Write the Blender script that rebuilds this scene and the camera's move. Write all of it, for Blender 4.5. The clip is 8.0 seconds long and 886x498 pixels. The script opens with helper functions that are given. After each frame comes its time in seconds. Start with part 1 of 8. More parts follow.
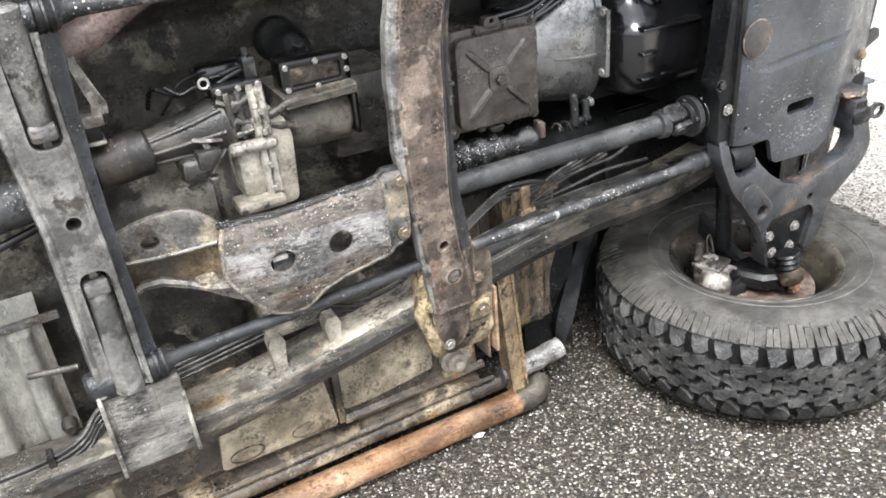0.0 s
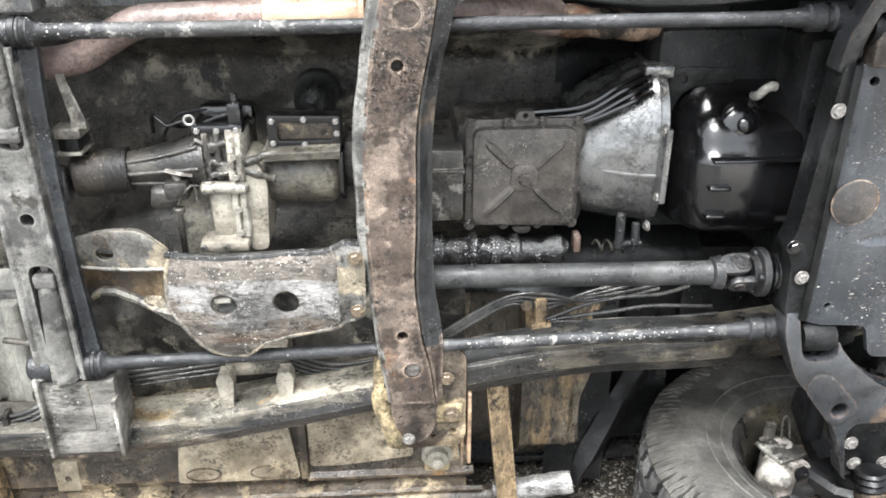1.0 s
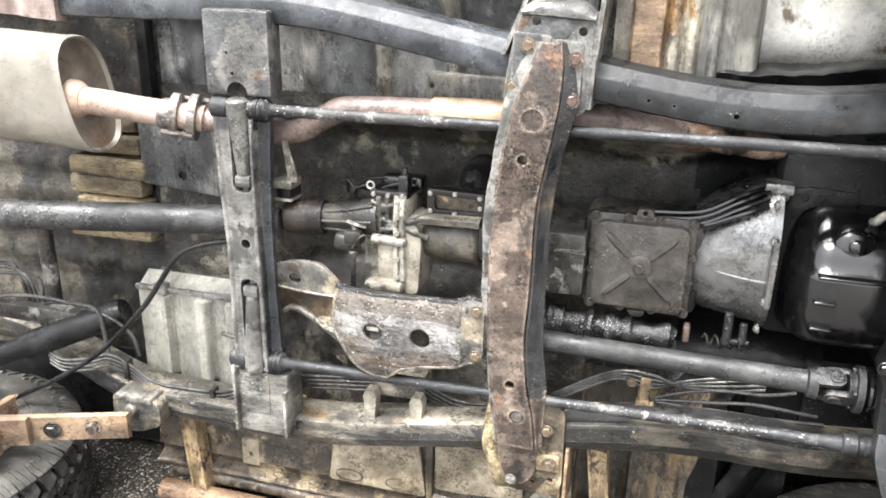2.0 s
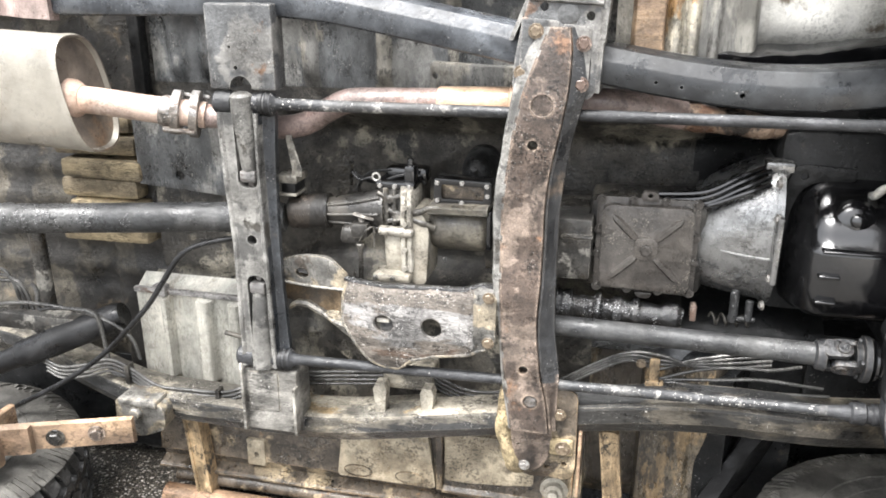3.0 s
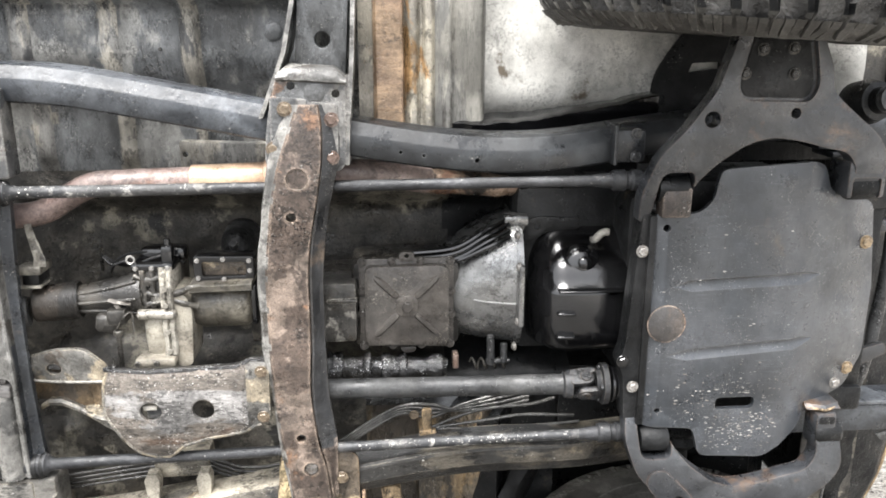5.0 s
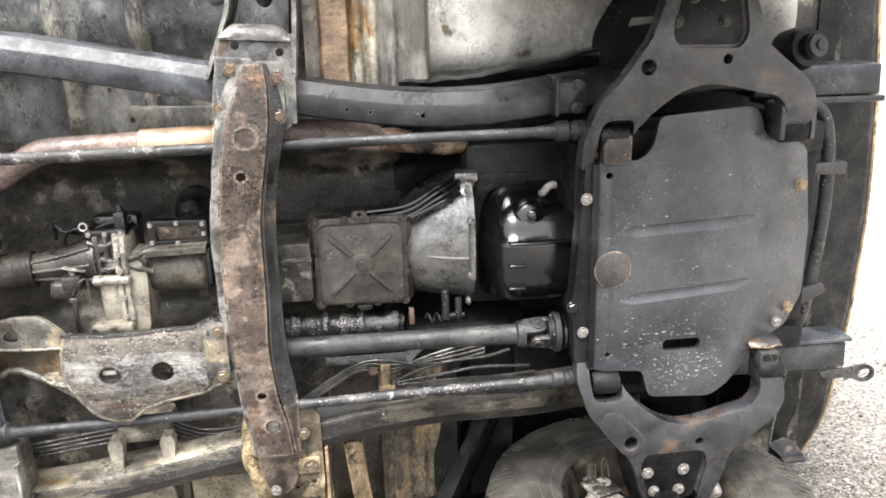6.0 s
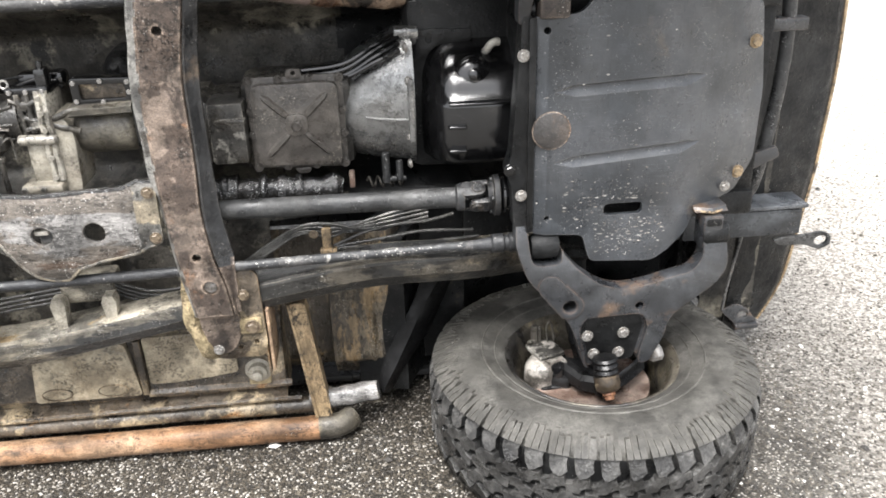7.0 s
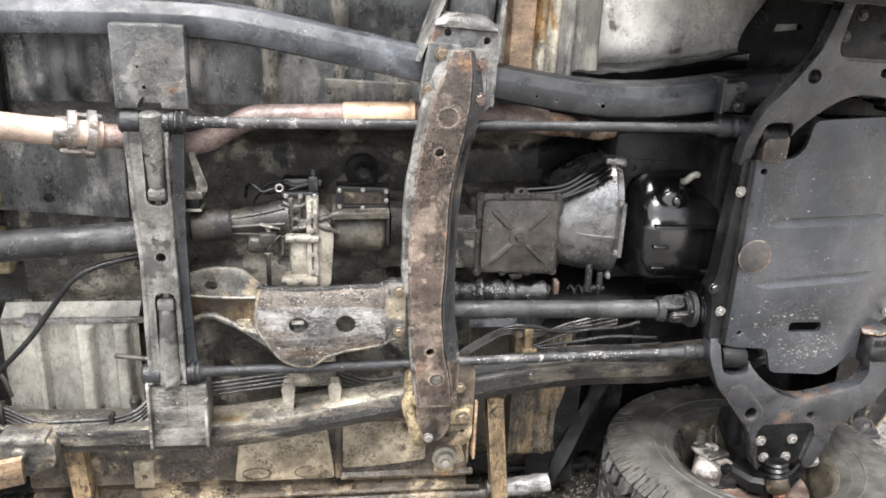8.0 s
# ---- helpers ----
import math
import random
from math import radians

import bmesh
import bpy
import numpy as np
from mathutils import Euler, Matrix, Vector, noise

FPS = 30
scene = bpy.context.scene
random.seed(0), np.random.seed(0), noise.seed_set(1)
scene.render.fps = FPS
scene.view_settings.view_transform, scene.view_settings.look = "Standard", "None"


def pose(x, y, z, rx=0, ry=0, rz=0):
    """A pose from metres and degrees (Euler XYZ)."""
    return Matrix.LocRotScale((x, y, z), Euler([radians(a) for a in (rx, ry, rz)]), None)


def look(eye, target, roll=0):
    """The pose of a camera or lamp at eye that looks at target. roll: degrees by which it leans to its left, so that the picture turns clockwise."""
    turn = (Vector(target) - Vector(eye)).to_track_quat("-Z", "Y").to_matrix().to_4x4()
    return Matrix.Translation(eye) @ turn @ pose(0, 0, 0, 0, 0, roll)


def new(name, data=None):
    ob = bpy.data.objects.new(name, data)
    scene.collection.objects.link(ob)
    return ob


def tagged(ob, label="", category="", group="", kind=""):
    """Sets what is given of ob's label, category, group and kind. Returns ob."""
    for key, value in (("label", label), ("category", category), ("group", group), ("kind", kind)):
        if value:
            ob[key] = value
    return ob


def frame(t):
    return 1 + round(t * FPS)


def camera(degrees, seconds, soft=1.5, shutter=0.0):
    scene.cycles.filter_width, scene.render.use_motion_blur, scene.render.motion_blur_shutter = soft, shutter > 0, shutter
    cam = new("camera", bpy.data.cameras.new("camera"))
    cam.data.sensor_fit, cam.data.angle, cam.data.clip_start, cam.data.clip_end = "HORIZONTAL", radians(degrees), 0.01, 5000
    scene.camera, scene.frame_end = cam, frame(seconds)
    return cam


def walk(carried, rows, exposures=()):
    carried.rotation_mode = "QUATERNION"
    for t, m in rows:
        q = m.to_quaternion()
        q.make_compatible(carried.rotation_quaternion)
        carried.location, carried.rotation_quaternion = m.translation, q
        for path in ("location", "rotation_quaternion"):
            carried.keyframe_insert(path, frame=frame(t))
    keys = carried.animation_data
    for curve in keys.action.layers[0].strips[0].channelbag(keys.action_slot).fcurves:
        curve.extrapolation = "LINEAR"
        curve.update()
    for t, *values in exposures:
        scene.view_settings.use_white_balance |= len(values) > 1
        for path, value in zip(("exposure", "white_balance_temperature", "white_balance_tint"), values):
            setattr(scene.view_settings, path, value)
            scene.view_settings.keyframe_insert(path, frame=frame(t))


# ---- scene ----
cam = camera(57.5, 8.0, 1.75)
PATH = [
    (0, (-0.588, -1.207, 1.317), (0.184, 0.351, 0.328), -5.3),
    (0.5, (-0.283, -1.287, 1.335), (0.15, 0.432, 0.409), -1.6),
    (1, (-0.014, -1.242, 1.329), (0.105, 0.555, 0.461), 0.0),
    (1.5, (0.183, -1.335, 1.347), (-0.001, 0.481, 0.529), 1.4),
    (2, (0.256, -1.476, 1.414), (-0.256, 0.328, 0.719), 1.1),
    (2.2, (0.238, -1.508, 1.401), (-0.344, 0.285, 0.73), 0.4),
    (3.3, (0.166, -1.52, 1.385), (-0.129, 0.335, 0.699), 0.3),
    (3.5, (0.169, -1.524, 1.403), (-0.02, 0.356, 0.748), 0.7),
    (4, (0.189, -1.523, 1.418), (0.227, 0.388, 0.83), 0.9),
    (4.2, (0.184, -1.529, 1.433), (0.281, 0.381, 0.845), 1.0),
    (5.3, (0.161, -1.575, 1.399), (0.336, 0.344, 0.863), 0.0),
    (5.5, (0.157, -1.585, 1.384), (0.355, 0.329, 0.84), -0.1),
    (6, (0.199, -1.62, 1.364), (0.427, 0.281, 0.785), -1.5),
    (6.5, (0.307, -1.613, 1.328), (0.493, 0.232, 0.579), -2.2),
    (7, (0.371, -1.616, 1.325), (0.539, 0.178, 0.456), -1.8),
    (7.5, (0.154, -1.643, 1.386), (0.355, 0.189, 0.61), 0.5),
    (8, (-0.23, -1.713, 1.428), (0.042, 0.154, 0.767), 2.5),
]
walk(cam, [(t, look(eye, target, roll)) for t, eye, target, roll in PATH], [(0, 1.68, 6250, 10), (1, 2.04, 6250, 8), (2, 2.14, 6450, 10), (3.5, 2.14, 6400, 10), (4.2, 1.93, 6400, 10), (5.5, 1.92, 6500, 10), (6.5, 1.72, 6650, 11), (7, 1.66, 6450, 10), (8, 1.76, 6450, 11)])

# ---- light ----
world = bpy.data.worlds.new("sky")
scene.world = world
world.use_nodes = True
wn = world.node_tree.nodes
wl = world.node_tree.links
sky = wn.new("ShaderNodeTexSky")
sky.sky_type, sky.sun_disc = "NISHITA", False
sky.sun_elevation, sky.sun_rotation = radians(67), radians(207)
sky.air_density, sky.dust_density = 1.0, 4.0
grey = wn.new("ShaderNodeHueSaturation")
grey.inputs["Saturation"].default_value = 0.18
wl.new(sky.outputs[0], grey.inputs["Color"])
wl.new(grey.outputs[0], wn["Background"].inputs["Color"])
wn["Background"].inputs["Strength"].default_value = 0.115

sun = new("sun", bpy.data.lights.new("sun", "SUN"))
sun.data.energy, sun.data.angle, sun.data.color = 2.3, radians(40), (1.0, 0.98, 0.95)
sun.matrix_world = look((-0.8, -1.6, 4.15), (0, 0, 0))


# ---- materials ----
def mat(name, base, alt, spot=(0.62, 0.60, 0.56), rust=None, rough=0.4, metal=0.0, alt_at=0.5, alt_scale=6.0,
        rust_at=0.6, rust_scale=9.0, spots=0.0, spot_scale=220.0, grime=0.5, grain=0.26, bump=0.4, stretch=(1, 1, 1), gloss=0.22, spec=0.65,
        tar=0.5, edge=None, edge_width=0.005, edge_most=0.8, scuff=0.08, chips=0.5, crisp=1.0):
    """A worn surface: two colours in soft patches, rust in blotches, worn edges, clustered dark flecks, scuffs, pale specks and uneven wet gloss."""
    m = bpy.data.materials.new(name)
    m.use_nodes = True
    n, l = m.node_tree.nodes, m.node_tree.links
    bsdf = n["Principled BSDF"]
    obj = n.new("ShaderNodeTexCoord").outputs["Object"]

    def stretched(by):
        mp = n.new("ShaderNodeMapping")
        mp.inputs["Scale"].default_value = by
        l.new(obj, mp.inputs["Vector"])
        return mp.outputs[0]
    co = stretched(stretch)

    def tex(scale, detail=6.0, dist=0.0, rough_=0.6, vec=None):
        t = n.new("ShaderNodeTexNoise")
        t.inputs["Scale"].default_value = scale
        t.inputs["Detail"].default_value = detail
        t.inputs["Roughness"].default_value = rough_
        t.inputs["Distortion"].default_value = dist
        l.new(vec or co, t.inputs["Vector"])
        return t.outputs["Fac"]

    def step(value, low, high, to0=0.0, to1=1.0):
        r = n.new("ShaderNodeMapRange")
        r.inputs["From Min"].default_value, r.inputs["From Max"].default_value = low, high
        r.inputs["To Min"].default_value, r.inputs["To Max"].default_value = to0, to1
        l.new(value, r.inputs["Value"])
        return r.outputs[0]

    def mix(a, b, f):
        x = n.new("ShaderNodeMix")
        x.data_type = "RGBA"
        for v, k in ((a, 6), (b, 7)):
            if isinstance(v, tuple):
                x.inputs[k].default_value = (*v, 1)
            else:
                l.new(v, x.inputs[k])
        l.new(f, x.inputs[0])
        return x.outputs[2]

    def times(a, b):
        x = n.new("ShaderNodeMath")
        x.operation = "MULTIPLY"
        l.new(a, x.inputs[0])
        l.new(b, x.inputs[1])
        return x.outputs[0]

    patches = tex(alt_scale, 8.0, 0.15, 0.6)
    col = mix(base, alt, step(patches, alt_at - 0.035 * crisp, alt_at + 0.045 * crisp))
    if rust:
        blot = tex(rust_scale, 10.0, 0.3, 0.66)
        col = mix(col, rust, step(blot, rust_at - 0.05 * crisp, rust_at + 0.07 * crisp))
    cluster = tex(15.0, 7.0, 0.0, 0.7, obj)
    if edge:
        bev = n.new("ShaderNodeBevel")
        bev.samples = 4
        bev.inputs["Radius"].default_value = edge_width
        geo = n.new("ShaderNodeNewGeometry")
        dot = n.new("ShaderNodeVectorMath")
        dot.operation = "DOT_PRODUCT"
        l.new(bev.outputs[0], dot.inputs[0])
        l.new(geo.outputs["Normal"], dot.inputs[1])
        worn = step(dot.outputs["Value"], 0.985, 0.86, 0.0, edge_most)
        col = mix(col, edge, times(worn, step(tex(48.0, 6.0, 0.0, 0.75), 0.40, 0.52)))
    if chips:
        crumb = tex(42.0, 9.0, 0.2, 0.74, obj)
        lively = step(tex(7.0, 5.0, 0.0, 0.6, obj), 0.40, 0.60)
        flake = n.new("ShaderNodeVectorMath")
        flake.operation = "SCALE"
        l.new(col, flake.inputs[0])
        l.new(step(crumb, 0.40, 0.44, 1.0 - 0.75 * chips, 1.0), flake.inputs["Scale"])
        col = flake.outputs[0]
        pale = n.new("ShaderNodeVectorMath")
        pale.operation = "MULTIPLY_ADD"
        pale.inputs[1].default_value = (1.5, 1.47, 1.42)
        pale.inputs[2].default_value = (0.02, 0.019, 0.017)
        l.new(col, pale.inputs[0])
        col = mix(col, pale.outputs[0], times(times(step(crumb, 0.58, 0.61), lively), step(lively, 0.0, 1.0, chips, chips)))
    grease = tex(4.5, 9.0, 0.1, 0.62, obj)
    fine = tex(330.0, 3.0, 0.0, 0.7)
    mid = tex(20.0, 10.0, 0.0, 0.62)
    shade = times(step(grease, 0.40, 0.60, 1.0 - grime, 1.0 + 0.30 * grime), step(fine, 0.3, 0.7, 1.0 - grain, 1.0 + grain))
    shade = times(shade, step(mid, 0.38, 0.62, 1.0 - 1.3 * grain, 1.0 + 1.0 * grain))
    pits = tex(120.0, 6.0, 0.0, 0.6)
    if tar:
        fleck = times(step(tex(150.0, 3.0, 0.0, 0.55), 0.52, 0.56), step(cluster, 0.47, 0.58))
        shade = times(shade, step(fleck, 0.0, 1.0, 1.0, 1.0 - tar))
    if scuff:
        lines = tex(16.0, 4.0, 0.1, 0.7, stretched((1.0, 4.0, 22.0)))
        cross = tex(14.0, 4.0, 0.1, 0.7, stretched((24.0, 4.0, 1.2)))
        shade = times(shade, step(lines, 0.60, 0.66, 1.0, 1.0 + 1.6 * scuff))
        shade = times(shade, step(cross, 0.60, 0.66, 1.0, 1.0 - 1.2 * scuff))
    val = n.new("ShaderNodeVectorMath")
    val.operation = "SCALE"
    l.new(col, val.inputs[0])
    l.new(shade, val.inputs["Scale"])
    col = val.outputs[0]
    for scale, amount in ((spot_scale, spots * 0.5), (spot_scale * 2.2, spots)) if spots > 0 else ():
        v = n.new("ShaderNodeTexVoronoi")
        v.inputs["Scale"].default_value = scale
        l.new(obj, v.inputs["Vector"])
        pick = n.new("ShaderNodeSeparateColor")
        l.new(v.outputs["Color"], pick.inputs[0])
        size = n.new("ShaderNodeMath")
        size.operation = "MULTIPLY_ADD"
        size.inputs[1].default_value = 0.30
        l.new(pick.outputs[1], size.inputs[0])
        l.new(v.outputs["Distance"], size.inputs[2])
        near = step(size.outputs[0], 0.50, 0.38)
        some = step(pick.outputs[0], 1.0 - 0.26 * amount, 1.0 - 0.26 * amount + 0.10, 0.0, 0.85)
        where = step(cluster, 0.56 - 0.09 * amount, 0.63 - 0.09 * amount)
        col = mix(col, spot, times(times(near, some), where))
    l.new(col, bsdf.inputs["Base Color"])
    l.new(step(tex(13.0, 8.0, 0.2, 0.7), 0.40, 0.60, max(0.1, rough - gloss), min(1.0, rough + 0.9 * gloss)), bsdf.inputs["Roughness"])
    bsdf.inputs["Metallic"].default_value = metal
    bsdf.inputs["Specular IOR Level"].default_value = spec
    b = n.new("ShaderNodeBump")
    b.inputs["Strength"].default_value, b.inputs["Distance"].default_value = min(1.0, bump), 0.005
    h = n.new("ShaderNodeMath")
    h.operation = "ADD"
    l.new(pits, h.inputs[0])
    l.new(step(mid, 0.0, 1.0, 0.0, 1.2), h.inputs[1])
    l.new(h.outputs[0], b.inputs["Height"])
    l.new(b.outputs[0], bsdf.inputs["Normal"])
    return m


M_RAIL = mat("black_frame_paint", (0.036, 0.040, 0.046), (0.074, 0.080, 0.088), rust=(0.15, 0.115, 0.08), rust_at=0.70, rough=0.36, spots=0.4, grime=0.45, bump=0.08, alt_scale=5, grain=0.22, edge=(0.17, 0.172, 0.175), edge_most=0.6, tar=0.5, spec=0.55, edge_width=0.008, chips=0.3)
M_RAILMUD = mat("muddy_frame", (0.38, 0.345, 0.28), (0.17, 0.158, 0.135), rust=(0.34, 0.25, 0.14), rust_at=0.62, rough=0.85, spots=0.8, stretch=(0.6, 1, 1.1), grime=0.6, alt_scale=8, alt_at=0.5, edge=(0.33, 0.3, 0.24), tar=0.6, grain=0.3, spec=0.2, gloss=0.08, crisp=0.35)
M_XM = mat("rusty_crossmember", (0.085, 0.064, 0.052), (0.20, 0.157, 0.127), rust=(0.22, 0.125, 0.075), rust_at=0.60, rust_scale=7, rough=0.42, spots=0.55, stretch=(1, 1, 1), grime=0.45, alt_at=0.53, alt_scale=9, edge=(0.42, 0.33, 0.26), edge_width=0.011, tar=0.75, edge_most=0.95, grain=0.38, scuff=0.15, chips=0.75, crisp=0.35)
M_X2 = mat("worn_crossmember", (0.125, 0.122, 0.115), (0.245, 0.238, 0.22), rust=(0.05, 0.045, 0.038), rust_at=0.58, rough=0.4, spots=0.5, grime=0.5, alt_scale=10, edge=(0.38, 0.37, 0.35), edge_width=0.009, tar=0.4, grain=0.25, edge_most=0.95, scuff=0.1, crisp=0.35)
M_GUARD = mat("worn_guard_steel", (0.245, 0.236, 0.227), (0.16, 0.140, 0.12), spot=(0.78, 0.76, 0.72), rust=(0.10, 0.072, 0.055), rust_at=0.60, rust_scale=10, rough=0.36, spots=0.8, spot_scale=170, grime=0.5, alt_scale=8, alt_at=0.52, edge=(0.13, 0.10, 0.075), edge_width=0.006, tar=0.6, grain=0.35, scuff=0.4, chips=0.8, stretch=(0.45, 1, 1.3), crisp=0.25)
M_MUDX2 = mat("dirt_smeared_bracket", (0.33, 0.315, 0.285), (0.20, 0.19, 0.17), rust=(0.10, 0.09, 0.078), rust_at=0.60, rough=0.5, spots=0.7, grime=0.6, alt_scale=9, edge=(0.40, 0.36, 0.29), tar=0.6, grain=0.3, stretch=(0.5, 1, 1.6), crisp=0.35)
M_SKID = mat("skid_plate_paint", (0.038, 0.043, 0.050), (0.062, 0.067, 0.075), spot=(0.46, 0.46, 0.45), rust=(0.12, 0.10, 0.08), rust_at=0.70, rough=0.38, spots=0.8, grime=0.4, grain=0.09, bump=0.14, alt_scale=3.5, edge=(0.17, 0.165, 0.16), edge_most=0.6, tar=0.2, scuff=0.4, spec=0.8, edge_width=0.005, chips=0.12, gloss=0.16)
M_ARM = mat("arm_paint", (0.031, 0.033, 0.037), (0.050, 0.053, 0.058), rust=(0.15, 0.095, 0.06), rust_at=0.63, rough=0.38, grime=0.45, grain=0.18, bump=0.2, edge=(0.17, 0.12, 0.09), edge_most=0.6, tar=0.3, spots=0.3, scuff=0.15, spec=0.85, edge_width=0.006, chips=0.3)
M_ALU = mat("cast_aluminium", (0.38, 0.38, 0.375), (0.21, 0.208, 0.203), rust=(0.09, 0.084, 0.076), rust_at=0.66, rough=0.29, metal=0.85, grime=0.3, alt_scale=3, bump=0.15, grain=0.12, tar=0.4, rust_scale=8, alt_at=0.55, spec=0.8)
M_CAST = mat("dirty_casting", (0.31, 0.295, 0.262), (0.055, 0.052, 0.047), rust=(0.05, 0.044, 0.036), rust_at=0.57, rust_scale=14, rough=0.42, metal=0.1, spots=0.3, grime=0.7, alt_scale=9, edge=(0.44, 0.41, 0.36), tar=0.6, alt_at=0.45, grain=0.3, chips=0.75, crisp=0.35)
M_PALECAST = mat("pale_casting", (0.43, 0.395, 0.325), (0.30, 0.27, 0.22), rust=(0.15, 0.125, 0.095), rust_at=0.64, rough=0.45, grime=0.45, grain=0.2, tar=0.4, scuff=0, chips=0.3)
M_CASTDARK = mat("oily_casting", (0.028, 0.026, 0.023), (0.095, 0.086, 0.072), rust=(0.022, 0.02, 0.018), rust_at=0.57, rough=0.36, metal=0.1, grime=0.6, edge=(0.14, 0.128, 0.108), edge_most=0.6, spots=0.45, tar=0.5, spec=0.6)
M_PAN = mat("gearbox_pan_steel", (0.060, 0.053, 0.047), (0.088, 0.079, 0.070), spot=(0.42, 0.38, 0.31), rough=0.4, spots=0.7, metal=0.1, grime=0.3, grain=0.28, bump=0.35, edge=(0.16, 0.15, 0.135), edge_most=0.5, spot_scale=200, tar=0.3, scuff=0.1, chips=0.3)
M_OIL = mat("oily_black", (0.0045, 0.0045, 0.005), (0.008, 0.008, 0.0085), spot=(0.3, 0.3, 0.3), rough=0.12, grain=0.1, bump=0.05, spots=0.25, grime=0.3, gloss=0.05, spec=0.9, tar=0, scuff=0, chips=0.0)
M_SHAFT = mat("shaft_steel", (0.034, 0.035, 0.036), (0.064, 0.064, 0.063), spot=(0.55, 0.55, 0.55), rough=0.45, metal=0.0, spots=0.7, grime=0.4, bump=0.4, tar=0.8, spec=0.5, chips=0.3)
M_BAR = mat("torsion_bar_paint", (0.022, 0.023, 0.025), (0.045, 0.046, 0.049), spot=(0.62, 0.60, 0.57), rough=0.48, spots=0.5, spot_scale=130, grime=0.5, bump=0.5, grain=0.25, tar=0.3, spec=0.55, chips=0.15)
M_EXH = mat("rusty_exhaust", (0.29, 0.215, 0.192), (0.37, 0.29, 0.262), rust=(0.25, 0.135, 0.095), rust_at=0.60, rough=0.45, metal=0.1, grime=0.5, bump=0.25, grain=0.2, tar=0.4, scuff=0, chips=0.2)
M_EXH2 = mat("pale_exhaust", (0.60, 0.46, 0.38), (0.54, 0.375, 0.285), rust=(0.28, 0.15, 0.09), rust_at=0.68, rough=0.4, metal=0.1, grime=0.35, bump=0.2, grain=0.15, tar=0.3, scuff=0, chips=0.2)
M_MUFF = mat("pale_muffler", (0.27, 0.245, 0.205), (0.33, 0.305, 0.26), rust=(0.32, 0.27, 0.21), rust_at=0.62, rough=0.42, metal=0.2, grain=0.06, grime=0.2, bump=0.1, tar=0.12, scuff=0.06, chips=0.2)
M_FLOOR = mat("underbody_coating", (0.112, 0.117, 0.120), (0.235, 0.233, 0.22), spot=(0.55, 0.53, 0.48), rust=(0.27, 0.21, 0.135), rust_at=0.68, rust_scale=7, rough=0.38, alt_scale=5, alt_at=0.54, spots=0.7, bump=0.4, grime=0.6, tar=0.6, grain=0.25, spec=0.75, stretch=(1.4, 1, 0.7), scuff=0.05, crisp=0.35)
M_DIRT = mat("dirty_underbody", (0.052, 0.047, 0.039), (0.175, 0.160, 0.128), rust=(0.012, 0.011, 0.009), rust_at=0.6, rough=0.48, bump=0.6, alt_scale=6, grime=0.8, alt_at=0.53, tar=0.7, spots=0.4, spot=(0.4, 0.37, 0.32), grain=0.35, chips=0.75, crisp=0.35)
M_SILL = mat("muddy_sill", (0.60, 0.515, 0.375), (0.44, 0.365, 0.255), rust=(0.08, 0.065, 0.048), rust_at=0.6, rough=0.42, grime=0.5, grain=0.25, tar=0.6, alt_scale=6, chips=0.3)
M_GRIME = mat("grimy_sill", (0.115, 0.092, 0.068), (0.42, 0.335, 0.22), rust=(0.27, 0.15, 0.065), rust_at=0.63, rough=0.4, grime=0.7, stretch=(1, 1, 1), bump=0.5, tar=0.8, edge=(0.4, 0.26, 0.13), edge_most=0.6, alt_scale=7, alt_at=0.54, grain=0.4, spots=0.5, chips=0.75, crisp=0.35)
M_DARK = mat("black_parts_and_shade", (0.0075, 0.008, 0.0085), (0.017, 0.0175, 0.018), rust=(0.095, 0.075, 0.052), rust_at=0.70, rough=0.48, grime=0.5, spec=0.3, grain=0.25, tar=0, spots=0.35, edge=(0.06, 0.058, 0.055), edge_most=0.5, chips=0.3)
M_LINER = mat("pale_inner_arch", (0.68, 0.67, 0.63), (0.55, 0.54, 0.50), rust=(0.17, 0.14, 0.105), rust_at=0.63, rust_scale=5, rough=0.32, alt_scale=3, alt_at=0.52, grain=0.1, grime=0.4, bump=0.25, tar=0.3, spots=0.3, scuff=0.05, chips=0.2, crisp=0.35)
M_SEAM = mat("streaked_panel", (0.47, 0.43, 0.345), (0.27, 0.25, 0.21), rust=(0.4, 0.25, 0.12), rust_at=0.58, rough=0.45, stretch=(1.3, 1, 0.7), grime=0.6, bump=0.4, tar=0.5, grain=0.15, alt_scale=8, scuff=0.1, chips=0.75, crisp=0.35)
M_RUST = mat("rust_orange", (0.50, 0.37, 0.22), (0.36, 0.26, 0.15), rust=(0.03, 0.027, 0.023), rust_at=0.59, rust_scale=18, rough=0.5, bump=0.6, stretch=(1.5, 1, 0.7), edge=(0.46, 0.32, 0.18), tar=0.8, scuff=0, grain=0.4, chips=0.75, crisp=0.35)
M_FOOT = mat("rust_run_panel", (0.082, 0.069, 0.054), (0.21, 0.172, 0.122), rust=(0.42, 0.30, 0.17), rust_at=0.53, rust_scale=7, rough=0.36, grime=0.5, stretch=(1.6, 1, 0.6), tar=0.5, spots=0.6, spec=0.7, chips=0.75, crisp=0.35)
M_FLAP = mat("wet_black_flap", (0.0035, 0.0035, 0.004), (0.008, 0.008, 0.0085), rough=0.09, gloss=0.03, spec=1.0, tar=0.0, scuff=0.1, bump=0.12)
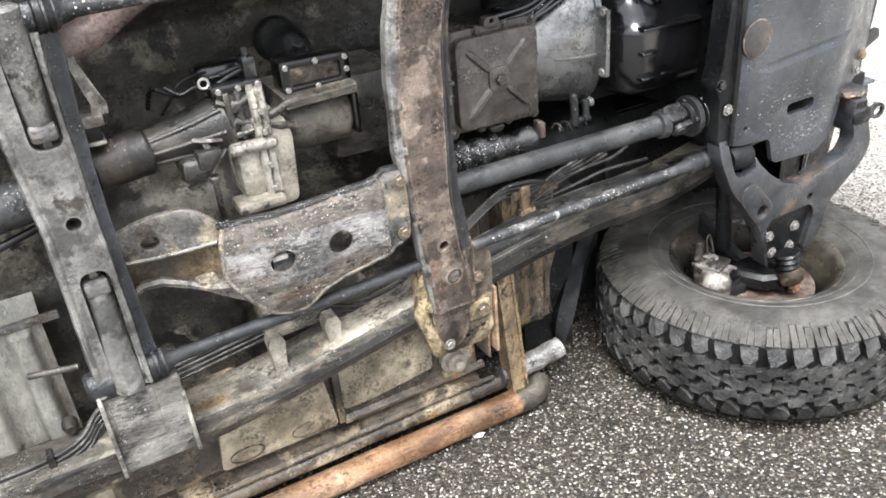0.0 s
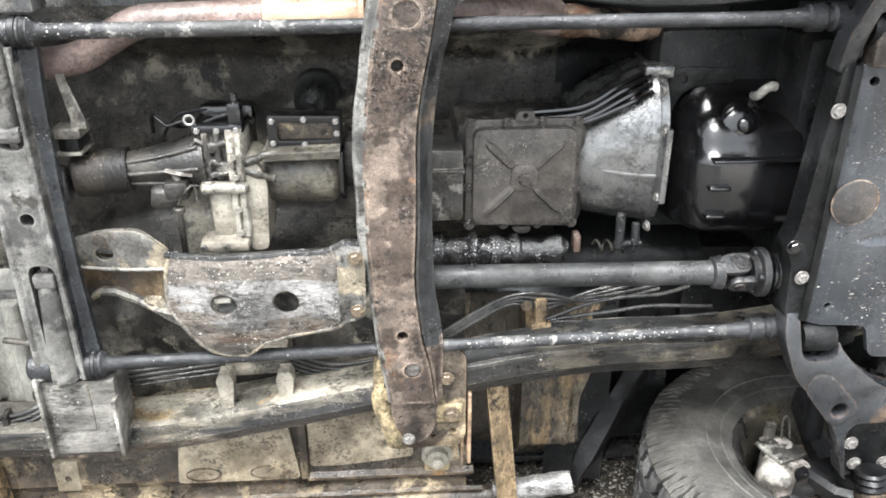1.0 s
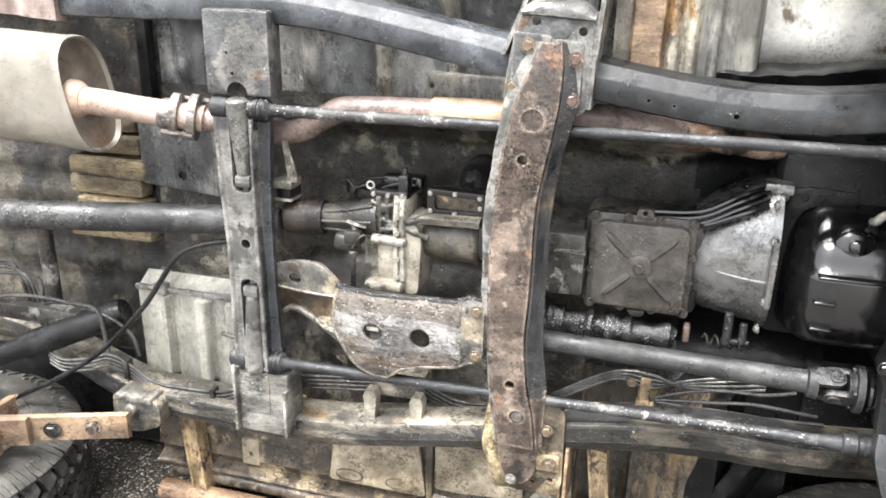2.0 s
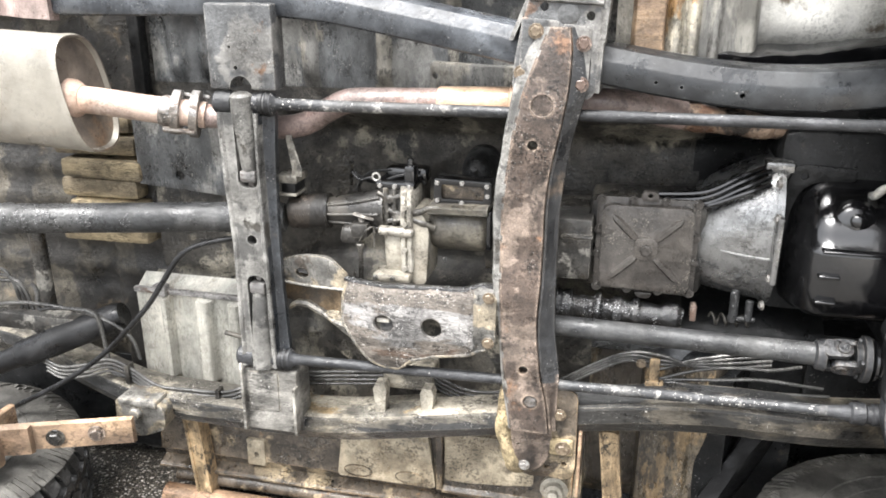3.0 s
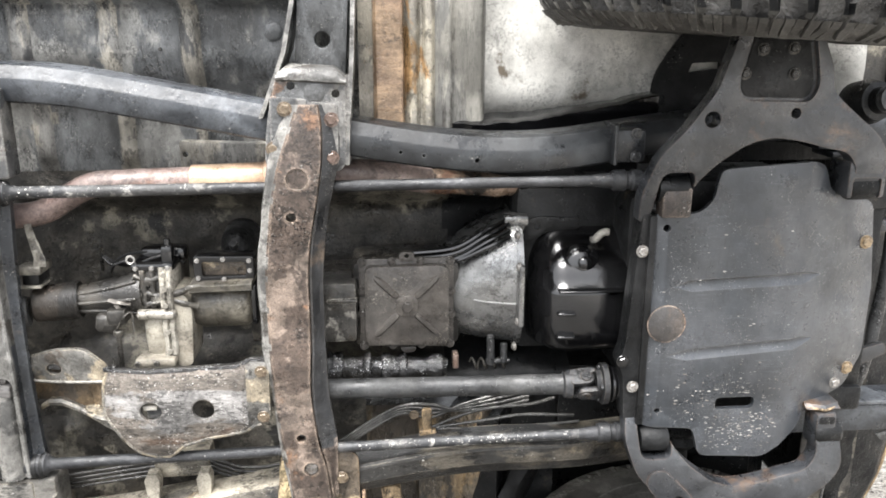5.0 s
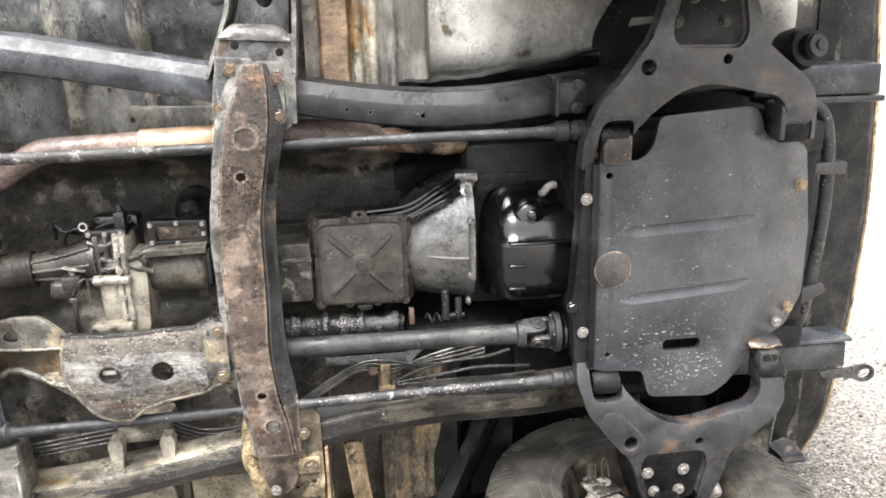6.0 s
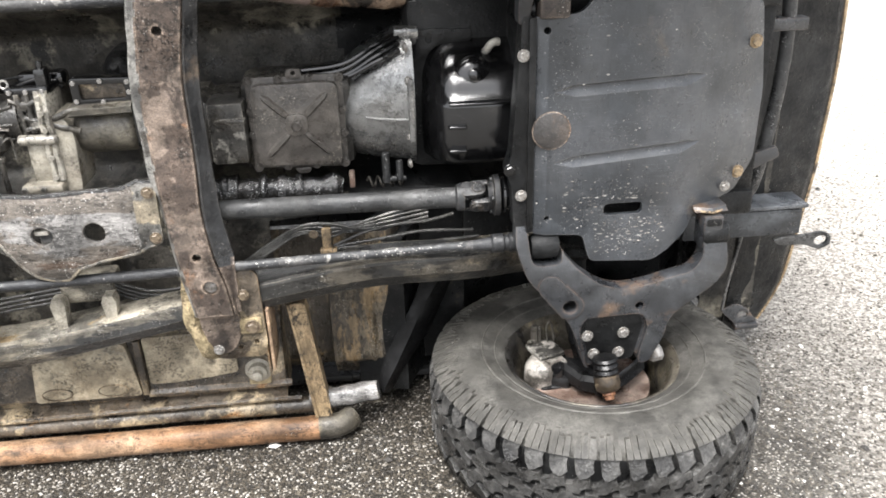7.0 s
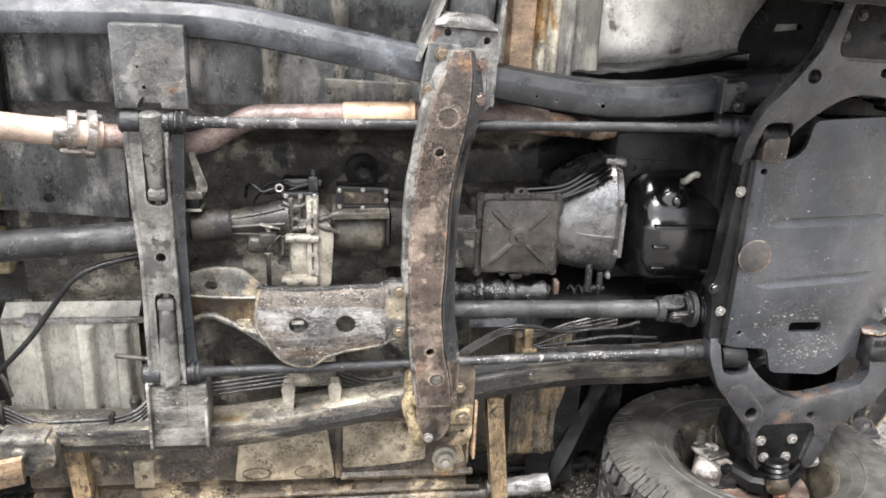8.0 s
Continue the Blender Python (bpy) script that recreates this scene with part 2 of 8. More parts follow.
M_RUSTBAR = mat("rusty_tube", (0.29, 0.16, 0.085), (0.37, 0.24, 0.15), rust=(0.06, 0.05, 0.04), rust_at=0.6, rough=0.58, spots=0.35, stretch=(0.5, 1, 1), grime=0.5, tar=0.6, scuff=0.3, spec=0.35, gloss=0.15, grain=0.3)
M_BOLT = mat("zinc_bolt", (0.3, 0.235, 0.16), (0.2, 0.145, 0.1), rough=0.45, metal=0.2, alt_scale=60, tar=0.3, scuff=0, edge=(0.45, 0.38, 0.28), edge_width=0.002, chips=0.2)
M_STEELBOLT = mat("steel_bolt", (0.55, 0.53, 0.50), (0.34, 0.31, 0.28), rough=0.35, metal=0.4, alt_scale=60, tar=0.3, scuff=0, chips=0.0)
M_TANK = mat("grey_tank", (0.37, 0.362, 0.32), (0.48, 0.462, 0.405), rust=(0.16, 0.135, 0.10), rust_at=0.62, rough=0.4, alt_scale=6, grain=0.15, grime=0.4, stretch=(1.5, 1, 0.5), tar=0.3, edge=(0.40, 0.38, 0.33), scuff=0.08, spots=0.3, chips=0.3)
M_RUBBER = mat("tyre_rubber", (0.062, 0.059, 0.053), (0.084, 0.080, 0.072), spot=(0.25, 0.24, 0.22), rough=0.62, spots=0.25, spot_scale=90, grain=0.24, bump=0.5, grime=0.15, alt_scale=14, tar=0.3, edge=(0.15, 0.142, 0.125), edge_most=0.5, scuff=0.1, spec=0.45, gloss=0.12, chips=0.0)
M_RIM = mat("wheel_steel", (0.030, 0.028, 0.026), (0.10, 0.088, 0.068), rust=(0.24, 0.20, 0.13), rust_at=0.66, rough=0.42, metal=0.2, tar=0.4)
M_DISC = mat("rusty_disc", (0.17, 0.115, 0.09), (0.28, 0.215, 0.18), rust=(0.05, 0.035, 0.028), rust_at=0.60, rough=0.4, alt_scale=16, tar=0.5)
M_CALIPER = mat("pale_caliper", (0.42, 0.39, 0.35), (0.1, 0.09, 0.078), rust=(0.14, 0.11, 0.09), rust_at=0.60, rough=0.42, alt_scale=14, tar=0.5)
M_LINE = mat("brake_line", (0.045, 0.044, 0.042), (0.11, 0.107, 0.10), rough=0.33, metal=0.25, tar=0.2, scuff=0, chips=0.0)
M_HOSE = mat("black_rubber", (0.009, 0.009, 0.0095), (0.019, 0.019, 0.0195), rough=0.42, bump=0.2, tar=0, scuff=0.1, spec=0.4, chips=0.0)
M_PAD = mat("tan_padding", (0.42, 0.34, 0.215), (0.25, 0.205, 0.14), rust=(0.08, 0.07, 0.055), rust_at=0.60, rough=0.7, spec=0.3, stretch=(0.5, 1, 2.0))
M_SPRING = mat("spring_rust", (0.46, 0.32, 0.205), (0.33, 0.225, 0.15), rust=(0.13, 0.095, 0.07), rust_at=0.63, rough=0.45, stretch=(0.6, 1, 1))
M_WHITE = mat("pale_plastic", (0.66, 0.64, 0.58), (0.5, 0.47, 0.41), rough=0.35, tar=0.3, scuff=0, chips=0.0)
M_CAB = mat("dark_body_paint", (0.02, 0.02, 0.021), (0.035, 0.034, 0.032), rough=0.3, tar=0, scuff=0, chips=0.0)
M_CHANNEL = mat("channel_black", (0.020, 0.021, 0.023), (0.040, 0.041, 0.043), rust=(0.12, 0.09, 0.065), rust_at=0.64, rough=0.42, spots=0.5, grime=0.5, grain=0.25, edge=(0.12, 0.105, 0.09), edge_most=0.6, tar=0.3, spec=0.55)
M_WETTUBE = mat("wet_oily_tube", (0.008, 0.008, 0.0085), (0.02, 0.019, 0.018), spot=(0.6, 0.6, 0.6), rough=0.16, gloss=0.1, spots=1.0, spot_scale=170, bump=0.9, grime=0.4, spec=0.95, tar=0, scuff=0)
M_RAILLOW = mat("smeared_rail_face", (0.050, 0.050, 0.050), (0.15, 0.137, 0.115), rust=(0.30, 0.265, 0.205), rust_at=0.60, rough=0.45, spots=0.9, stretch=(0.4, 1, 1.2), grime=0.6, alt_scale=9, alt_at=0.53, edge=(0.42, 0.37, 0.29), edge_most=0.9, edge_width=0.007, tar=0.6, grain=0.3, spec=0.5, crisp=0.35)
M_CAP = mat("burnt_muffler_end", (0.17, 0.14, 0.115), (0.25, 0.205, 0.165), rust=(0.33, 0.21, 0.13), rust_at=0.6, rough=0.45, metal=0.2, grime=0.4, grain=0.15, bump=0.15, tar=0.2, scuff=0, chips=0.2)
M_RIBWORN = mat("worn_floor_rib", (0.16, 0.157, 0.148), (0.28, 0.262, 0.225), spot=(0.55, 0.52, 0.46), rust=(0.05, 0.05, 0.05), rust_at=0.56, rust_scale=12, rough=0.42, alt_scale=7, spots=0.6, bump=0.4, grime=0.5, tar=0.6, grain=0.25, stretch=(1.6, 1, 0.5), chips=0.75, crisp=0.35)
M_SHIELD = mat("burnt_heat_shield", (0.20, 0.115, 0.075), (0.36, 0.26, 0.19), rust=(0.06, 0.045, 0.035), rust_at=0.55, rust_scale=12, rough=0.36, metal=0.1, grime=0.6, bump=0.5, tar=0.5, grain=0.25, crisp=0.35)
M_PLATE = mat("worn_mount_plate", (0.105, 0.107, 0.108), (0.20, 0.194, 0.182), rust=(0.17, 0.105, 0.07), rust_at=0.62, rust_scale=12, rough=0.4, spots=0.6, grime=0.5, alt_scale=10, edge=(0.40, 0.38, 0.35), edge_most=0.9, edge_width=0.007, tar=0.4, grain=0.25, scuff=0.1, crisp=0.35)
M_RAILFRONT = mat("front_rail_paint", (0.011, 0.012, 0.0135), (0.022, 0.024, 0.026), rust=(0.13, 0.09, 0.06), rust_at=0.69, rough=0.40, spots=0.3, grime=0.5, bump=0.1, alt_scale=6, grain=0.22, edge=(0.14, 0.14, 0.14), edge_most=0.6, tar=0.3, spec=0.6, edge_width=0.006)
M_DRUM = mat("streaked_drum", (0.020, 0.018, 0.016), (0.036, 0.029, 0.023), rust=(0.40, 0.33, 0.27), rust_at=0.66, rust_scale=16, rough=0.40, stretch=(2.0, 1, 0.8), spots=0.6, grime=0.5, tar=0.4, grain=0.3, crisp=0.35)
M_CASTTAN = mat("tan_casting", (0.125, 0.112, 0.088), (0.205, 0.185, 0.145), rust=(0.05, 0.045, 0.038), rust_at=0.58, rust_scale=10, rough=0.42, grime=0.5, edge=(0.36, 0.34, 0.29), edge_width=0.006, spots=0.4, tar=0.5, grain=0.25, crisp=0.35)
M_CASTPALE = mat("stained_pale_casting", (0.36, 0.335, 0.285), (0.17, 0.155, 0.13), rust=(0.06, 0.054, 0.046), rust_at=0.60, rust_scale=14, rough=0.42, grime=0.5, edge=(0.46, 0.44, 0.39), edge_most=0.6, alt_scale=14, alt_at=0.55, tar=0.6, grain=0.25, crisp=0.4, chips=0.6)
M_CAKE = mat("yellow_mud_cake", (0.56, 0.45, 0.27), (0.40, 0.32, 0.195), rust=(0.17, 0.13, 0.085), rust_at=0.62, rust_scale=16, rough=0.75, bump=0.9, grime=0.5, alt_scale=12, tar=0.5, grain=0.3, spec=0.25, gloss=0.1, crisp=0.5)
M_BARSPECK = mat("speckled_bar_paint", (0.030, 0.031, 0.033), (0.075, 0.074, 0.073), spot=(0.66, 0.64, 0.60), rust=(0.30, 0.29, 0.27), rust_at=0.60, rust_scale=24, rough=0.48, spots=1.2, spot_scale=120, grime=0.4, bump=0.5, grain=0.25, tar=0.3, spec=0.55, chips=0.5, crisp=0.5)
M_RAILDARK = mat("muddy_rail_shade", (0.030, 0.029, 0.027), (0.085, 0.075, 0.060), rust=(0.27, 0.225, 0.16), rust_at=0.64, rough=0.45, spots=0.6, stretch=(0.5, 1, 1.2), grime=0.6, alt_scale=9, alt_at=0.55, edge=(0.36, 0.315, 0.245), edge_most=0.8, edge_width=0.006, tar=0.5, grain=0.3, spec=0.45, crisp=0.4)
M_SLEEVE = mat("orange_sleeve", (0.7, 0.52, 0.36), (0.6, 0.4, 0.27), rust=(0.28, 0.15, 0.09), rust_at=0.68, rough=0.4, metal=0.1, grime=0.35, bump=0.2, grain=0.15, tar=0.3, scuff=0, chips=0.2)
M_ARCHEDGE = mat("run_stained_panel", (0.27, 0.26, 0.23), (0.16, 0.157, 0.145), rust=(0.06, 0.055, 0.05), rust_at=0.58, rust_scale=8, rough=0.38, stretch=(1.8, 1, 0.35), alt_scale=8, grime=0.6, bump=0.3, tar=0.3, grain=0.12, chips=0.3, crisp=0.3)
M_FLAPMUD = mat("dull_black_rubber", (0.006, 0.006, 0.0062), (0.012, 0.012, 0.0123), spot=(0.3, 0.3, 0.3), rough=0.5, spec=0.22, spots=0.3, tar=0, scuff=0.1, bump=0.3, chips=0.0)
M_COVER = mat("rust_tinted_cover", (0.058, 0.054, 0.052), (0.085, 0.072, 0.064), rust=(0.12, 0.085, 0.06), rust_at=0.64, rough=0.4, spots=0.3, tar=0.2, scuff=0.2, grain=0.12, chips=0.2)
M_TONGUE = mat("mottled_dirty_steel", (0.17, 0.163, 0.148), (0.31, 0.265, 0.195), rust=(0.085, 0.066, 0.048), rust_at=0.58, rust_scale=13, rough=0.42, spots=0.7, spot_scale=170, grime=0.6, alt_scale=11, alt_at=0.52, edge=(0.40, 0.34, 0.25), edge_width=0.006, tar=0.6, grain=0.35, chips=0.8, crisp=0.3, bump=0.5)
M_TAN = mat("brown_stained_steel", (0.22, 0.155, 0.09), (0.10, 0.075, 0.05), rust=(0.34, 0.27, 0.18), rust_at=0.6, rust_scale=16, rough=0.5, grime=0.6, alt_scale=10, tar=0.6, grain=0.35, crisp=0.3)
M_NUT = mat("orange_rust_nut", (0.42, 0.19, 0.09), (0.30, 0.13, 0.065), rough=0.7, alt_scale=40, bump=0.6, tar=0.2, scuff=0, chips=0.2)
M_TREAD = mat("wet_tread_rubber", (0.052, 0.051, 0.050), (0.090, 0.088, 0.084), spot=(0.35, 0.34, 0.32), rough=0.42, spots=0.35, spot_scale=110, grain=0.4, bump=0.9, grime=0.5, alt_scale=16, tar=0.4, edge=(0.11, 0.105, 0.097), edge_most=0.6, edge_width=0.004, scuff=0.2, spec=0.6, chips=0.6)
M_BED = mat("dark_bed_floor", (0.040, 0.037, 0.033), (0.115, 0.102, 0.080), rust=(0.15, 0.12, 0.085), rust_at=0.62, rough=0.48, bump=0.6, alt_scale=6, grime=0.7, alt_at=0.54, tar=0.6, spots=0.4, spot=(0.4, 0.37, 0.32), grain=0.35, crisp=0.4)


# ---- mesh helpers ----
def box(bm, lo, hi, bevel=0.0, m=None):
    r = bmesh.ops.create_cube(bm, size=1.0)
    vs = r["verts"]
    c = [(a + b) / 2 for a, b in zip(lo, hi)]
    s = [abs(b - a) for a, b in zip(lo, hi)]
    for v in vs:
        v.co = Vector((c[0] + v.co.x * s[0], c[1] + v.co.y * s[1], c[2] + v.co.z * s[2]))
    if m is not None:
        bmesh.ops.transform(bm, matrix=m, verts=vs)
    if bevel:
        es = list({e for v in vs for e in v.link_edges})
        bmesh.ops.bevel(bm, geom=es, offset=bevel, segments=2, affect="EDGES", profile=0.5)
    return bm


def aim(p0, p1):
    p0, p1 = Vector(p0), Vector(p1)
    d = p1 - p0
    return Matrix.Translation(p0) @ d.to_track_quat("Z", "Y").to_matrix().to_4x4(), d.length


def lathe(bm, p0, p1, profile, seg=24):
    """A turned shape along p0-p1: profile rows are (share of the way, radius)."""
    m, length = aim(p0, p1)
    rings = []
    for u, r in profile:
        rings.append([bm.verts.new(m @ Vector((r * math.cos(2 * math.pi * k / seg), r * math.sin(2 * math.pi * k / seg), u * length))) for k in range(seg)])
    for a, b in zip(rings, rings[1:]):
        for k in range(seg):
            bm.faces.new((a[k], a[(k + 1) % seg], b[(k + 1) % seg], b[k]))
    bm.faces.new(rings[0][::-1])
    bm.faces.new(rings[-1])
    return bm


def rod(bm, p0, p1, r, seg=20, edge=0.002):
    length = (Vector(p1) - Vector(p0)).length
    e = min(edge, length * 0.3, r * 0.5) / length
    return lathe(bm, p0, p1, [(0, r - e * length), (e, r), (1 - e, r), (1, r - e * length)], seg)


def spline(points, steps=8):
    """Points along a smooth line through the given ones."""
    p = [Vector(q) for q in points]
    p = [2 * p[0] - p[1]] + p + [2 * p[-1] - p[-2]]
    out = []
    for a, b, c, d in zip(p, p[1:], p[2:], p[3:]):
        for k in range(steps):
            t = k / steps
            out.append(0.5 * (2 * b + (c - a) * t + (2 * a - 5 * b + 4 * c - d) * t * t + (3 * b - a - 3 * c + d) * t ** 3))
    out.append(p[-2])
    return out


def pipe(bm, points, r, seg=12, steps=8, radii=None):
    line = spline(points, steps) if steps > 1 else [Vector(q) for q in points]
    rings, up = [], Vector((0.13, 0.2, 0.97))
    for i, q in enumerate(line):
        d = (line[min(i + 1, len(line) - 1)] - line[max(i - 1, 0)]).normalized()
        s = d.cross(up).normalized()
        up = s.cross(d)
        rr = radii(i / (len(line) - 1)) if radii else r
        rings.append([bm.verts.new(q + rr * (math.cos(2 * math.pi * k / seg) * s + math.sin(2 * math.pi * k / seg) * up)) for k in range(seg)])
    for a, b in zip(rings, rings[1:]):
        for k in range(seg):
            bm.faces.new((a[k], a[(k + 1) % seg], b[(k + 1) % seg], b[k]))
    bm.faces.new(rings[0][::-1])
    bm.faces.new(rings[-1])
    return bm


def loft(bm, sections, caps=True):
    rings = [[bm.verts.new(Vector(p)) for p in s] for s in sections]
    for a, b in zip(rings, rings[1:]):
        for k in range(len(a)):
            bm.faces.new((a[k], a[(k + 1) % len(a)], b[(k + 1) % len(a)], b[k]))
    if caps:
        bm.faces.new(rings[0][::-1])
        bm.faces.new(rings[-1])
    bmesh.ops.recalc_face_normals(bm, faces=bm.faces[:])
    return bm


def rounded(points, r=0.01, n=4):
    """An outline with its corners rounded."""
    out = []
    for i, p in enumerate(points):
        a, b, c = Vector(points[i - 1]), Vector(p), Vector(points[(i + 1) % len(points)])
        k = min(r, (a - b).length * 0.45, (c - b).length * 0.45)
        s, e = b + (a - b).normalized() * k, b + (c - b).normalized() * k
        for j in range(n + 1):
            t = j / n
            out.append(tuple(s * (1 - t) ** 2 + 2 * b * t * (1 - t) + e * t * t))
    return out


def ring2(x, z, rx, rz=None, n=20):
    rz = rz or rx
    return [(x + rx * math.cos(2 * math.pi * k / n), z + rz * math.sin(2 * math.pi * k / n)) for k in range(n)]


def slab(bm, outline, y, thick, holes=(), bevel=0.0, cuts=(), shape=None):
    """A plate in the x-z plane, its face at y towards the viewer, with holes; shape gives the face's own y by x and z."""
    es, first = [], set(bm.verts)
    for loop in (outline, *holes):
        vs = [bm.verts.new((p[0], y, p[1])) for p in loop]
        es += [bm.edges.new((vs[i], vs[(i + 1) % len(vs)])) for i in range(len(vs))]
    f = [g for g in bmesh.ops.triangle_fill(bm, edges=es, use_beauty=True)["geom"] if isinstance(g, bmesh.types.BMFace)]
    for axis, at in cuts:
        mine = {v for q in f for v in q.verts}
        geom = list(mine) + list({e for q in f for e in q.edges}) + f
        no = (1, 0, 0) if axis == "x" else (0, 0, 1)
        co = (at, 0, 0) if axis == "x" else (0, 0, at)
        bmesh.ops.bisect_plane(bm, geom=geom, plane_co=co, plane_no=no)
        f = [q for q in bm.faces if all(v not in first for v in q.verts)]
    ext = bmesh.ops.extrude_face_region(bm, geom=f)
    back = [g for g in ext["geom"] if isinstance(g, bmesh.types.BMVert)]
    for v in back:
        v.co.y += thick
    new_vs = [v for v in bm.verts if v not in first]
    if shape:
        for v in new_vs:
            v.co.y += shape(v.co.x, v.co.z)
    fs = list({q for v in new_vs for q in v.link_faces})
    bmesh.ops.recalc_face_normals(bm, faces=fs)
    if bevel:
        sharp = [e for e in {e for q in fs for e in q.edges} if len(e.link_faces) == 2 and e.calc_face_angle(0) > 1.0]
        bmesh.ops.bevel(bm, geom=sharp, offset=bevel, segments=2, affect="EDGES", profile=0.5, clamp_overlap=True)
    return bm


def cut(bm, knives):
    """bm less the solids in knives."""
    made = []
    for b in (bm, knives):
        bmesh.ops.recalc_face_normals(b, faces=b.faces[:])
        me = bpy.data.meshes.new("tmp")
        b.to_mesh(me)
        made.append(new("tmp", me))
    mod = made[0].modifiers.new("cut", "BOOLEAN")
    mod.operation, mod.solver, mod.object = "DIFFERENCE", "EXACT", made[1]
    dg = bpy.context.evaluated_depsgraph_get()
    dg.update()
    out = bmesh.new()
    me = bpy.data.meshes.new_from_object(made[0].evaluated_get(dg))
    out.from_mesh(me)
    for o in made:
        bpy.data.objects.remove(o)
    return out


def roughen(bm, amount, scale, seed=0.0):
    """Small dents along the normals."""
    bm.normal_update()
    for v in bm.verts:
        v.co += v.normal * amount * noise.noise(v.co * scale + Vector((seed, seed * 2, seed * 3)))
    return bm


def part(name, bm, material, parent, label="", smooth=40):
    bm.normal_update()
    for f in bm.faces:
        f.smooth = True
    for e in bm.edges:
        e.smooth = len(e.link_faces) == 2 and e.calc_face_angle(0) < radians(smooth)
    me = bpy.data.meshes.new(name)
    bm.to_mesh(me)
    bm.free()
    me.materials.append(material)
    ob = new(name, me)
    ob.parent = parent
    return tagged(ob, label)


def again(ob, m, parent=None):
    """A second part on the same mesh."""
    o = new(ob.name.split(".")[0], ob.data)
    o.parent = parent or ob.parent
    o.matrix_basis = m
    return tagged(o, ob.get("label", ""))


MID = 0.825


def mirror(z):
    return 2 * MID - z


_hex = {}


def bolt(parent, x, y, z, r=0.010, material=None, washer=True, way=(0, -1, 0), name="bolt"):
    """A hexagon head on its washer, facing the way given."""
    key = (r, material.name if material else "", washer)
    if key not in _hex:
        bm = bmesh.new()
        if washer:
            rod(bm, (0, 0, 0), (0, 0, 0.15 * r + 0.001), 1.35 * r, 16, 0.0006)
        lathe(bm, (0, 0, 0), (0, 0, 0.85 * r), [(0, r), (0.8, r), (1, 0.82 * r)], 6)
        me_ob = part(name, bm, material or M_BOLT, parent, smooth=20)
        _hex[key] = me_ob.data
        o = me_ob
    else:
        o = new(name, _hex[key])
        o.parent = parent
    o.matrix_basis = Matrix.Translation((x, y, z)) @ Vector(way).to_track_quat("Z", "Y").to_matrix().to_4x4() @ pose(0, 0, 0, 0, 0, (x * 977 + z * 613) % 60)
    return o


# ---- ground ----
def ground_material():
    m = bpy.data.materials.new("wet_gravel")
    m.use_nodes = True
    n, l = m.node_tree.nodes, m.node_tree.links
    bsdf = n["Principled BSDF"]
    co = n.new("ShaderNodeTexCoord").outputs["Object"]
    v = n.new("ShaderNodeTexVoronoi")
    v.inputs["Scale"].default_value = 210
    l.new(co, v.inputs["Vector"])
    ramp = n.new("ShaderNodeValToRGB")
    ramp.color_ramp.elements[0].position, ramp.color_ramp.elements[0].color = 0.25, (0.019, 0.017, 0.014, 1)
    ramp.color_ramp.elements[1].position, ramp.color_ramp.elements[1].color = 0.97, (0.42, 0.40, 0.37, 1)
    for at, c in ((0.60, (0.039, 0.033, 0.026, 1)), (0.86, (0.102, 0.088, 0.068, 1))):
        ramp.color_ramp.elements.new(at).color = c
    sep = n.new("ShaderNodeSeparateColor")
    l.new(v.outputs["Color"], sep.inputs[0])
    l.new(sep.outputs[0], ramp.inputs[0])
    big = n.new("ShaderNodeTexNoise")
    big.inputs["Scale"].default_value, big.inputs["Detail"].default_value = 1.7, 6
    l.new(co, big.inputs["Vector"])
    mul = n.new("ShaderNodeMix")
    mul.data_type, mul.blend_type = "RGBA", "MULTIPLY"
    mul.inputs[0].default_value = 0.45
    l.new(ramp.outputs[0], mul.inputs[6])
    tone = n.new("ShaderNodeValToRGB")
    tone.color_ramp.elements[0].position, tone.color_ramp.elements[0].color = 0.35, (0.5, 0.5, 0.5, 1)
    tone.color_ramp.elements[1].position, tone.color_ramp.elements[1].color = 0.65, (1.1, 1.08, 1.02, 1)
    l.new(big.outputs[0], tone.inputs[0])
    l.new(tone.outputs[0], mul.inputs[7])
    # bright glare on the ground past the truck, put into the colour, with a ragged edge
    xyz = n.new("ShaderNodeSeparateXYZ")
    l.new(co, xyz.inputs[0])
    edge = n.new("ShaderNodeMath")
    edge.operation = "MULTIPLY_ADD"
    edge.inputs[1].default_value = 1.6
    l.new(big.outputs[0], edge.inputs[0])
    l.new(xyz.outputs["X"], edge.inputs[2])
    glare = n.new("ShaderNodeMapRange")
    glare.inputs["From Min"].default_value, glare.inputs["From Max"].default_value = 1.85, 3.3
    glare.inputs["To Min"].default_value, glare.inputs["To Max"].default_value = 0.0, 0.78
    l.new(edge.outputs[0], glare.inputs["Value"])
    pale = n.new("ShaderNodeMix")
    pale.data_type = "RGBA"
    grains = n.new("ShaderNodeTexVoronoi")
    grains.inputs["Scale"].default_value = 125
    l.new(co, grains.inputs["Vector"])
    split = n.new("ShaderNodeSeparateColor")
    l.new(grains.outputs["Color"], split.inputs[0])
    stones = n.new("ShaderNodeValToRGB")
    stones.color_ramp.elements[0].position, stones.color_ramp.elements[0].color = 0.05, (0.13, 0.115, 0.098, 1)
    stones.color_ramp.elements[1].position, stones.color_ramp.elements[1].color = 0.95, (0.82, 0.78, 0.71, 1)
    stones.color_ramp.elements.new(0.5).color = (0.47, 0.435, 0.39, 1)
    l.new(split.outputs[0], stones.inputs[0])
    l.new(stones.outputs[0], pale.inputs[7])
    l.new(glare.outputs[0], pale.inputs[0])
    l.new(mul.outputs[2], pale.inputs[6])
    l.new(pale.outputs[2], bsdf.inputs["Base Color"])
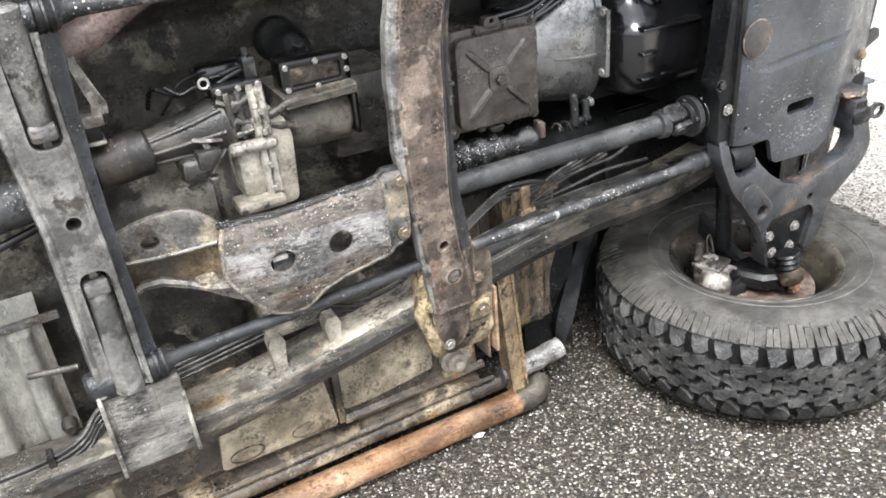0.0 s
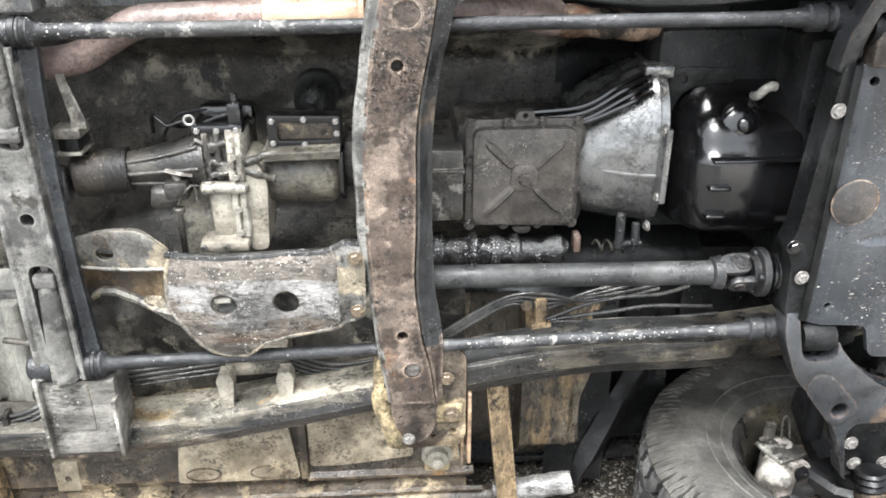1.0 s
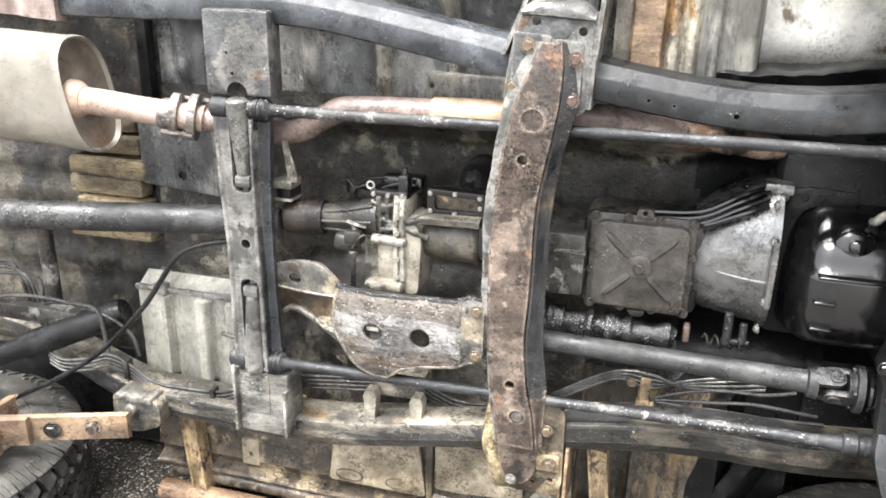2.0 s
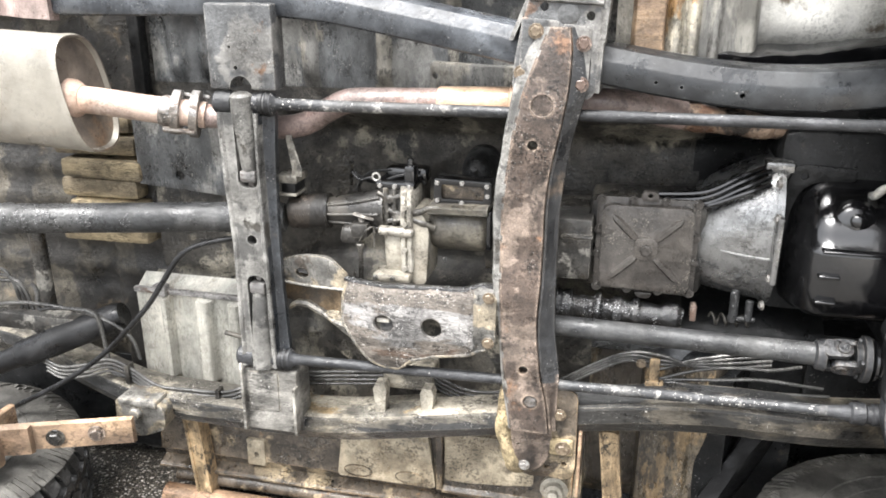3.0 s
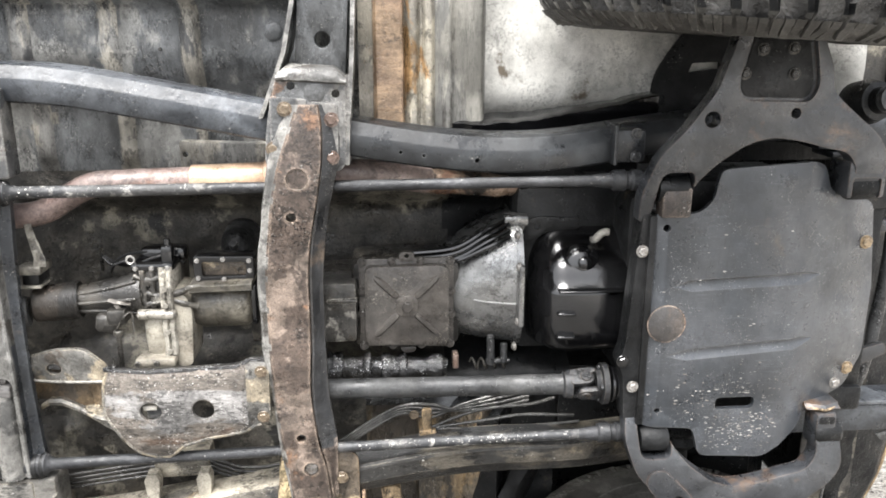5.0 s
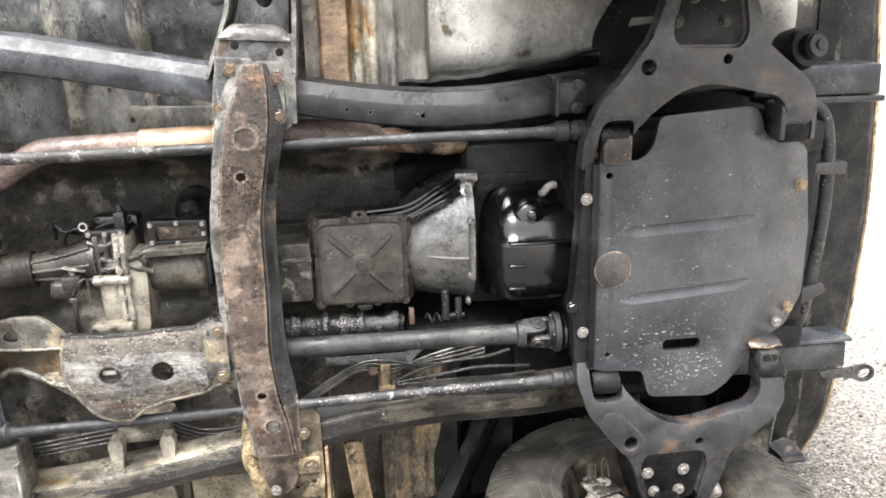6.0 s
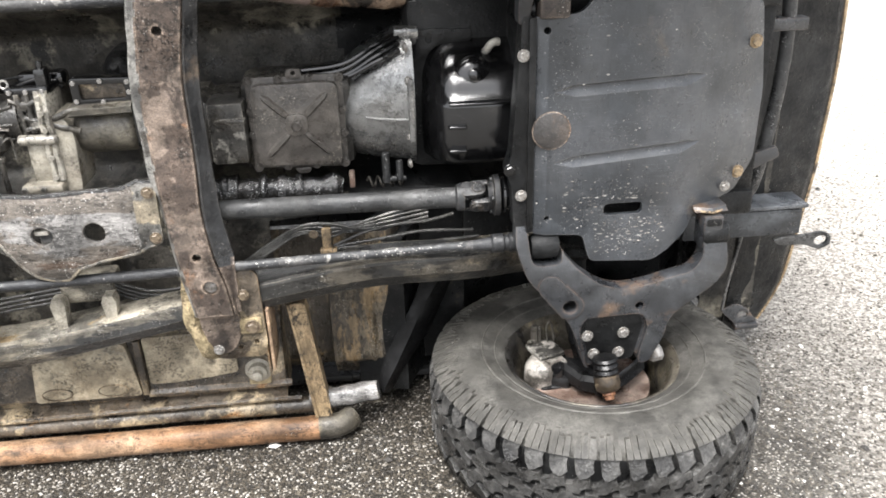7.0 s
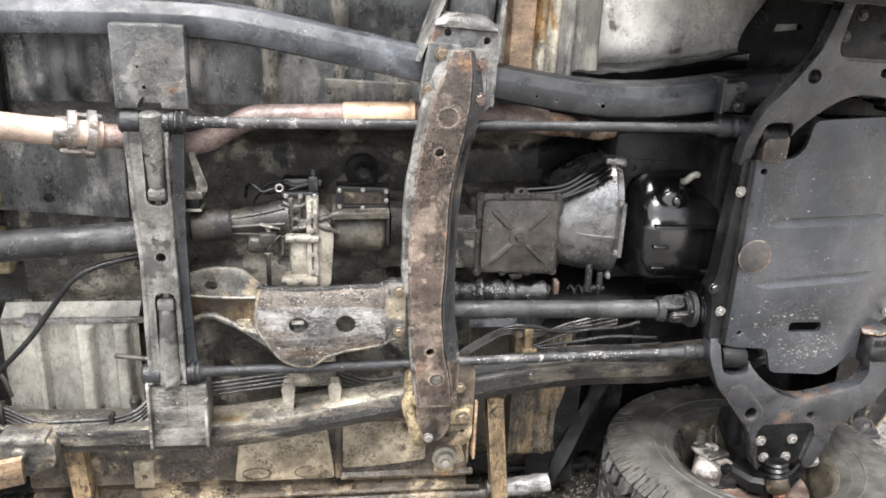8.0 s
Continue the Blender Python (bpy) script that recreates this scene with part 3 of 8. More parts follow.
    rr = n.new("ShaderNodeMapRange")
    rr.inputs["To Min"].default_value, rr.inputs["To Max"].default_value = 0.3, 0.6
    l.new(sep.outputs[1], rr.inputs["Value"])
    l.new(rr.outputs[0], bsdf.inputs["Roughness"])
    b = n.new("ShaderNodeBump")
    b.inputs["Strength"].default_value, b.inputs["Distance"].default_value = 0.5, 0.005
    inv = n.new("ShaderNodeMath")
    inv.operation = "SUBTRACT"
    inv.inputs[0].default_value = 1.0
    l.new(v.outputs["Distance"], inv.inputs[1])
    l.new(inv.outputs[0], b.inputs["Height"])
    l.new(b.outputs[0], bsdf.inputs["Normal"])
    return m


def stone_material():
    m = bpy.data.materials.new("loose_chips")
    m.use_nodes = True
    n, l = m.node_tree.nodes, m.node_tree.links
    g = n.new("ShaderNodeNewGeometry")
    ramp = n.new("ShaderNodeValToRGB")
    ramp.color_ramp.elements[0].position, ramp.color_ramp.elements[0].color = 0.0, (0.035, 0.032, 0.03, 1)
    ramp.color_ramp.elements[1].position, ramp.color_ramp.elements[1].color = 1.0, (0.74, 0.72, 0.68, 1)
    for at, c in ((0.55, (0.048, 0.042, 0.034, 1)), (0.86, (0.128, 0.11, 0.086, 1)), (0.95, (0.45, 0.43, 0.40, 1))):
        ramp.color_ramp.elements.new(at).color = c
    l.new(g.outputs["Random Per Island"], ramp.inputs[0])
    bsdf = n["Principled BSDF"]
    l.new(ramp.outputs[0], bsdf.inputs["Base Color"])
    bsdf.inputs["Roughness"].default_value = 0.6
    return m


def build_ground():
    bm = bmesh.new()
    lines = [-400, -60, -12, -5] + [-4 + 0.25 * k for k in range(33)] + [5, 12, 60, 400]
    grid = [[bm.verts.new((x, y, -0.004 + 0.006 * noise.noise((x * 1.3, y * 1.3, 0)) if abs(x) < 5 and abs(y) < 5 else -0.004)) for y in lines] for x in lines]
    for i in range(len(lines) - 1):
        for j in range(len(lines) - 1):
            bm.faces.new((grid[i][j], grid[i + 1][j], grid[i + 1][j + 1], grid[i][j + 1]))
    ob = part("ground", bm, ground_material(), None)
    tagged(ob, "wet dark asphalt with stone chips, bright glare painted in beyond the bumper", "ground", kind="structure")


def build_chips():
    rng = random.Random(4)
    verts, faces = [], []
    shape = [(0, 0, 1), (1, 0, 0.15), (0.25, 0.9, 0.2), (-0.85, 0.5, 0.1), (-0.75, -0.6, 0.2), (0.3, -0.95, 0.1), (0, 0, -0.6)]
    for k in range(36000):
        x, y = rng.uniform(-1.1, 3.2), rng.uniform(-1.0, 1.6)
        if k % 3 == 0:
            x, y = rng.uniform(-0.5, 1.9), rng.uniform(-0.6, 0.4)
        s = 0.0018 + 0.0036 * rng.random() ** 3
        if rng.random() < 0.012:
            s *= 2.3
        a = rng.uniform(0, 6.3)
        ca, sa = math.cos(a), math.sin(a)
        sx, sy, sz = s * rng.uniform(0.7, 1.4), s * rng.uniform(0.6, 1.1), s * rng.uniform(0.45, 0.9)
        o = len(verts)
        z = -0.004 + 0.006 * noise.noise((x * 1.3, y * 1.3, 0)) + sz * 0.3
        for px_, py_, pz_ in shape:
            j = rng.uniform(0.8, 1.2)
            ux, uy = px_ * sx * j, py_ * sy * j
            verts.append((x + ca * ux - sa * uy, y + sa * ux + ca * uy, z + pz_ * sz))
        for i in range(5):
            p, q = 1 + i, 1 + (i + 1) % 5
            faces.append((o, o + p, o + q))
            faces.append((o + 6, o + q, o + p))
    me = bpy.data.meshes.new("stone_chips")
    me.from_pydata(verts, [], faces)
    me.materials.append(stone_material())
    tagged(new("stone_chips", me), "loose pale and dark stone chips on the wet asphalt", "gravel", kind="stuff")


def lin(a, b, n):
    return [a + (b - a) * k / (n - 1) for k in range(n)]


# ---- the truck ----
truck = tagged(new("pickup_truck"), "dark off-road pickup lying on its side, rusty muddy underside showing", "truck")


def rail_z(x):
    """Middle height of the upper frame rail."""
    xs = [-2.2, -0.95, -0.62, -0.45, -0.30, -0.06, 0.14, 0.30, 0.42, 0.52, 0.64, 0.80, 1.0, 1.34]
    zs = [1.29, 1.302, 1.308, 1.305, 1.278, 1.232, 1.193, 1.168, 1.160, 1.163, 1.176, 1.19, 1.19, 1.18]
    return float(np.interp(x, xs, zs))


def rail_y(x):
    """The bottom of the frame: it kicks up over the axles."""
    return float(np.interp(x, [-2.2, -1.5, -1.28, -0.96, 0.55, 0.85, 1.02, 1.4], [0.22, 0.22, 0.13, 0.0, 0.0, 0.10, 0.16, 0.16]))


def build_rails():
    for side in (1, -1):
        bm = bmesh.new()
        hw, deep = 0.036, 0.095
        sec = []
        xs = [-2.2 + 0.06 * k for k in range(60)]
        xs = [x for x in xs if x < 1.36]
        for x in xs:
            z = sum(rail_z(x + d) for d in (-0.06, -0.03, 0, 0.03, 0.06)) / 5
            y = sum(rail_y(x + d) for d in (-0.06, 0, 0.06)) / 3
            if side < 0:
                z = mirror(z)
            h = hw * (1 if x < 1.0 else 0.85)
            o = side
            sec.append([(x, y + 0.008, z - o * h), (x, y + 0.002, z - o * (h - 0.004)), (x, y, z - o * (h - 0.010)), (x, y, z + o * 0.006), (x, y + 0.002, z + o * 0.010), (x, y + 0.013, z + o * (h - 0.004)), (x, y + 0.022, z + o * h), (x, y + deep, z + o * h), (x, y + deep, z - o * h)])
        loft(bm, sec)
        if side > 0:
            knives = bmesh.new()
            for x, r in ((0.36, 0.005), (0.21, 0.003), (0.255, 0.003)):
                rod(knives, (x, -0.02, rail_z(x) - 0.012), (x, 0.03, rail_z(x) - 0.012), r, 10)
            bm = cut(bm, knives)
            rail = part("frame_rail", bm, M_RAIL, truck, "black painted frame rail with worn pale edges", 30)
            rail.data.materials.append(M_RAILFRONT)
            for q in rail.data.polygons:
                if q.center.x > 0.08:
                    q.material_index = 1
        else:
            rail = part("frame_rail", bm, M_RAILMUD, truck, "muddy frame rail caked in pale dirt, shade of its lower faces painted darker", 13)
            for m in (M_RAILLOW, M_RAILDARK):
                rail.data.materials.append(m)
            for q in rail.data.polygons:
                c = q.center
                # faces not turned up take a darker mud: their shade is in the colour
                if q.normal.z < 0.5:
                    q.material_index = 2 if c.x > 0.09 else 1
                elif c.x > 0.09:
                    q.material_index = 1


def xm_y(z):
    """How far the gearbox crossmember's face stands out."""
    return float(np.interp(z, [0.42, 0.58, 0.80, 0.90, 1.0, 1.06, 1.13, 1.20, 1.27], [-0.033, -0.038, -0.031, -0.034, -0.038, -0.044, -0.047, -0.043, -0.034]))


def xm_edges(z):
    """Rim, fold, right fold and flange edge of the crossmember, which curves sideways."""
    rim = np.interp(z, [0.43, 0.49, 0.55, 0.652, 0.705, 0.755, 0.838, 0.92, 0.978, 1.035, 1.10, 1.133, 1.176, 1.24, 1.27], [-0.034, -0.041, -0.050, -0.059, -0.063, -0.074, -0.076, -0.075, -0.072, -0.064, -0.052, -0.046, -0.040, -0.012, 0.012])
    fold = np.interp(z, [0.43, 0.50, 0.60, 0.70, 0.75, 0.84, 0.945, 1.024, 1.079, 1.123, 1.166, 1.219, 1.27], [-0.026, -0.034, -0.047, -0.055, -0.058, -0.058, -0.056, -0.047, -0.038, -0.029, -0.019, 0.002, 0.020])
    right = np.interp(z, [0.43, 0.505, 0.572, 0.64, 0.70, 0.763, 0.85, 0.942, 1.0, 1.055, 1.11, 1.165, 1.218, 1.27], [0.053, 0.045, 0.030, 0.021, 0.019, 0.023, 0.024, 0.025, 0.031, 0.042, 0.052, 0.060, 0.062, 0.056])
    flange = np.interp(z, [0.43, 0.50, 0.55, 0.60, 0.64, 0.69, 0.775, 0.909, 0.97, 1.05, 1.116, 1.16, 1.27], [0.066, 0.066, 0.068, 0.062, 0.055, 0.051, 0.0495, 0.050, 0.054, 0.065, 0.080, 0.092, 0.098])
    return float(rim), float(fold), float(right), float(flange)


def build_crossmember():
    bm = bmesh.new()
    sec, side = [], []
    for z in lin(0.432, 1.266, 64):
        rim, fold, right, flange = (sum(v) / 3 for v in zip(xm_edges(z - 0.015), xm_edges(z), xm_edges(z + 0.015)))
        y = (xm_y(z - 0.02) + xm_y(z) + xm_y(z + 0.02)) / 3
        sec.append([(rim, y + 0.028, z), (rim, y + 0.010, z), (rim + 0.003, y + 0.006, z), (fold - 0.003, y + 0.005, z), (fold + 0.002, y + 0.0005, z), (fold + 0.008, y, z),
                    ((fold + right) / 2, y + 0.001, z), (right - 0.007, y, z), (right - 0.002, y + 0.002, z), (right, y + 0.007, z), (right, y + 0.028, z)])
        d = 0.034 if 0.56 < z < 1.08 else 0.022
        side.append([(right + 0.0012, y + 0.0075, z), (right + 0.005, y + 0.0075, z), (flange - 0.007, y + d - 0.006, z), (flange, y + d - 0.004, z), (flange + 0.001, y + d, z), (flange - 0.002, y + d + 0.003, z), (right + 0.001, y + d - 0.002, z)])
    loft(bm, sec)
    roughen(bm, 0.0025, 16)
    knives = bmesh.new()
    for x, z in ((-0.003, 1.053), (-0.005, 0.580)):
        rod(knives, (x, -0.2, z), (x, 0.1, z), 0.0098, 20, 0.0005)
    for x, z in ((0.012, 1.128), (0.012, 0.506)):
        rod(knives, (x, -0.2, z), (x, xm_y(z) + 0.006, z), 0.021 if z > 1 else 0.016, 24, 0.0005)
    bm = cut(bm, knives)
    xm = part("gearbox_crossmember", bm, M_XM, truck, "rusty sideways-curved crossmember with drilled holes", 35)
    xm.data.materials.append(M_X2)
    # left rim takes paler steel: wear, plus the lit side put into the colour
    for q in xm.data.polygons:
        rim, fold, right, flange = xm_edges(q.center.z)
        if q.center.x < fold - 0.001 + 0.002 * noise.noise((q.center.z * 40, 0, 0)):
            q.material_index = 1
    # the wall on the side away from the light is coloured black as shade
    wall = part("side_wall", loft(bmesh.new(), side), M_CHANNEL, xm, "flange of the channel, its side shade painted black")
    wall.data.materials.append(M_XM)
    for q in wall.data.polygons:
        if q.center.z < 0.56 + 0.04 * noise.noise((q.center.x * 60, q.center.z * 30, 0)):
            q.material_index = 1
    bm = bmesh.new()
    lathe(bm, (0.012, -0.025, 0.506), (0.012, xm_y(0.506) + 0.002, 0.506), [(0, 0.0145), (0.7, 0.0145), (0.85, 0.012), (1, 0.009)], 18)
    roughen(bm, 0.003, 160)
    part("gritty_plug", bm, M_GUARD, xm, "gritty plug in the dimple")
    # upper plate with a rolled top edge
    bm = bmesh.new()
    out = [(-0.048, 1.150), (-0.044, 1.205), (-0.034, 1.265), (-0.018, 1.322), (0.002, 1.334), (0.095, 1.326), (0.108, 1.312), (0.106, 1.155), (0.094, 1.138)]
    slab(bm, rounded(out, 0.014), -0.024, 0.012, [ring2(0.007, 1.300, 0.0078), ring2(0.089, 1.285, 0.0078)], 0.002)
    pl = part("mounting_plate", bm, M_PLATE, xm, "worn grey upper mounting plate")
    bm = bmesh.new()
    lathe(bm, (0.050, -0.018, 1.288), (0.050, -0.0262, 1.288), [(0, 0.022), (0.55, 0.0215), (0.8, 0.019), (1, 0.0155)], 24)
    part("rubber_plug", bm, M_PLATE, pl, "worn plug pressed into the plate")
    bm = bmesh.new()
    sec = []
    for k in range(16):
        u = k / 15
        x, z0 = -0.020 + 0.130 * u, 1.313 - 0.008 * u
        e = min(1.0, 0.35 + 4 * u, 0.35 + 4 * (1 - u))
        sec.append([(x, -0.0235, z0 - 0.004), (x, -0.030, z0), (x, -0.031, z0 + 0.006 * e), (x, -0.024, z0 + 0.020 * e), (x, -0.012, z0 + 0.027 * e), (x, 0.02, z0 + 0.029 * e), (x, 0.02, z0)])
    loft(bm, sec)
    roughen(bm, 0.002, 40)
    part("rolled_edge", bm, M_X2, pl, "bright worn rolled edge")
    bm = bmesh.new()
    loft(bm, [[(x, -0.022, z), (x + 0.007, -0.021, z), (x + 0.010, 0.05, z), (x + 0.004, 0.05, z)] for x, z in ((0.104, 1.150), (0.107, 1.22), (0.107, 1.318))])
    part("plate_side", bm, M_PLATE, pl, "worn folded side")
    bm = bmesh.new()
    slab(bm, rounded([(0.045, 1.150), (0.042, 1.272), (0.092, 1.266), (0.091, 1.150)], 0.006), -0.0275, 0.005, (), 0.001)
    slab(bm, rounded([(-0.036, 1.170), (-0.033, 1.282), (0.035, 1.276), (0.020, 1.170)], 0.006), -0.0270, 0.004, (), 0.001)
    part("end_foot", bm, M_PLATE, xm, "flat foot of the crossmember under the bolts")
    for x, z, m in ((-0.006, 1.258, M_BOLT), (0.080, 1.238, M_DISC), (-0.030, 1.184, M_BOLT), (0.079, 1.166, M_DISC)):
        bolt(xm, x, -0.029, z, 0.0105, m)
    # lower end: a stepped tongue on a mud-caked plate
    bm = bmesh.new()
    out = [(-0.052, 0.530), (-0.066, 0.420), (-0.046, 0.350), (-0.018, 0.300), (0.020, 0.292), (0.080, 0.292), (0.106, 0.300), (0.112, 0.34), (0.110, 0.515), (0.096, 0.530)]
    slab(bm, rounded(out, 0.014), 0.0, 0.010, [ring2(0.088, 0.342, 0.006), ring2(0.050, 0.330, 0.005)], 0.002, cuts=(("z", 0.46), ("z", 0.40), ("z", 0.34), ("z", 0.29), ("x", 0.0), ("x", 0.06)), shape=lambda x, z: 0.05 * max(0.0, (0.33 - z) / 0.10) ** 1.3 - 0.008 * (z > 0.45) + 0.004 * noise.noise((x * 40, z * 40, 1)))
    pl = part("mounting_plate", bm, M_GRIME, xm, "mud-stained lower mounting plate")
    bm = bmesh.new()
    slab(bm, rounded([(-0.030, 0.470), (0.055, 0.470), (0.060, 0.405), (0.052, 0.350), (0.030, 0.322), (-0.004, 0.318), (-0.020, 0.345), (-0.030, 0.40)], 0.016), -0.016, 0.016, (), 0.004, cuts=(("z", 0.43), ("z", 0.41), ("z", 0.37)), shape=lambda x, z: 0.010 * (z < 0.42) + 0.003 * noise.noise((x * 30, z * 30, 6)))
    part("end_tongue", bm, M_XM, xm, "dark muddy stepped end")
    bm = bmesh.new()
    sec = []
    for k in range(16):
        u = k / 15
        x, z = float(np.interp(u, [0, 0.4, 0.75, 1], [-0.046, -0.058, -0.036, -0.016])), float(np.interp(u, [0, 0.4, 0.75, 1], [0.515, 0.425, 0.345, 0.300]))
        w = 0.014 + 0.006 * noise.noise((u * 9, 2, 0))
        y = -0.006 + 0.05 * max(0.0, (0.33 - z) / 0.10) ** 1.3
        sec.append([(x - w * 0.6, y + 0.012, z), (x - w * 0.5, y - 0.006, z), (x, y - 0.010, z + 0.004), (x + w, y - 0.007, z + 0.008), (x + w * 1.4, y + 0.006, z + 0.010)])
    loft(bm, sec)
    roughen(bm, 0.006, 45)
    part("mud_cake", bm, M_CAKE, pl, "thick pale yellow mud along the edge")
    for x, y, z, r, m in ((-0.034, -0.012, 0.442, 0.0105, M_CAKE), (0.074, -0.012, 0.471, 0.0105, M_BOLT), (0.084, -0.004, 0.384, 0.013, M_BOLT), (0.002, -0.007, 0.332, 0.0095, M_STEELBOLT)):
        bolt(xm, x, y, z, r, m)
    part("bolt_pad", box(bmesh.new(), (0.055, -0.006, 0.365), (0.106, 0.004, 0.405), 0.004), M_CAKE, pl, "tan pad under the large bolt")


def build_body_mounts():
    bm = bmesh.new()
    slab(bm, [(0.012, 1.315), (0.022, 1.47), (0.118, 1.47), (0.108, 1.315)], 0.012, 0.05, [ring2(0.066, 1.382, 0.0145)], 0.004)
    mount = part("body_mount", bm, M_FLOOR, truck, "bracket that carries the cab on the frame")
    for x0, x1 in ((-0.052, 0.020), (0.112, 0.126)):
        s = [[(xm - 0.004, y, z), (xm + 0.004, y, z), (xm + 0.004, y2, z), (xm - 0.004, y2, z)] for xm, y, y2, z in ((x0, -0.02, 0.10, 1.24), ((x0 + 2 * x1) / 3, -0.022, 0.13, 1.36), (x1, 0.0, 0.14, 1.48))]
        part("mount_flange", loft(bmesh.new(), s), M_X2, mount, "worn pale-edged flange")
    bm = bmesh.new()
    lathe(bm, (0.07, 0.145, 1.448), (0.07, 0.075, 1.448), [(0, 0.034), (0.3, 0.036), (0.55, 0.030), (0.6, 0.034), (0.8, 0.033), (0.82, 0.024), (0.95, 0.022), (1, 0.014)], 24)
    part("bushing", bm, M_RAIL, mount, "round bushing with a large washer")
    bm = bmesh.new()
    slab(bm, rounded([(-0.030, 0.40), (-0.010, 0.32), (0.028, 0.205), (0.045, 0.185), (0.095, 0.19), (0.108, 0.23), (0.108, 0.40)], 0.02, 4), 0.014, 0.008, [], 0.003,
         cuts=(("z", 0.36), ("z", 0.32), ("z", 0.27), ("z", 0.23)), shape=lambda x, z: 0.125 * min(1.0, max(0.0, (0.36 - z) / 0.15)))
    roughen(bm, 0.002, 30)
    box(bm, (0.104, 0.012, 0.24), (0.109, 0.10, 0.40), 0.002)
    mount = part("body_mount", bm, M_GRIME, truck, "mud-caked lower bracket that carries the cab")
    bm = bmesh.new()
    lathe(bm, (0.064, 0.150, 0.196), (0.062, 0.068, 0.198), [(0, 0.028), (0.15, 0.032), (0.35, 0.032), (0.42, 0.026), (0.46, 0.033), (0.60, 0.033), (0.63, 0.024), (0.80, 0.022), (0.82, 0.013), (0.97, 0.012), (1, 0.008)], 28)
    roughen(bm, 0.002, 60)
    part("bushing", bm, M_PALECAST, mount, "mud-coated round bushing with washers")
    bm = bmesh.new()
    box(bm, (0.036, 0.105, 0.150), (0.090, 0.13, 0.172), 0.004)
    part("bushing_foot", bm, M_CAKE, mount, "muddy foot under the bushing")


def build_torsion_crossmember():
    bm = bmesh.new()
    sec = []
    for k in range(25):
        z = 0.515 + 0.572 * k / 24
        wl_ = float(np.interp(z, [0.515, 0.60, 0.80, 0.94, 1.087], [-0.641, -0.640, -0.637, -0.645, -0.648]))
        wr = float(np.interp(z, [0.515, 0.60, 0.72, 0.86, 1.01, 1.087], [-0.531, -0.536, -0.5405, -0.541, -0.536, -0.530]))
        lip = float(np.interp(z, [0.515, 0.65, 0.80, 1.01, 1.087], [-0.5555, -0.5565, -0.559, -0.5595, -0.5565]))
        y = -0.036
        sec.append([(wl_ - 0.001, 0.012, z), (wl_, y + 0.008, z), (wl_ + 0.003, y - 0.001, z), (wl_ + 0.009, y - 0.001, z), (wl_ + 0.014, y + 0.003, z), (lip - 0.010, y + 0.003, z), (lip - 0.006, y - 0.002, z), (lip - 0.002, y - 0.001, z), (lip, y + 0.004, z), (lip + 0.002, y + 0.020, z), (wr - 0.006, y + 0.026, z), (wr - 0.001, y + 0.028, z), (wr, 0.0, z), (wr - 0.003, 0.012, z)])
    loft(bm, sec)
    roughen(bm, 0.002, 18)
    knives = bmesh.new()
    rod(knives, (-0.592, -0.2, 0.816), (-0.592, 0.1, 0.816), 0.011, 20, 0.0005)
    for z0, z1 in ((0.93, 1.13), (0.48, 0.735)):
        slab(knives, rounded([(-0.612, z0), (-0.612, z1), (-0.568, z1), (-0.568, z0)], 0.02, 6), -0.1, 0.122)
    bm = cut(bm, knives)
    x2 = part("torsion_bar_crossmember", bm, M_X2, truck, "worn crossmember with two long slots", 35)
    x2.data.materials.append(M_RAIL)
    for q in x2.data.polygons:
        if q.center.x > -0.5575 and q.center.y > -0.034:
            q.material_index = 1
    bm = bmesh.new()
    box(bm, (-0.660, -0.026, 1.132), (-0.517, 0.03, 1.298), 0.006)
    knives = bmesh.new()
    rod(knives, (-0.592, -0.1, 1.135), (-0.592, 0.1, 1.135), 0.024, 20, 0.0005)
    rod(knives, (-0.60, -0.1, 1.175), (-0.60, -0.01, 1.175), 0.004, 10, 0.0005)
    rod(knives, (-0.61, -0.1, 1.215), (-0.61, -0.01, 1.215), 0.003, 10, 0.0005)
    part("end_bracket", cut(bm, knives), M_PLATE, x2, "flat grey steel end bracket")
    bm = bmesh.new()
    box(bm, (-0.644, -0.028, 0.345), (-0.515, 0.05, 0.505), 0.006)
    box(bm, (-0.632, -0.031, 0.40), (-0.56, -0.02, 0.498), 0.003)
    roughen(bm, 0.002, 30)
    part("end_bracket", bm, M_MUDX2, x2, "muddy steel end bracket")
    for x, z1 in ((-0.646, 0.52), (-0.521, 0.47)):
        part("bracket_lip", box(bmesh.new(), (x, -0.044, 0.35), (x + 0.007, -0.02, z1), 0.002), M_MUDX2, x2)
    for z0, z1 in ((1.105, 0.955), (0.530, 0.705)):
        s = 1 if z1 > z0 else -1
        bm = bmesh.new()
        lathe(bm, (-0.592, -0.030, z0 - 0.022 * s), (-0.590, -0.014, z1), [(0, 0.016), (0.03, 0.023), (0.2, 0.024), (0.5, 0.0215), (0.9, 0.019), (1, 0.016)], 14)
        arm = part("anchor_arm", bm, M_X2, x2, "forged adjuster arm in the slot")
        part("anchor_block", box(bmesh.new(), (-0.609, -0.034, z1 - 0.014), (-0.572, 0.01, z1 + 0.012), 0.006), M_GUARD, x2, "pale adjuster block")
        bm = bmesh.new()
        lathe(bm, (-0.59, -0.012, z1 - 0.01 * s), (-0.59, -0.010, z1 + 0.034 * s), [(0, 0.008), (0.5, 0.008), (0.52, 0.011), (0.9, 0.011), (1, 0.007)], 6)
        part("adjuster_bolt", bm, M_STEELBOLT, arm)


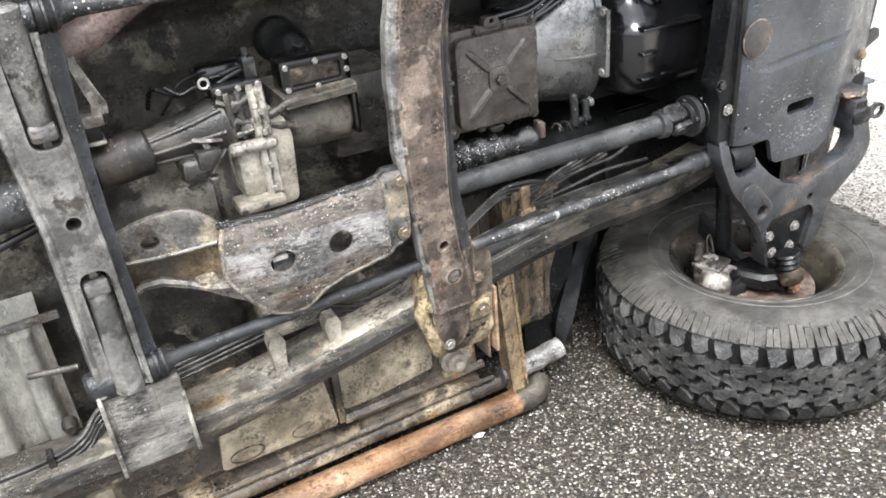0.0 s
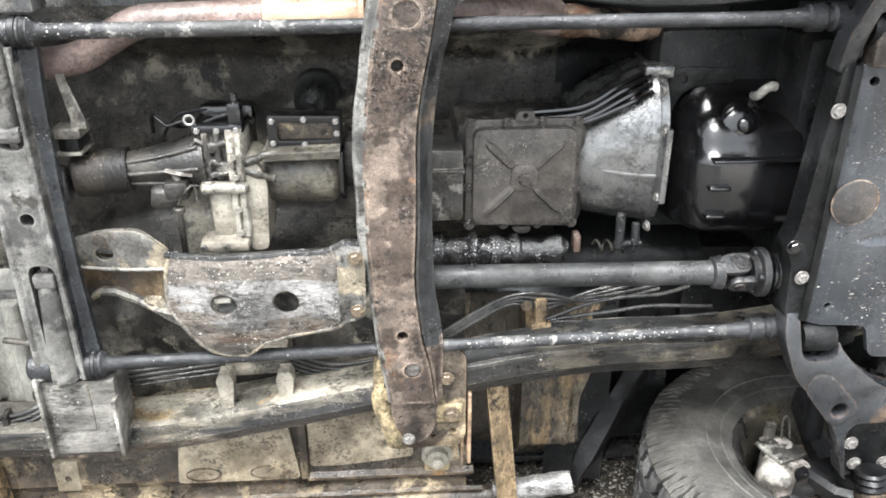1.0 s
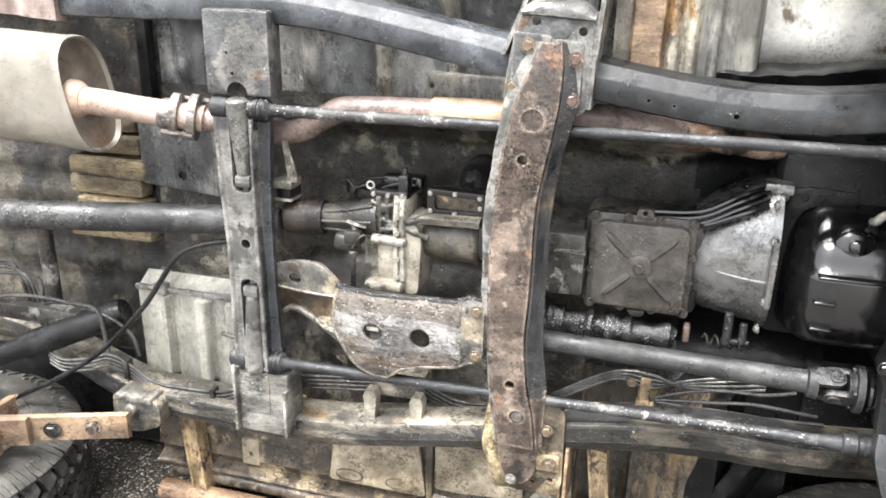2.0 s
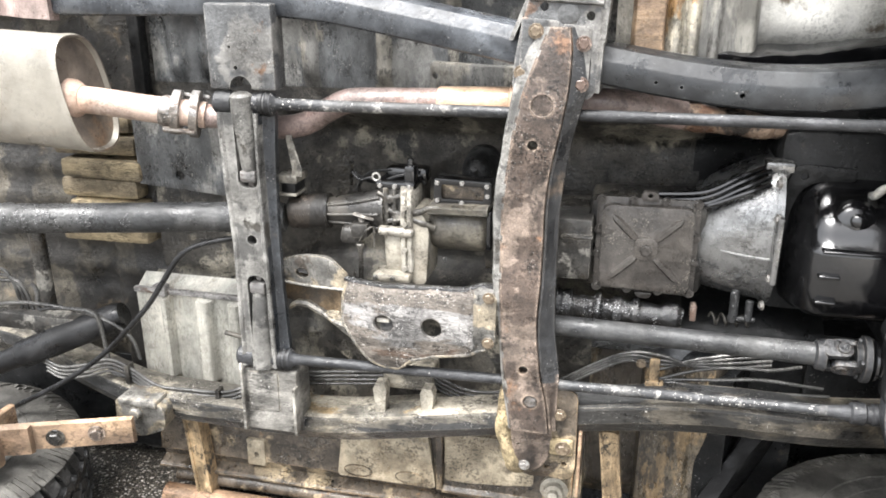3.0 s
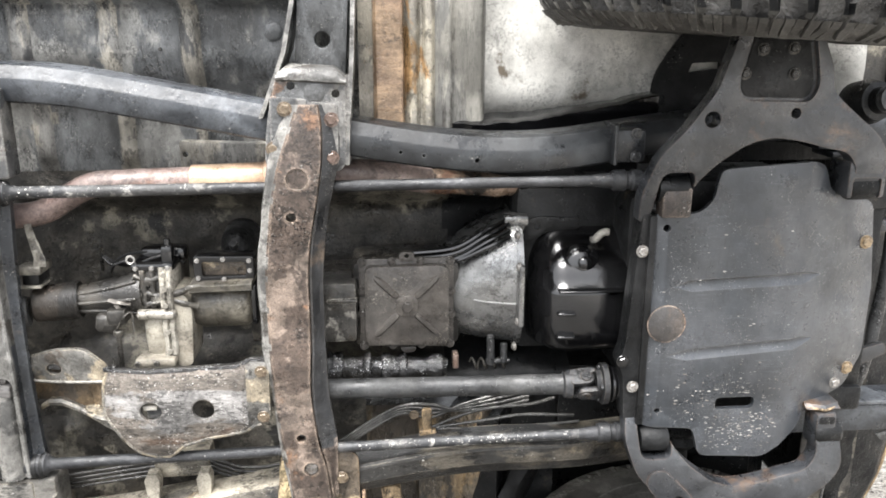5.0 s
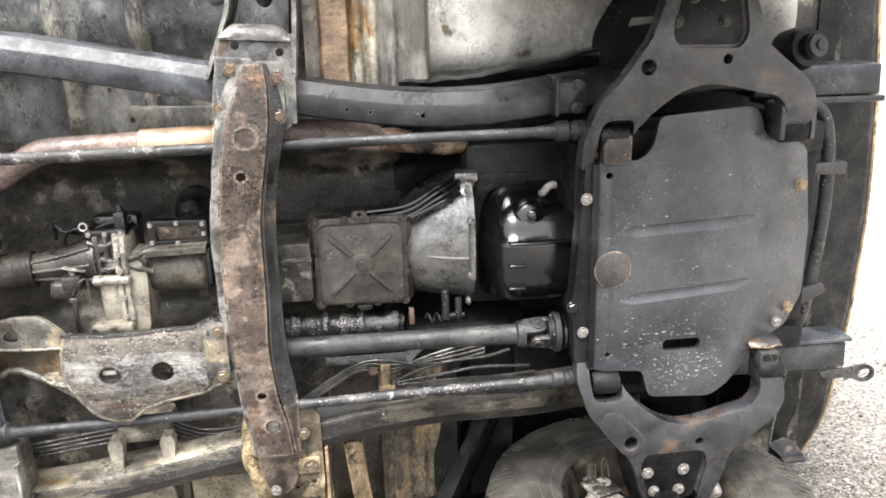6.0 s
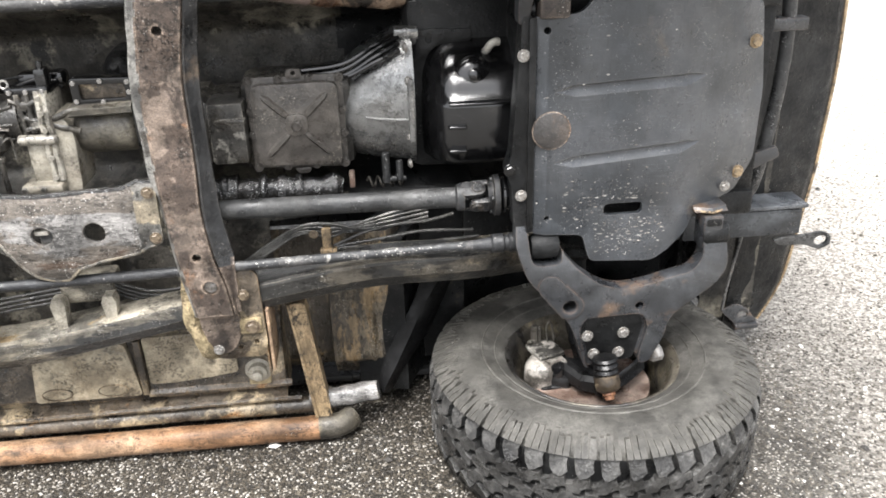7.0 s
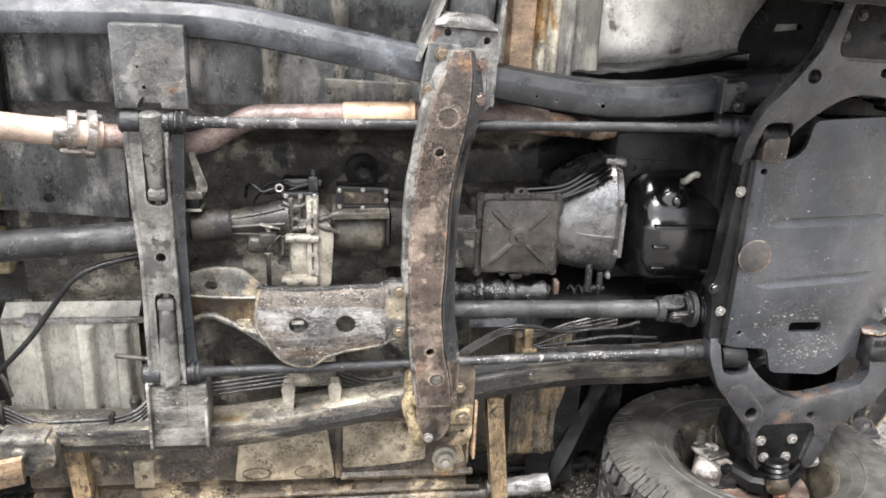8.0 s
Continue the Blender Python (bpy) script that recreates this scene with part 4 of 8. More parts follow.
def build_torsion_bars():
    for z_f, z_r in ((1.109, 1.104), (0.548, 0.530)):
        bm = bmesh.new()
        lathe(bm, (-0.655, -0.016, z_r), (0.69, 0.0, z_f),
              [(0, 0.019), (0.004, 0.024), (0.03, 0.024), (0.031, 0.0205), (0.075, 0.0205), (0.077, 0.023), (0.093, 0.023), (0.097, 0.016), (0.106, 0.0120), (0.5, 0.0110),
               (0.925, 0.0110), (0.935, 0.013), (0.945, 0.0145), (0.955, 0.016), (0.958, 0.021), (0.975, 0.022), (0.978, 0.018), (0.984, 0.018), (0.987, 0.022), (1.0, 0.021)], 24)
        bar = part("torsion_bar", bm, M_BAR, truck, "long dark torsion bar speckled with dried drops")
        bar.data.materials.append(M_BARSPECK)
        for q in bar.data.polygons:
            if (q.center.x < 0.0) == (z_f > MID) and abs(q.center.x) < 0.55:
                q.material_index = 1
        bm = bmesh.new()
        lathe(bm, (-0.56, -0.015, z_r), (-0.528, -0.014, z_r), [(0, 0.018), (0.15, 0.025), (0.4, 0.025), (0.5, 0.022), (0.65, 0.026), (0.85, 0.024), (1, 0.014)], 20)
        part("rubber_boot", bm, M_HOSE, bar, "black rubber boot")


def build_guard():
    """The guard plate under the transfer case and its muddy rear bracket."""
    out = [(-0.065, 0.752), (-0.105, 0.756), (-0.135, 0.744), (-0.30, 0.738), (-0.386, 0.742), (-0.398, 0.70), (-0.400, 0.640), (-0.368, 0.592), (-0.335, 0.555), (-0.305, 0.543), (-0.277, 0.543),
           (-0.260, 0.558), (-0.245, 0.573), (-0.193, 0.588), (-0.130, 0.598), (-0.100, 0.612), (-0.066, 0.616)]
    edge = rounded(out, 0.016, 4)

    def step(v, a, b):
        u = max(0.0, min(1.0, (v - a) / (b - a)))
        return u * u * (3 - 2 * u)

    def dip(x, z):
        y = 0.020 * max(0.0, (-0.30 - x) / 0.12) ** 2 + 0.010 * max(0.0, (0.60 - z) / 0.05) ** 2 + 0.009 * max(0.0, (z - 0.695) / 0.045) ** 1.6
        y -= 0.006 * math.exp(-((x + 0.118) / 0.012) ** 2)
        return y + 0.004 * step(x, -0.118, -0.098) + 0.0015 * noise.noise((x * 22, z * 22, 6))
    bm = bmesh.new()
    cuts = [("x", v) for v in (-0.095, -0.103, -0.111, -0.119, -0.128, -0.145, -0.17, -0.23, -0.26, -0.34, -0.36, -0.38)] + [("z", v) for v in (0.685, 0.700, 0.712, 0.724, 0.733, 0.62, 0.60, 0.585, 0.57, 0.557)]
    slab(bm, edge, -0.036, 0.010, [ring2(-0.305, 0.652, 0.0225, 0.0205), ring2(-0.200, 0.653, 0.0225)], 0.0015, cuts=cuts, shape=dip)
    g = part("transfer_case_guard", bm, M_GUARD, truck, "worn steel guard plate with two holes, speckled with grit", 35)
    g.data.materials.append(M_TONGUE)
    for q in g.data.polygons:
        if q.center.x > -0.112 + 0.006 * noise.noise((q.center.z * 40, 0, 0)):
            q.material_index = 1
    bm = bmesh.new()
    low = [p for p in edge if p[1] < 0.735 and p[0] < -0.085]
    pipe(bm, [(x, -0.033 + dip(x, z), z) for x, z in low[::2]], 0.0045, 8, 3)
    roughen(bm, 0.001, 60)
    part("rolled_edge", bm, M_TONGUE, g, "rusty rolled edge of the guard")
    for z in (0.733, 0.632):
        bolt(g, -0.080, -0.033, z, 0.0095)
    bm = bmesh.new()
    sec = []
    for k in range(30):
        x = -0.396 + 0.328 * k / 29
        z = float(np.interp(x, [-0.396, -0.30, -0.135, -0.105, -0.068], [0.741, 0.737, 0.743, 0.755, 0.752]))
        d = dip(x, z) - 0.036
        sec.append([(x, d - 0.0005, z - 0.006), (x, d - 0.0022, z - 0.004), (x, d - 0.001, z + 0.001), (x, d + 0.003, z + 0.003), (x, d + 0.013, z + 0.002), (x, d + 0.013, z - 0.006)])
    loft(bm, sec)
    part("folded_lip", bm, M_WETTUBE, g, "dark folded upper lip, wet and gritty")
    # a grey lug close behind the first hole
    bm = bmesh.new()
    slab(bm, rounded([(-0.318, 0.59), (-0.318, 0.654), (-0.262, 0.654), (-0.262, 0.59)], 0.004), -0.014, 0.02, (), 0.002)
    lug = part("mount_lug", bm, M_PLATE, g, "grey lug behind the guard")
    part("lug_edge", box(bmesh.new(), (-0.322, -0.027, 0.651), (-0.294, -0.01, 0.661), 0.002), M_WHITE, lug, "white strip along the lug's upper edge")
    # the rear bracket: an upper tongue, a web and a wavy lower flange
    bm = bmesh.new()
    slab(bm, rounded([(-0.388, 0.742), (-0.420, 0.775), (-0.455, 0.782), (-0.50, 0.776), (-0.56, 0.758), (-0.56, 0.711), (-0.47, 0.712), (-0.390, 0.712)], 0.018, 4), -0.012, 0.012, [ring2(-0.497, 0.737, 0.015, 0.012)], 0.003,
         cuts=(("x", -0.41), ("x", -0.43), ("x", -0.47), ("x", -0.51), ("z", 0.735), ("z", 0.755)), shape=lambda x, z: 0.02 * max(0.0, (-0.42 - x) / 0.12) + 0.004 * noise.noise((x * 25, z * 25, 2)))
    roughen(bm, 0.003, 30)
    rb = part("rear_bracket", bm, M_TONGUE, g, "dirty mottled rear bracket with brown stains")
    bm = bmesh.new()
    pipe(bm, [(-0.565, 0.012, 0.711), (-0.48, -0.006, 0.7115), (-0.40, -0.012, 0.712)], 0.0032, 8)
    part("bracket_edge", bm, M_MUDX2, rb, "pale worn edge")
    bm = bmesh.new()
    slab(bm, rounded([(-0.565, 0.720), (-0.392, 0.718), (-0.392, 0.640), (-0.43, 0.640), (-0.47, 0.650), (-0.565, 0.655)], 0.008, 3), 0.012, 0.012, (), 0.002, cuts=(("x", -0.41), ("x", -0.44), ("x", -0.48), ("x", -0.52), ("z", 0.68)), shape=lambda x, z: 0.03 * max(0.0, (-0.42 - x) / 0.13) - 0.024 * max(0.0, (x + 0.44) / 0.05))
    roughen(bm, 0.004, 30)
    part("bracket_web", bm, M_TAN, rb, "brown rusty web")
    bm = bmesh.new()
    sec = []
    for x, z, y in ((-0.545, 0.640, 0.035), (-0.525, 0.654, 0.028), (-0.495, 0.658, 0.018), (-0.455, 0.642, 0.010), (-0.425, 0.628, 0.000), (-0.39, 0.622, -0.006)):
        sec.append([(x, y - 0.004, z + 0.006), (x, y - 0.007, z), (x, y - 0.004, z - 0.007), (x, y + 0.05, z - 0.008), (x, y + 0.05, z + 0.001)])
    loft(bm, sec)
    slab(bm, rounded([(-0.450, 0.650), (-0.388, 0.660), (-0.360, 0.575), (-0.385, 0.590), (-0.425, 0.618)], 0.01, 3), -0.002, 0.012, (), 0.003)
    roughen(bm, 0.002, 40)
    part("lower_flange", bm, M_TONGUE, rb, "grey wavy lower flange")


def build_skid():
    """The big skid plate under the engine, its bolts and the crossmember it hangs on."""
    out = [(0.709, 1.047), (0.800, 1.050), (0.826, 1.076), (0.836, 1.137), (1.030, 1.150), (1.056, 1.138), (1.078, 1.085), (1.160, 1.071), (1.205, 1.045),
           (1.235, 0.86), (1.235, 0.70), (1.19, 0.632), (1.085, 0.605), (1.064, 0.56), (0.985, 0.503), (0.842, 0.512), (0.824, 0.578), (0.708, 0.585)]

    def slope(x, z):
        return 0.085 * max(0.0, (x - 1.02) / 0.21) + 0.01 * max(0.0, (0.74 - x) / 0.03)
    slot = rounded([(0.868, 0.620), (0.868, 0.647), (0.954, 0.647), (0.954, 0.620)], 0.012, 4)
    bm = bmesh.new()
    slab(bm, rounded(out, 0.016, 4), -0.052, 0.013, [slot, ring2(0.735, 1.020, 0.0075, n=12), ring2(0.743, 0.622, 0.006, n=12)], 0.0015, cuts=(("x", 0.74), ("x", 1.02), ("x", 1.08)), shape=slope)
    knives = bmesh.new()
    for z0, z1 in ((0.897, 0.911), (0.745, 0.769)):
        s = []
        for k in range(17):
            x, z = 0.755 + 0.322 * k / 16, z0 + (z1 - z0) * k / 16
            w = 0.0135 * min(1, (k + 0.2) / 2.0, (16.2 - k) / 2.0)
            y = -0.052 + slope(x, z)
            s.append([(x, y - 0.003, z - w * 1.3), (x, y + 0.003 * w / 0.0135, z - w * 0.6), (x, y + 0.0075 * w / 0.0135, z), (x, y + 0.0075 * w / 0.0135, z + w * 0.55), (x, y - 0.003, z + w)])
        loft(knives, s)
    bm = cut(bm, knives)
    sk = part("skid_plate", bm, M_SKID, truck, "dark grey skid plate with two pressed ribs and a slot", 30)
    bm = bmesh.new()
    rng = random.Random(12)
    for k in range(620):
        if k < 560:
            x, z = rng.gauss(0.915, 0.065), rng.gauss(0.60, 0.055)
        else:
            x, z = rng.uniform(0.72, 1.15), rng.uniform(0.60, 1.04)
        if not (0.72 < x < 1.01 and 0.52 < z < 1.03) or (0.855 < x < 0.965 and 0.612 < z < 0.655) or (z < 0.595 and x < 0.85):
            continue
        r = 0.0006 + 0.0014 * rng.random() ** 3
        y = -0.0524 + slope(x, z)
        w = r * rng.uniform(1.0, 3.4)
        n = 5
        top = [bm.verts.new((x + w * math.cos(a), y - 0.0004, z + r * math.sin(a))) for a in (2 * math.pi * (q + 0.6 * rng.random()) / n for q in range(n))]
        tip = bm.verts.new((x, y - 0.001, z))
        for q in range(n):
            bm.faces.new((top[q], top[(q + 1) % n], tip))
    tagged(part("grit", bm, M_STEELBOLT, sk), "pale dried grit splashed round the slot", kind="stuff")
    bm = bmesh.new()
    lathe(bm, (0.748, -0.0505, 0.818), (0.748, -0.0555, 0.818), [(0, 0.0395), (0.5, 0.0395), (0.8, 0.038), (1.0, 0.036)], 32)
    part("access_cover", bm, M_COVER, sk, "round rust-edged access cover")
    bm = bmesh.new()
    pipe(bm, [(0.748 + 0.0392 * math.cos(t), -0.0528, 0.818 + 0.0392 * math.sin(t)) for t in lin(0, 2 * math.pi, 33)], 0.0016, 6, 1)
    part("cover_rim", bm, M_XM, sk, "rusty rim of the cover")
    for x, y, z, m, r in ((1.195, 0.016, 0.965, M_RUST, 0.011), (1.16, 0.000, 0.648, M_STEELBOLT, 0.009), (1.192, 0.016, 0.676, M_RUST, 0.011)):
        bolt(sk, x, y, z, r, m)
    bm = bmesh.new()
    slab(bm, rounded([(0.688, 1.05), (0.706, 1.05), (0.716, 0.60), (0.690, 0.575), (0.674, 0.60), (0.668, 0.70), (0.656, 0.728), (0.668, 0.765)], 0.01, 3), -0.042, 0.05, (), 0.004)
    box(bm, (0.700, -0.050, 0.59), (0.714, 0.02, 1.045), 0.002)
    cr = part("front_crossmember", bm, M_DARK, truck, "black front crossmember behind the skid plate")
    bolt(cr, 0.689, -0.046, 0.973, 0.0095, M_STEELBOLT)
    bolt(cr, 0.688, -0.046, 0.677, 0.0095, M_STEELBOLT)
    bolt(cr, 0.664, -0.044, 0.735, 0.010, M_OIL)
    bm = bmesh.new()
    box(bm, (0.716, -0.066, 1.044), (0.776, 0.02, 1.104), 0.006)
    sb = part("skid_bracket", bm, M_XM, truck, "small rusty bracket at the corner of the skid plate")
    for z in (1.062, 1.085):
        bolt(sb, 0.712, -0.03, z, 0.008, M_RAIL, way=(-1, 0, 0))
        bolt(sb, 0.775, -0.03, z, 0.008, M_RAIL, way=(1, 0, 0))
    bm = bmesh.new()
    box(bm, (0.636, 0.010, 1.142), (0.700, 0.09, 1.208), 0.006)
    box(bm, (0.634, 0.002, 1.138), (0.642, 0.09, 1.218), 0.003)
    rb = part("rail_bracket", bm, M_RAILFRONT, truck, "black bracket at the front of the frame rail")
    for z in (1.155, 1.20):
        bolt(rb, 0.680, 0.009, z, 0.009, M_RAILFRONT)
    # dark structure above the plate
    bm = bmesh.new()
    box(bm, (0.70, 0.03, 0.56), (1.25, 0.08, 0.62), 0.01)
    box(bm, (0.74, 0.03, 1.03), (1.25, 0.08, 1.10), 0.01)
    box(bm, (1.17, 0.045, 0.56), (1.25, 0.11, 1.10), 0.01)
    part("engine_cradle", bm, M_DARK, truck, "black engine cradle")


def build_arms():
    """The two lower suspension arms with their ball joints."""
    for top in (True, False):
        f = (lambda z: z) if top else mirror
        out = [(0.680, 1.03), (0.676, 1.09), (0.700, 1.165), (0.752, 1.222), (0.803, 1.290), (0.822, 1.350), (0.838, 1.405), (0.862, 1.405), (0.866, 1.375), (0.962, 1.375), (0.968, 1.405), (0.992, 1.400), (1.022, 1.335), (1.030, 1.285),
               (1.085, 1.240), (1.128, 1.208), (1.158, 1.165), (1.150, 1.085), (1.098, 1.085), (1.100, 1.14), (1.075, 1.172), (1.030, 1.180), (0.975, 1.195), (0.915, 1.203), (0.865, 1.188), (0.815, 1.150), (0.785, 1.115), (0.778, 1.10), (0.778, 1.135),
               (0.712, 1.135), (0.706, 1.09), (0.700, 1.03)]
        holes = [ring2(0.797, f(1.237), 0.0155), ring2(0.958, f(1.248), 0.010)]
        bm = bmesh.new()
        out = [(x, f(z)) for x, z in out]

        def bowl(x, z):
            u = f(z)
            return 0.05 * max(0.0, (1.20 - u) / 0.12) ** 1.5 * 0.5 + 0.002 * max(0.0, 1 - abs(x - 0.79) / 0.05)
        slab(bm, rounded(out, 0.022, 4), -0.078, 0.04, holes, 0.006, cuts=(("z", f(1.19)), ("z", f(1.15)), ("z", f(1.11))), shape=bowl)
        pad = []
        for k in range(28):
            a = 2 * math.pi * k / 28
            c, r = ((0.797, 1.237), 0.031) if math.cos(a - 0.86) >= 0 else ((0.752, 1.184), 0.028)
            pad.append((c[0] + r * math.cos(a), f(c[1] + r * math.sin(a))))
        if not top:
            slab(bm, pad, -0.0805, 0.006, [ring2(0.797, f(1.237), 0.017)], 0.0018)
        knives = bmesh.new()
        tilt = 0.0 if top else -0.018
        slab(knives, [(x + tilt, f(z)) for x, z in rounded([(0.852, 1.272), (0.985, 1.268), (1.000, 1.30), (0.978, 1.41), (0.862, 1.41), (0.840, 1.30)], 0.02, 4)], -0.1, 0.034)
        bm = cut(bm, knives)
        arm = part("lower_suspension_arm", bm, M_ARM, truck, "black pressed-steel suspension arm", 35)
        for x, z in ((0.854, 1.322), (0.950, 1.321), (0.885, 1.366), (0.944, 1.368)) if top else ((0.843, 0.327), (0.928, 0.329), (0.919, 0.277), (0.860, 0.277)):
            bolt(arm, x, -0.0685, z, 0.009 if top else 0.0105, M_CASTDARK if top else M_STEELBOLT)
        bm = bmesh.new()
        slab(bm, [(x + tilt, f(z)) for x, z in rounded([(0.858, 1.278), (0.982, 1.275), (0.992, 1.30), (0.972, 1.395), (0.868, 1.395), (0.848, 1.30)], 0.016, 4)], -0.0685, 0.02, (), 0.003)
        part("joint_plate", bm, M_DARK, arm, "black plate of the ball joint")
        for x in (0.742, 1.128):
            bm = bmesh.new()
            lathe(bm, (x - 0.03, -0.038, f(1.098)), (x + 0.03, -0.038, f(1.098)), [(0, 0.024), (0.1, 0.028), (0.9, 0.028), (1, 0.024)], 20)
            part("pivot_bush", bm, M_DARK, arm)
        if top:
            bm = bmesh.new()
            box(bm, (1.088, -0.066, 1.078), (1.166, 0.01, 1.152), 0.006)
            knives = bmesh.new()
            box(knives, (1.098, -0.10, 1.06), (1.156, -0.02, 1.118), 0.004)
            part("arm_end", cut(bm, knives), M_ARM, arm, "open square end of the arm")
        if not top:
            bm = bmesh.new()
            box(bm, (1.096, -0.060, min(f(1.047), f(1.13))), (1.142, -0.005, max(f(1.047), f(1.13))), 0.008)
            end = part("arm_end", bm, M_ARM, arm, "square end of the arm")
            # no hollow here: a thin black plate gives the dark of a recess
            bm = bmesh.new()
            z0, z1 = sorted((f(1.054), f(1.071)))
            slab(bm, rounded([(1.102, z0), (1.102, z1), (1.136, z1), (1.136, z0)], 0.005), -0.0612, 0.006, (), 0.001)
            part("recess_shade", bm, M_DARK, end, "black plate on the arm's end, drawn as a recess in shade")
        if not top:
            bm = bmesh.new()
            loft(bm, [[(x, -0.052 + 0.016 * abs(x - 1.114) / 0.035, f(1.031)), (x, -0.056 + 0.016 * abs(x - 1.114) / 0.035, f(1.037)), (x, -0.05, f(1.040)), (x, 0.02, f(1.040)), (x, 0.02, f(1.031))] for x in lin(1.077, 1.152, 7)])
            part("pivot_cap", bm, M_ARM, arm, "rust-edged cap over the pivot")
            bm = bmesh.new()
            pipe(bm, [(x, -0.056 + 0.016 * abs(x - 1.114) / 0.035, f(1.040)) for x in lin(1.079, 1.152, 7)], 0.003, 8, 2)
            part("cap_edge", bm, M_RUST, arm, "orange rusty edge")
    # front horns of the frame, with the tow eye
    for top in (True, False):
        f = (lambda z: z) if top else mirror
        bm = bmesh.new()
        box(bm, (1.14, 0.150, f(1.140)), (1.450, 0.245, f(1.210)), 0.006)
        box(bm, (1.17, 0.14, f(1.124)), (1.458, 0.23, f(1.136)), 0.003)
        roughen(bm, 0.003, 14)
        part("frame_horn", bm, M_RAIL, truck, "front end of the frame rail")
    bm = bmesh.new()
    slab(bm, rounded([(1.38, 0.428), (1.42, 0.436), (1.47, 0.434), (1.508, 0.443), (1.536, 0.432), (1.540, 0.402), (1.508, 0.390), (1.47, 0.408), (1.40, 0.410)], 0.02, 4), 0.150, 0.010, [ring2(1.511, 0.416, 0.018, 0.014)], 0.002)
    part("tow_eye", bm, M_SHAFT, truck, "flat steel tow eye with a round hole")
    # upper bump stop bush by the horn
    bm = bmesh.new()
    lathe(bm, (1.20, 0.13, 1.245), (1.21, 0.03, 1.262), [(0, 0.045), (0.4, 0.048), (0.7, 0.040), (0.72, 0.028), (0.95, 0.027), (1, 0.014)], 24)
    b = part("shock_mount", bm, M_DARK, truck, "black rubber-mounted shock absorber end")
    bm = bmesh.new()
    lathe(bm, (1.207, 0.035, 1.260), (1.211, 0.018, 1.264), [(0, 0.024), (0.6, 0.024), (0.7, 0.012), (1, 0.010)], 20)
    part("washer", bm, M_SHAFT, b)


def wheel_spin(bm, profile, seg):
    rings = [[bm.verts.new((r * math.cos(2 * math.pi * k / seg), r * math.sin(2 * math.pi * k / seg), z)) for r, z in profile] for k in range(seg)]
    n = len(profile)
    for k in range(seg):
        a, b = rings[k], rings[(k + 1) % seg]
        for i in range(n - 1):
            bm.faces.new((a[i], b[i], b[i + 1], a[i + 1]))


def block(bm, outline, r0, r1, z_drop=None):
    """A tread block: its outline in (angle, z), from radius r0 to r1."""
    lo = [bm.verts.new((r0 * math.cos(a), r0 * math.sin(a), z)) for a, z in outline]
    ca = sum(a for a, z in outline) / len(outline)
    cz = sum(z for a, z in outline) / len(outline)
    hi = []
    for a, z in outline:
        a2, z2 = ca + (a - ca) * 0.965, cz + (z - cz) * 0.955
        r = r1 - (0.9 * max(0.0, abs(z2) - 0.085) if z_drop else 0)
        hi.append(bm.verts.new((r * math.cos(a2), r * math.sin(a2), z2)))
    n = len(outline)
    for i in range(n):
        bm.faces.new((lo[i], lo[(i + 1) % n], hi[(i + 1) % n], hi[i]))
    bm.faces.new(hi)


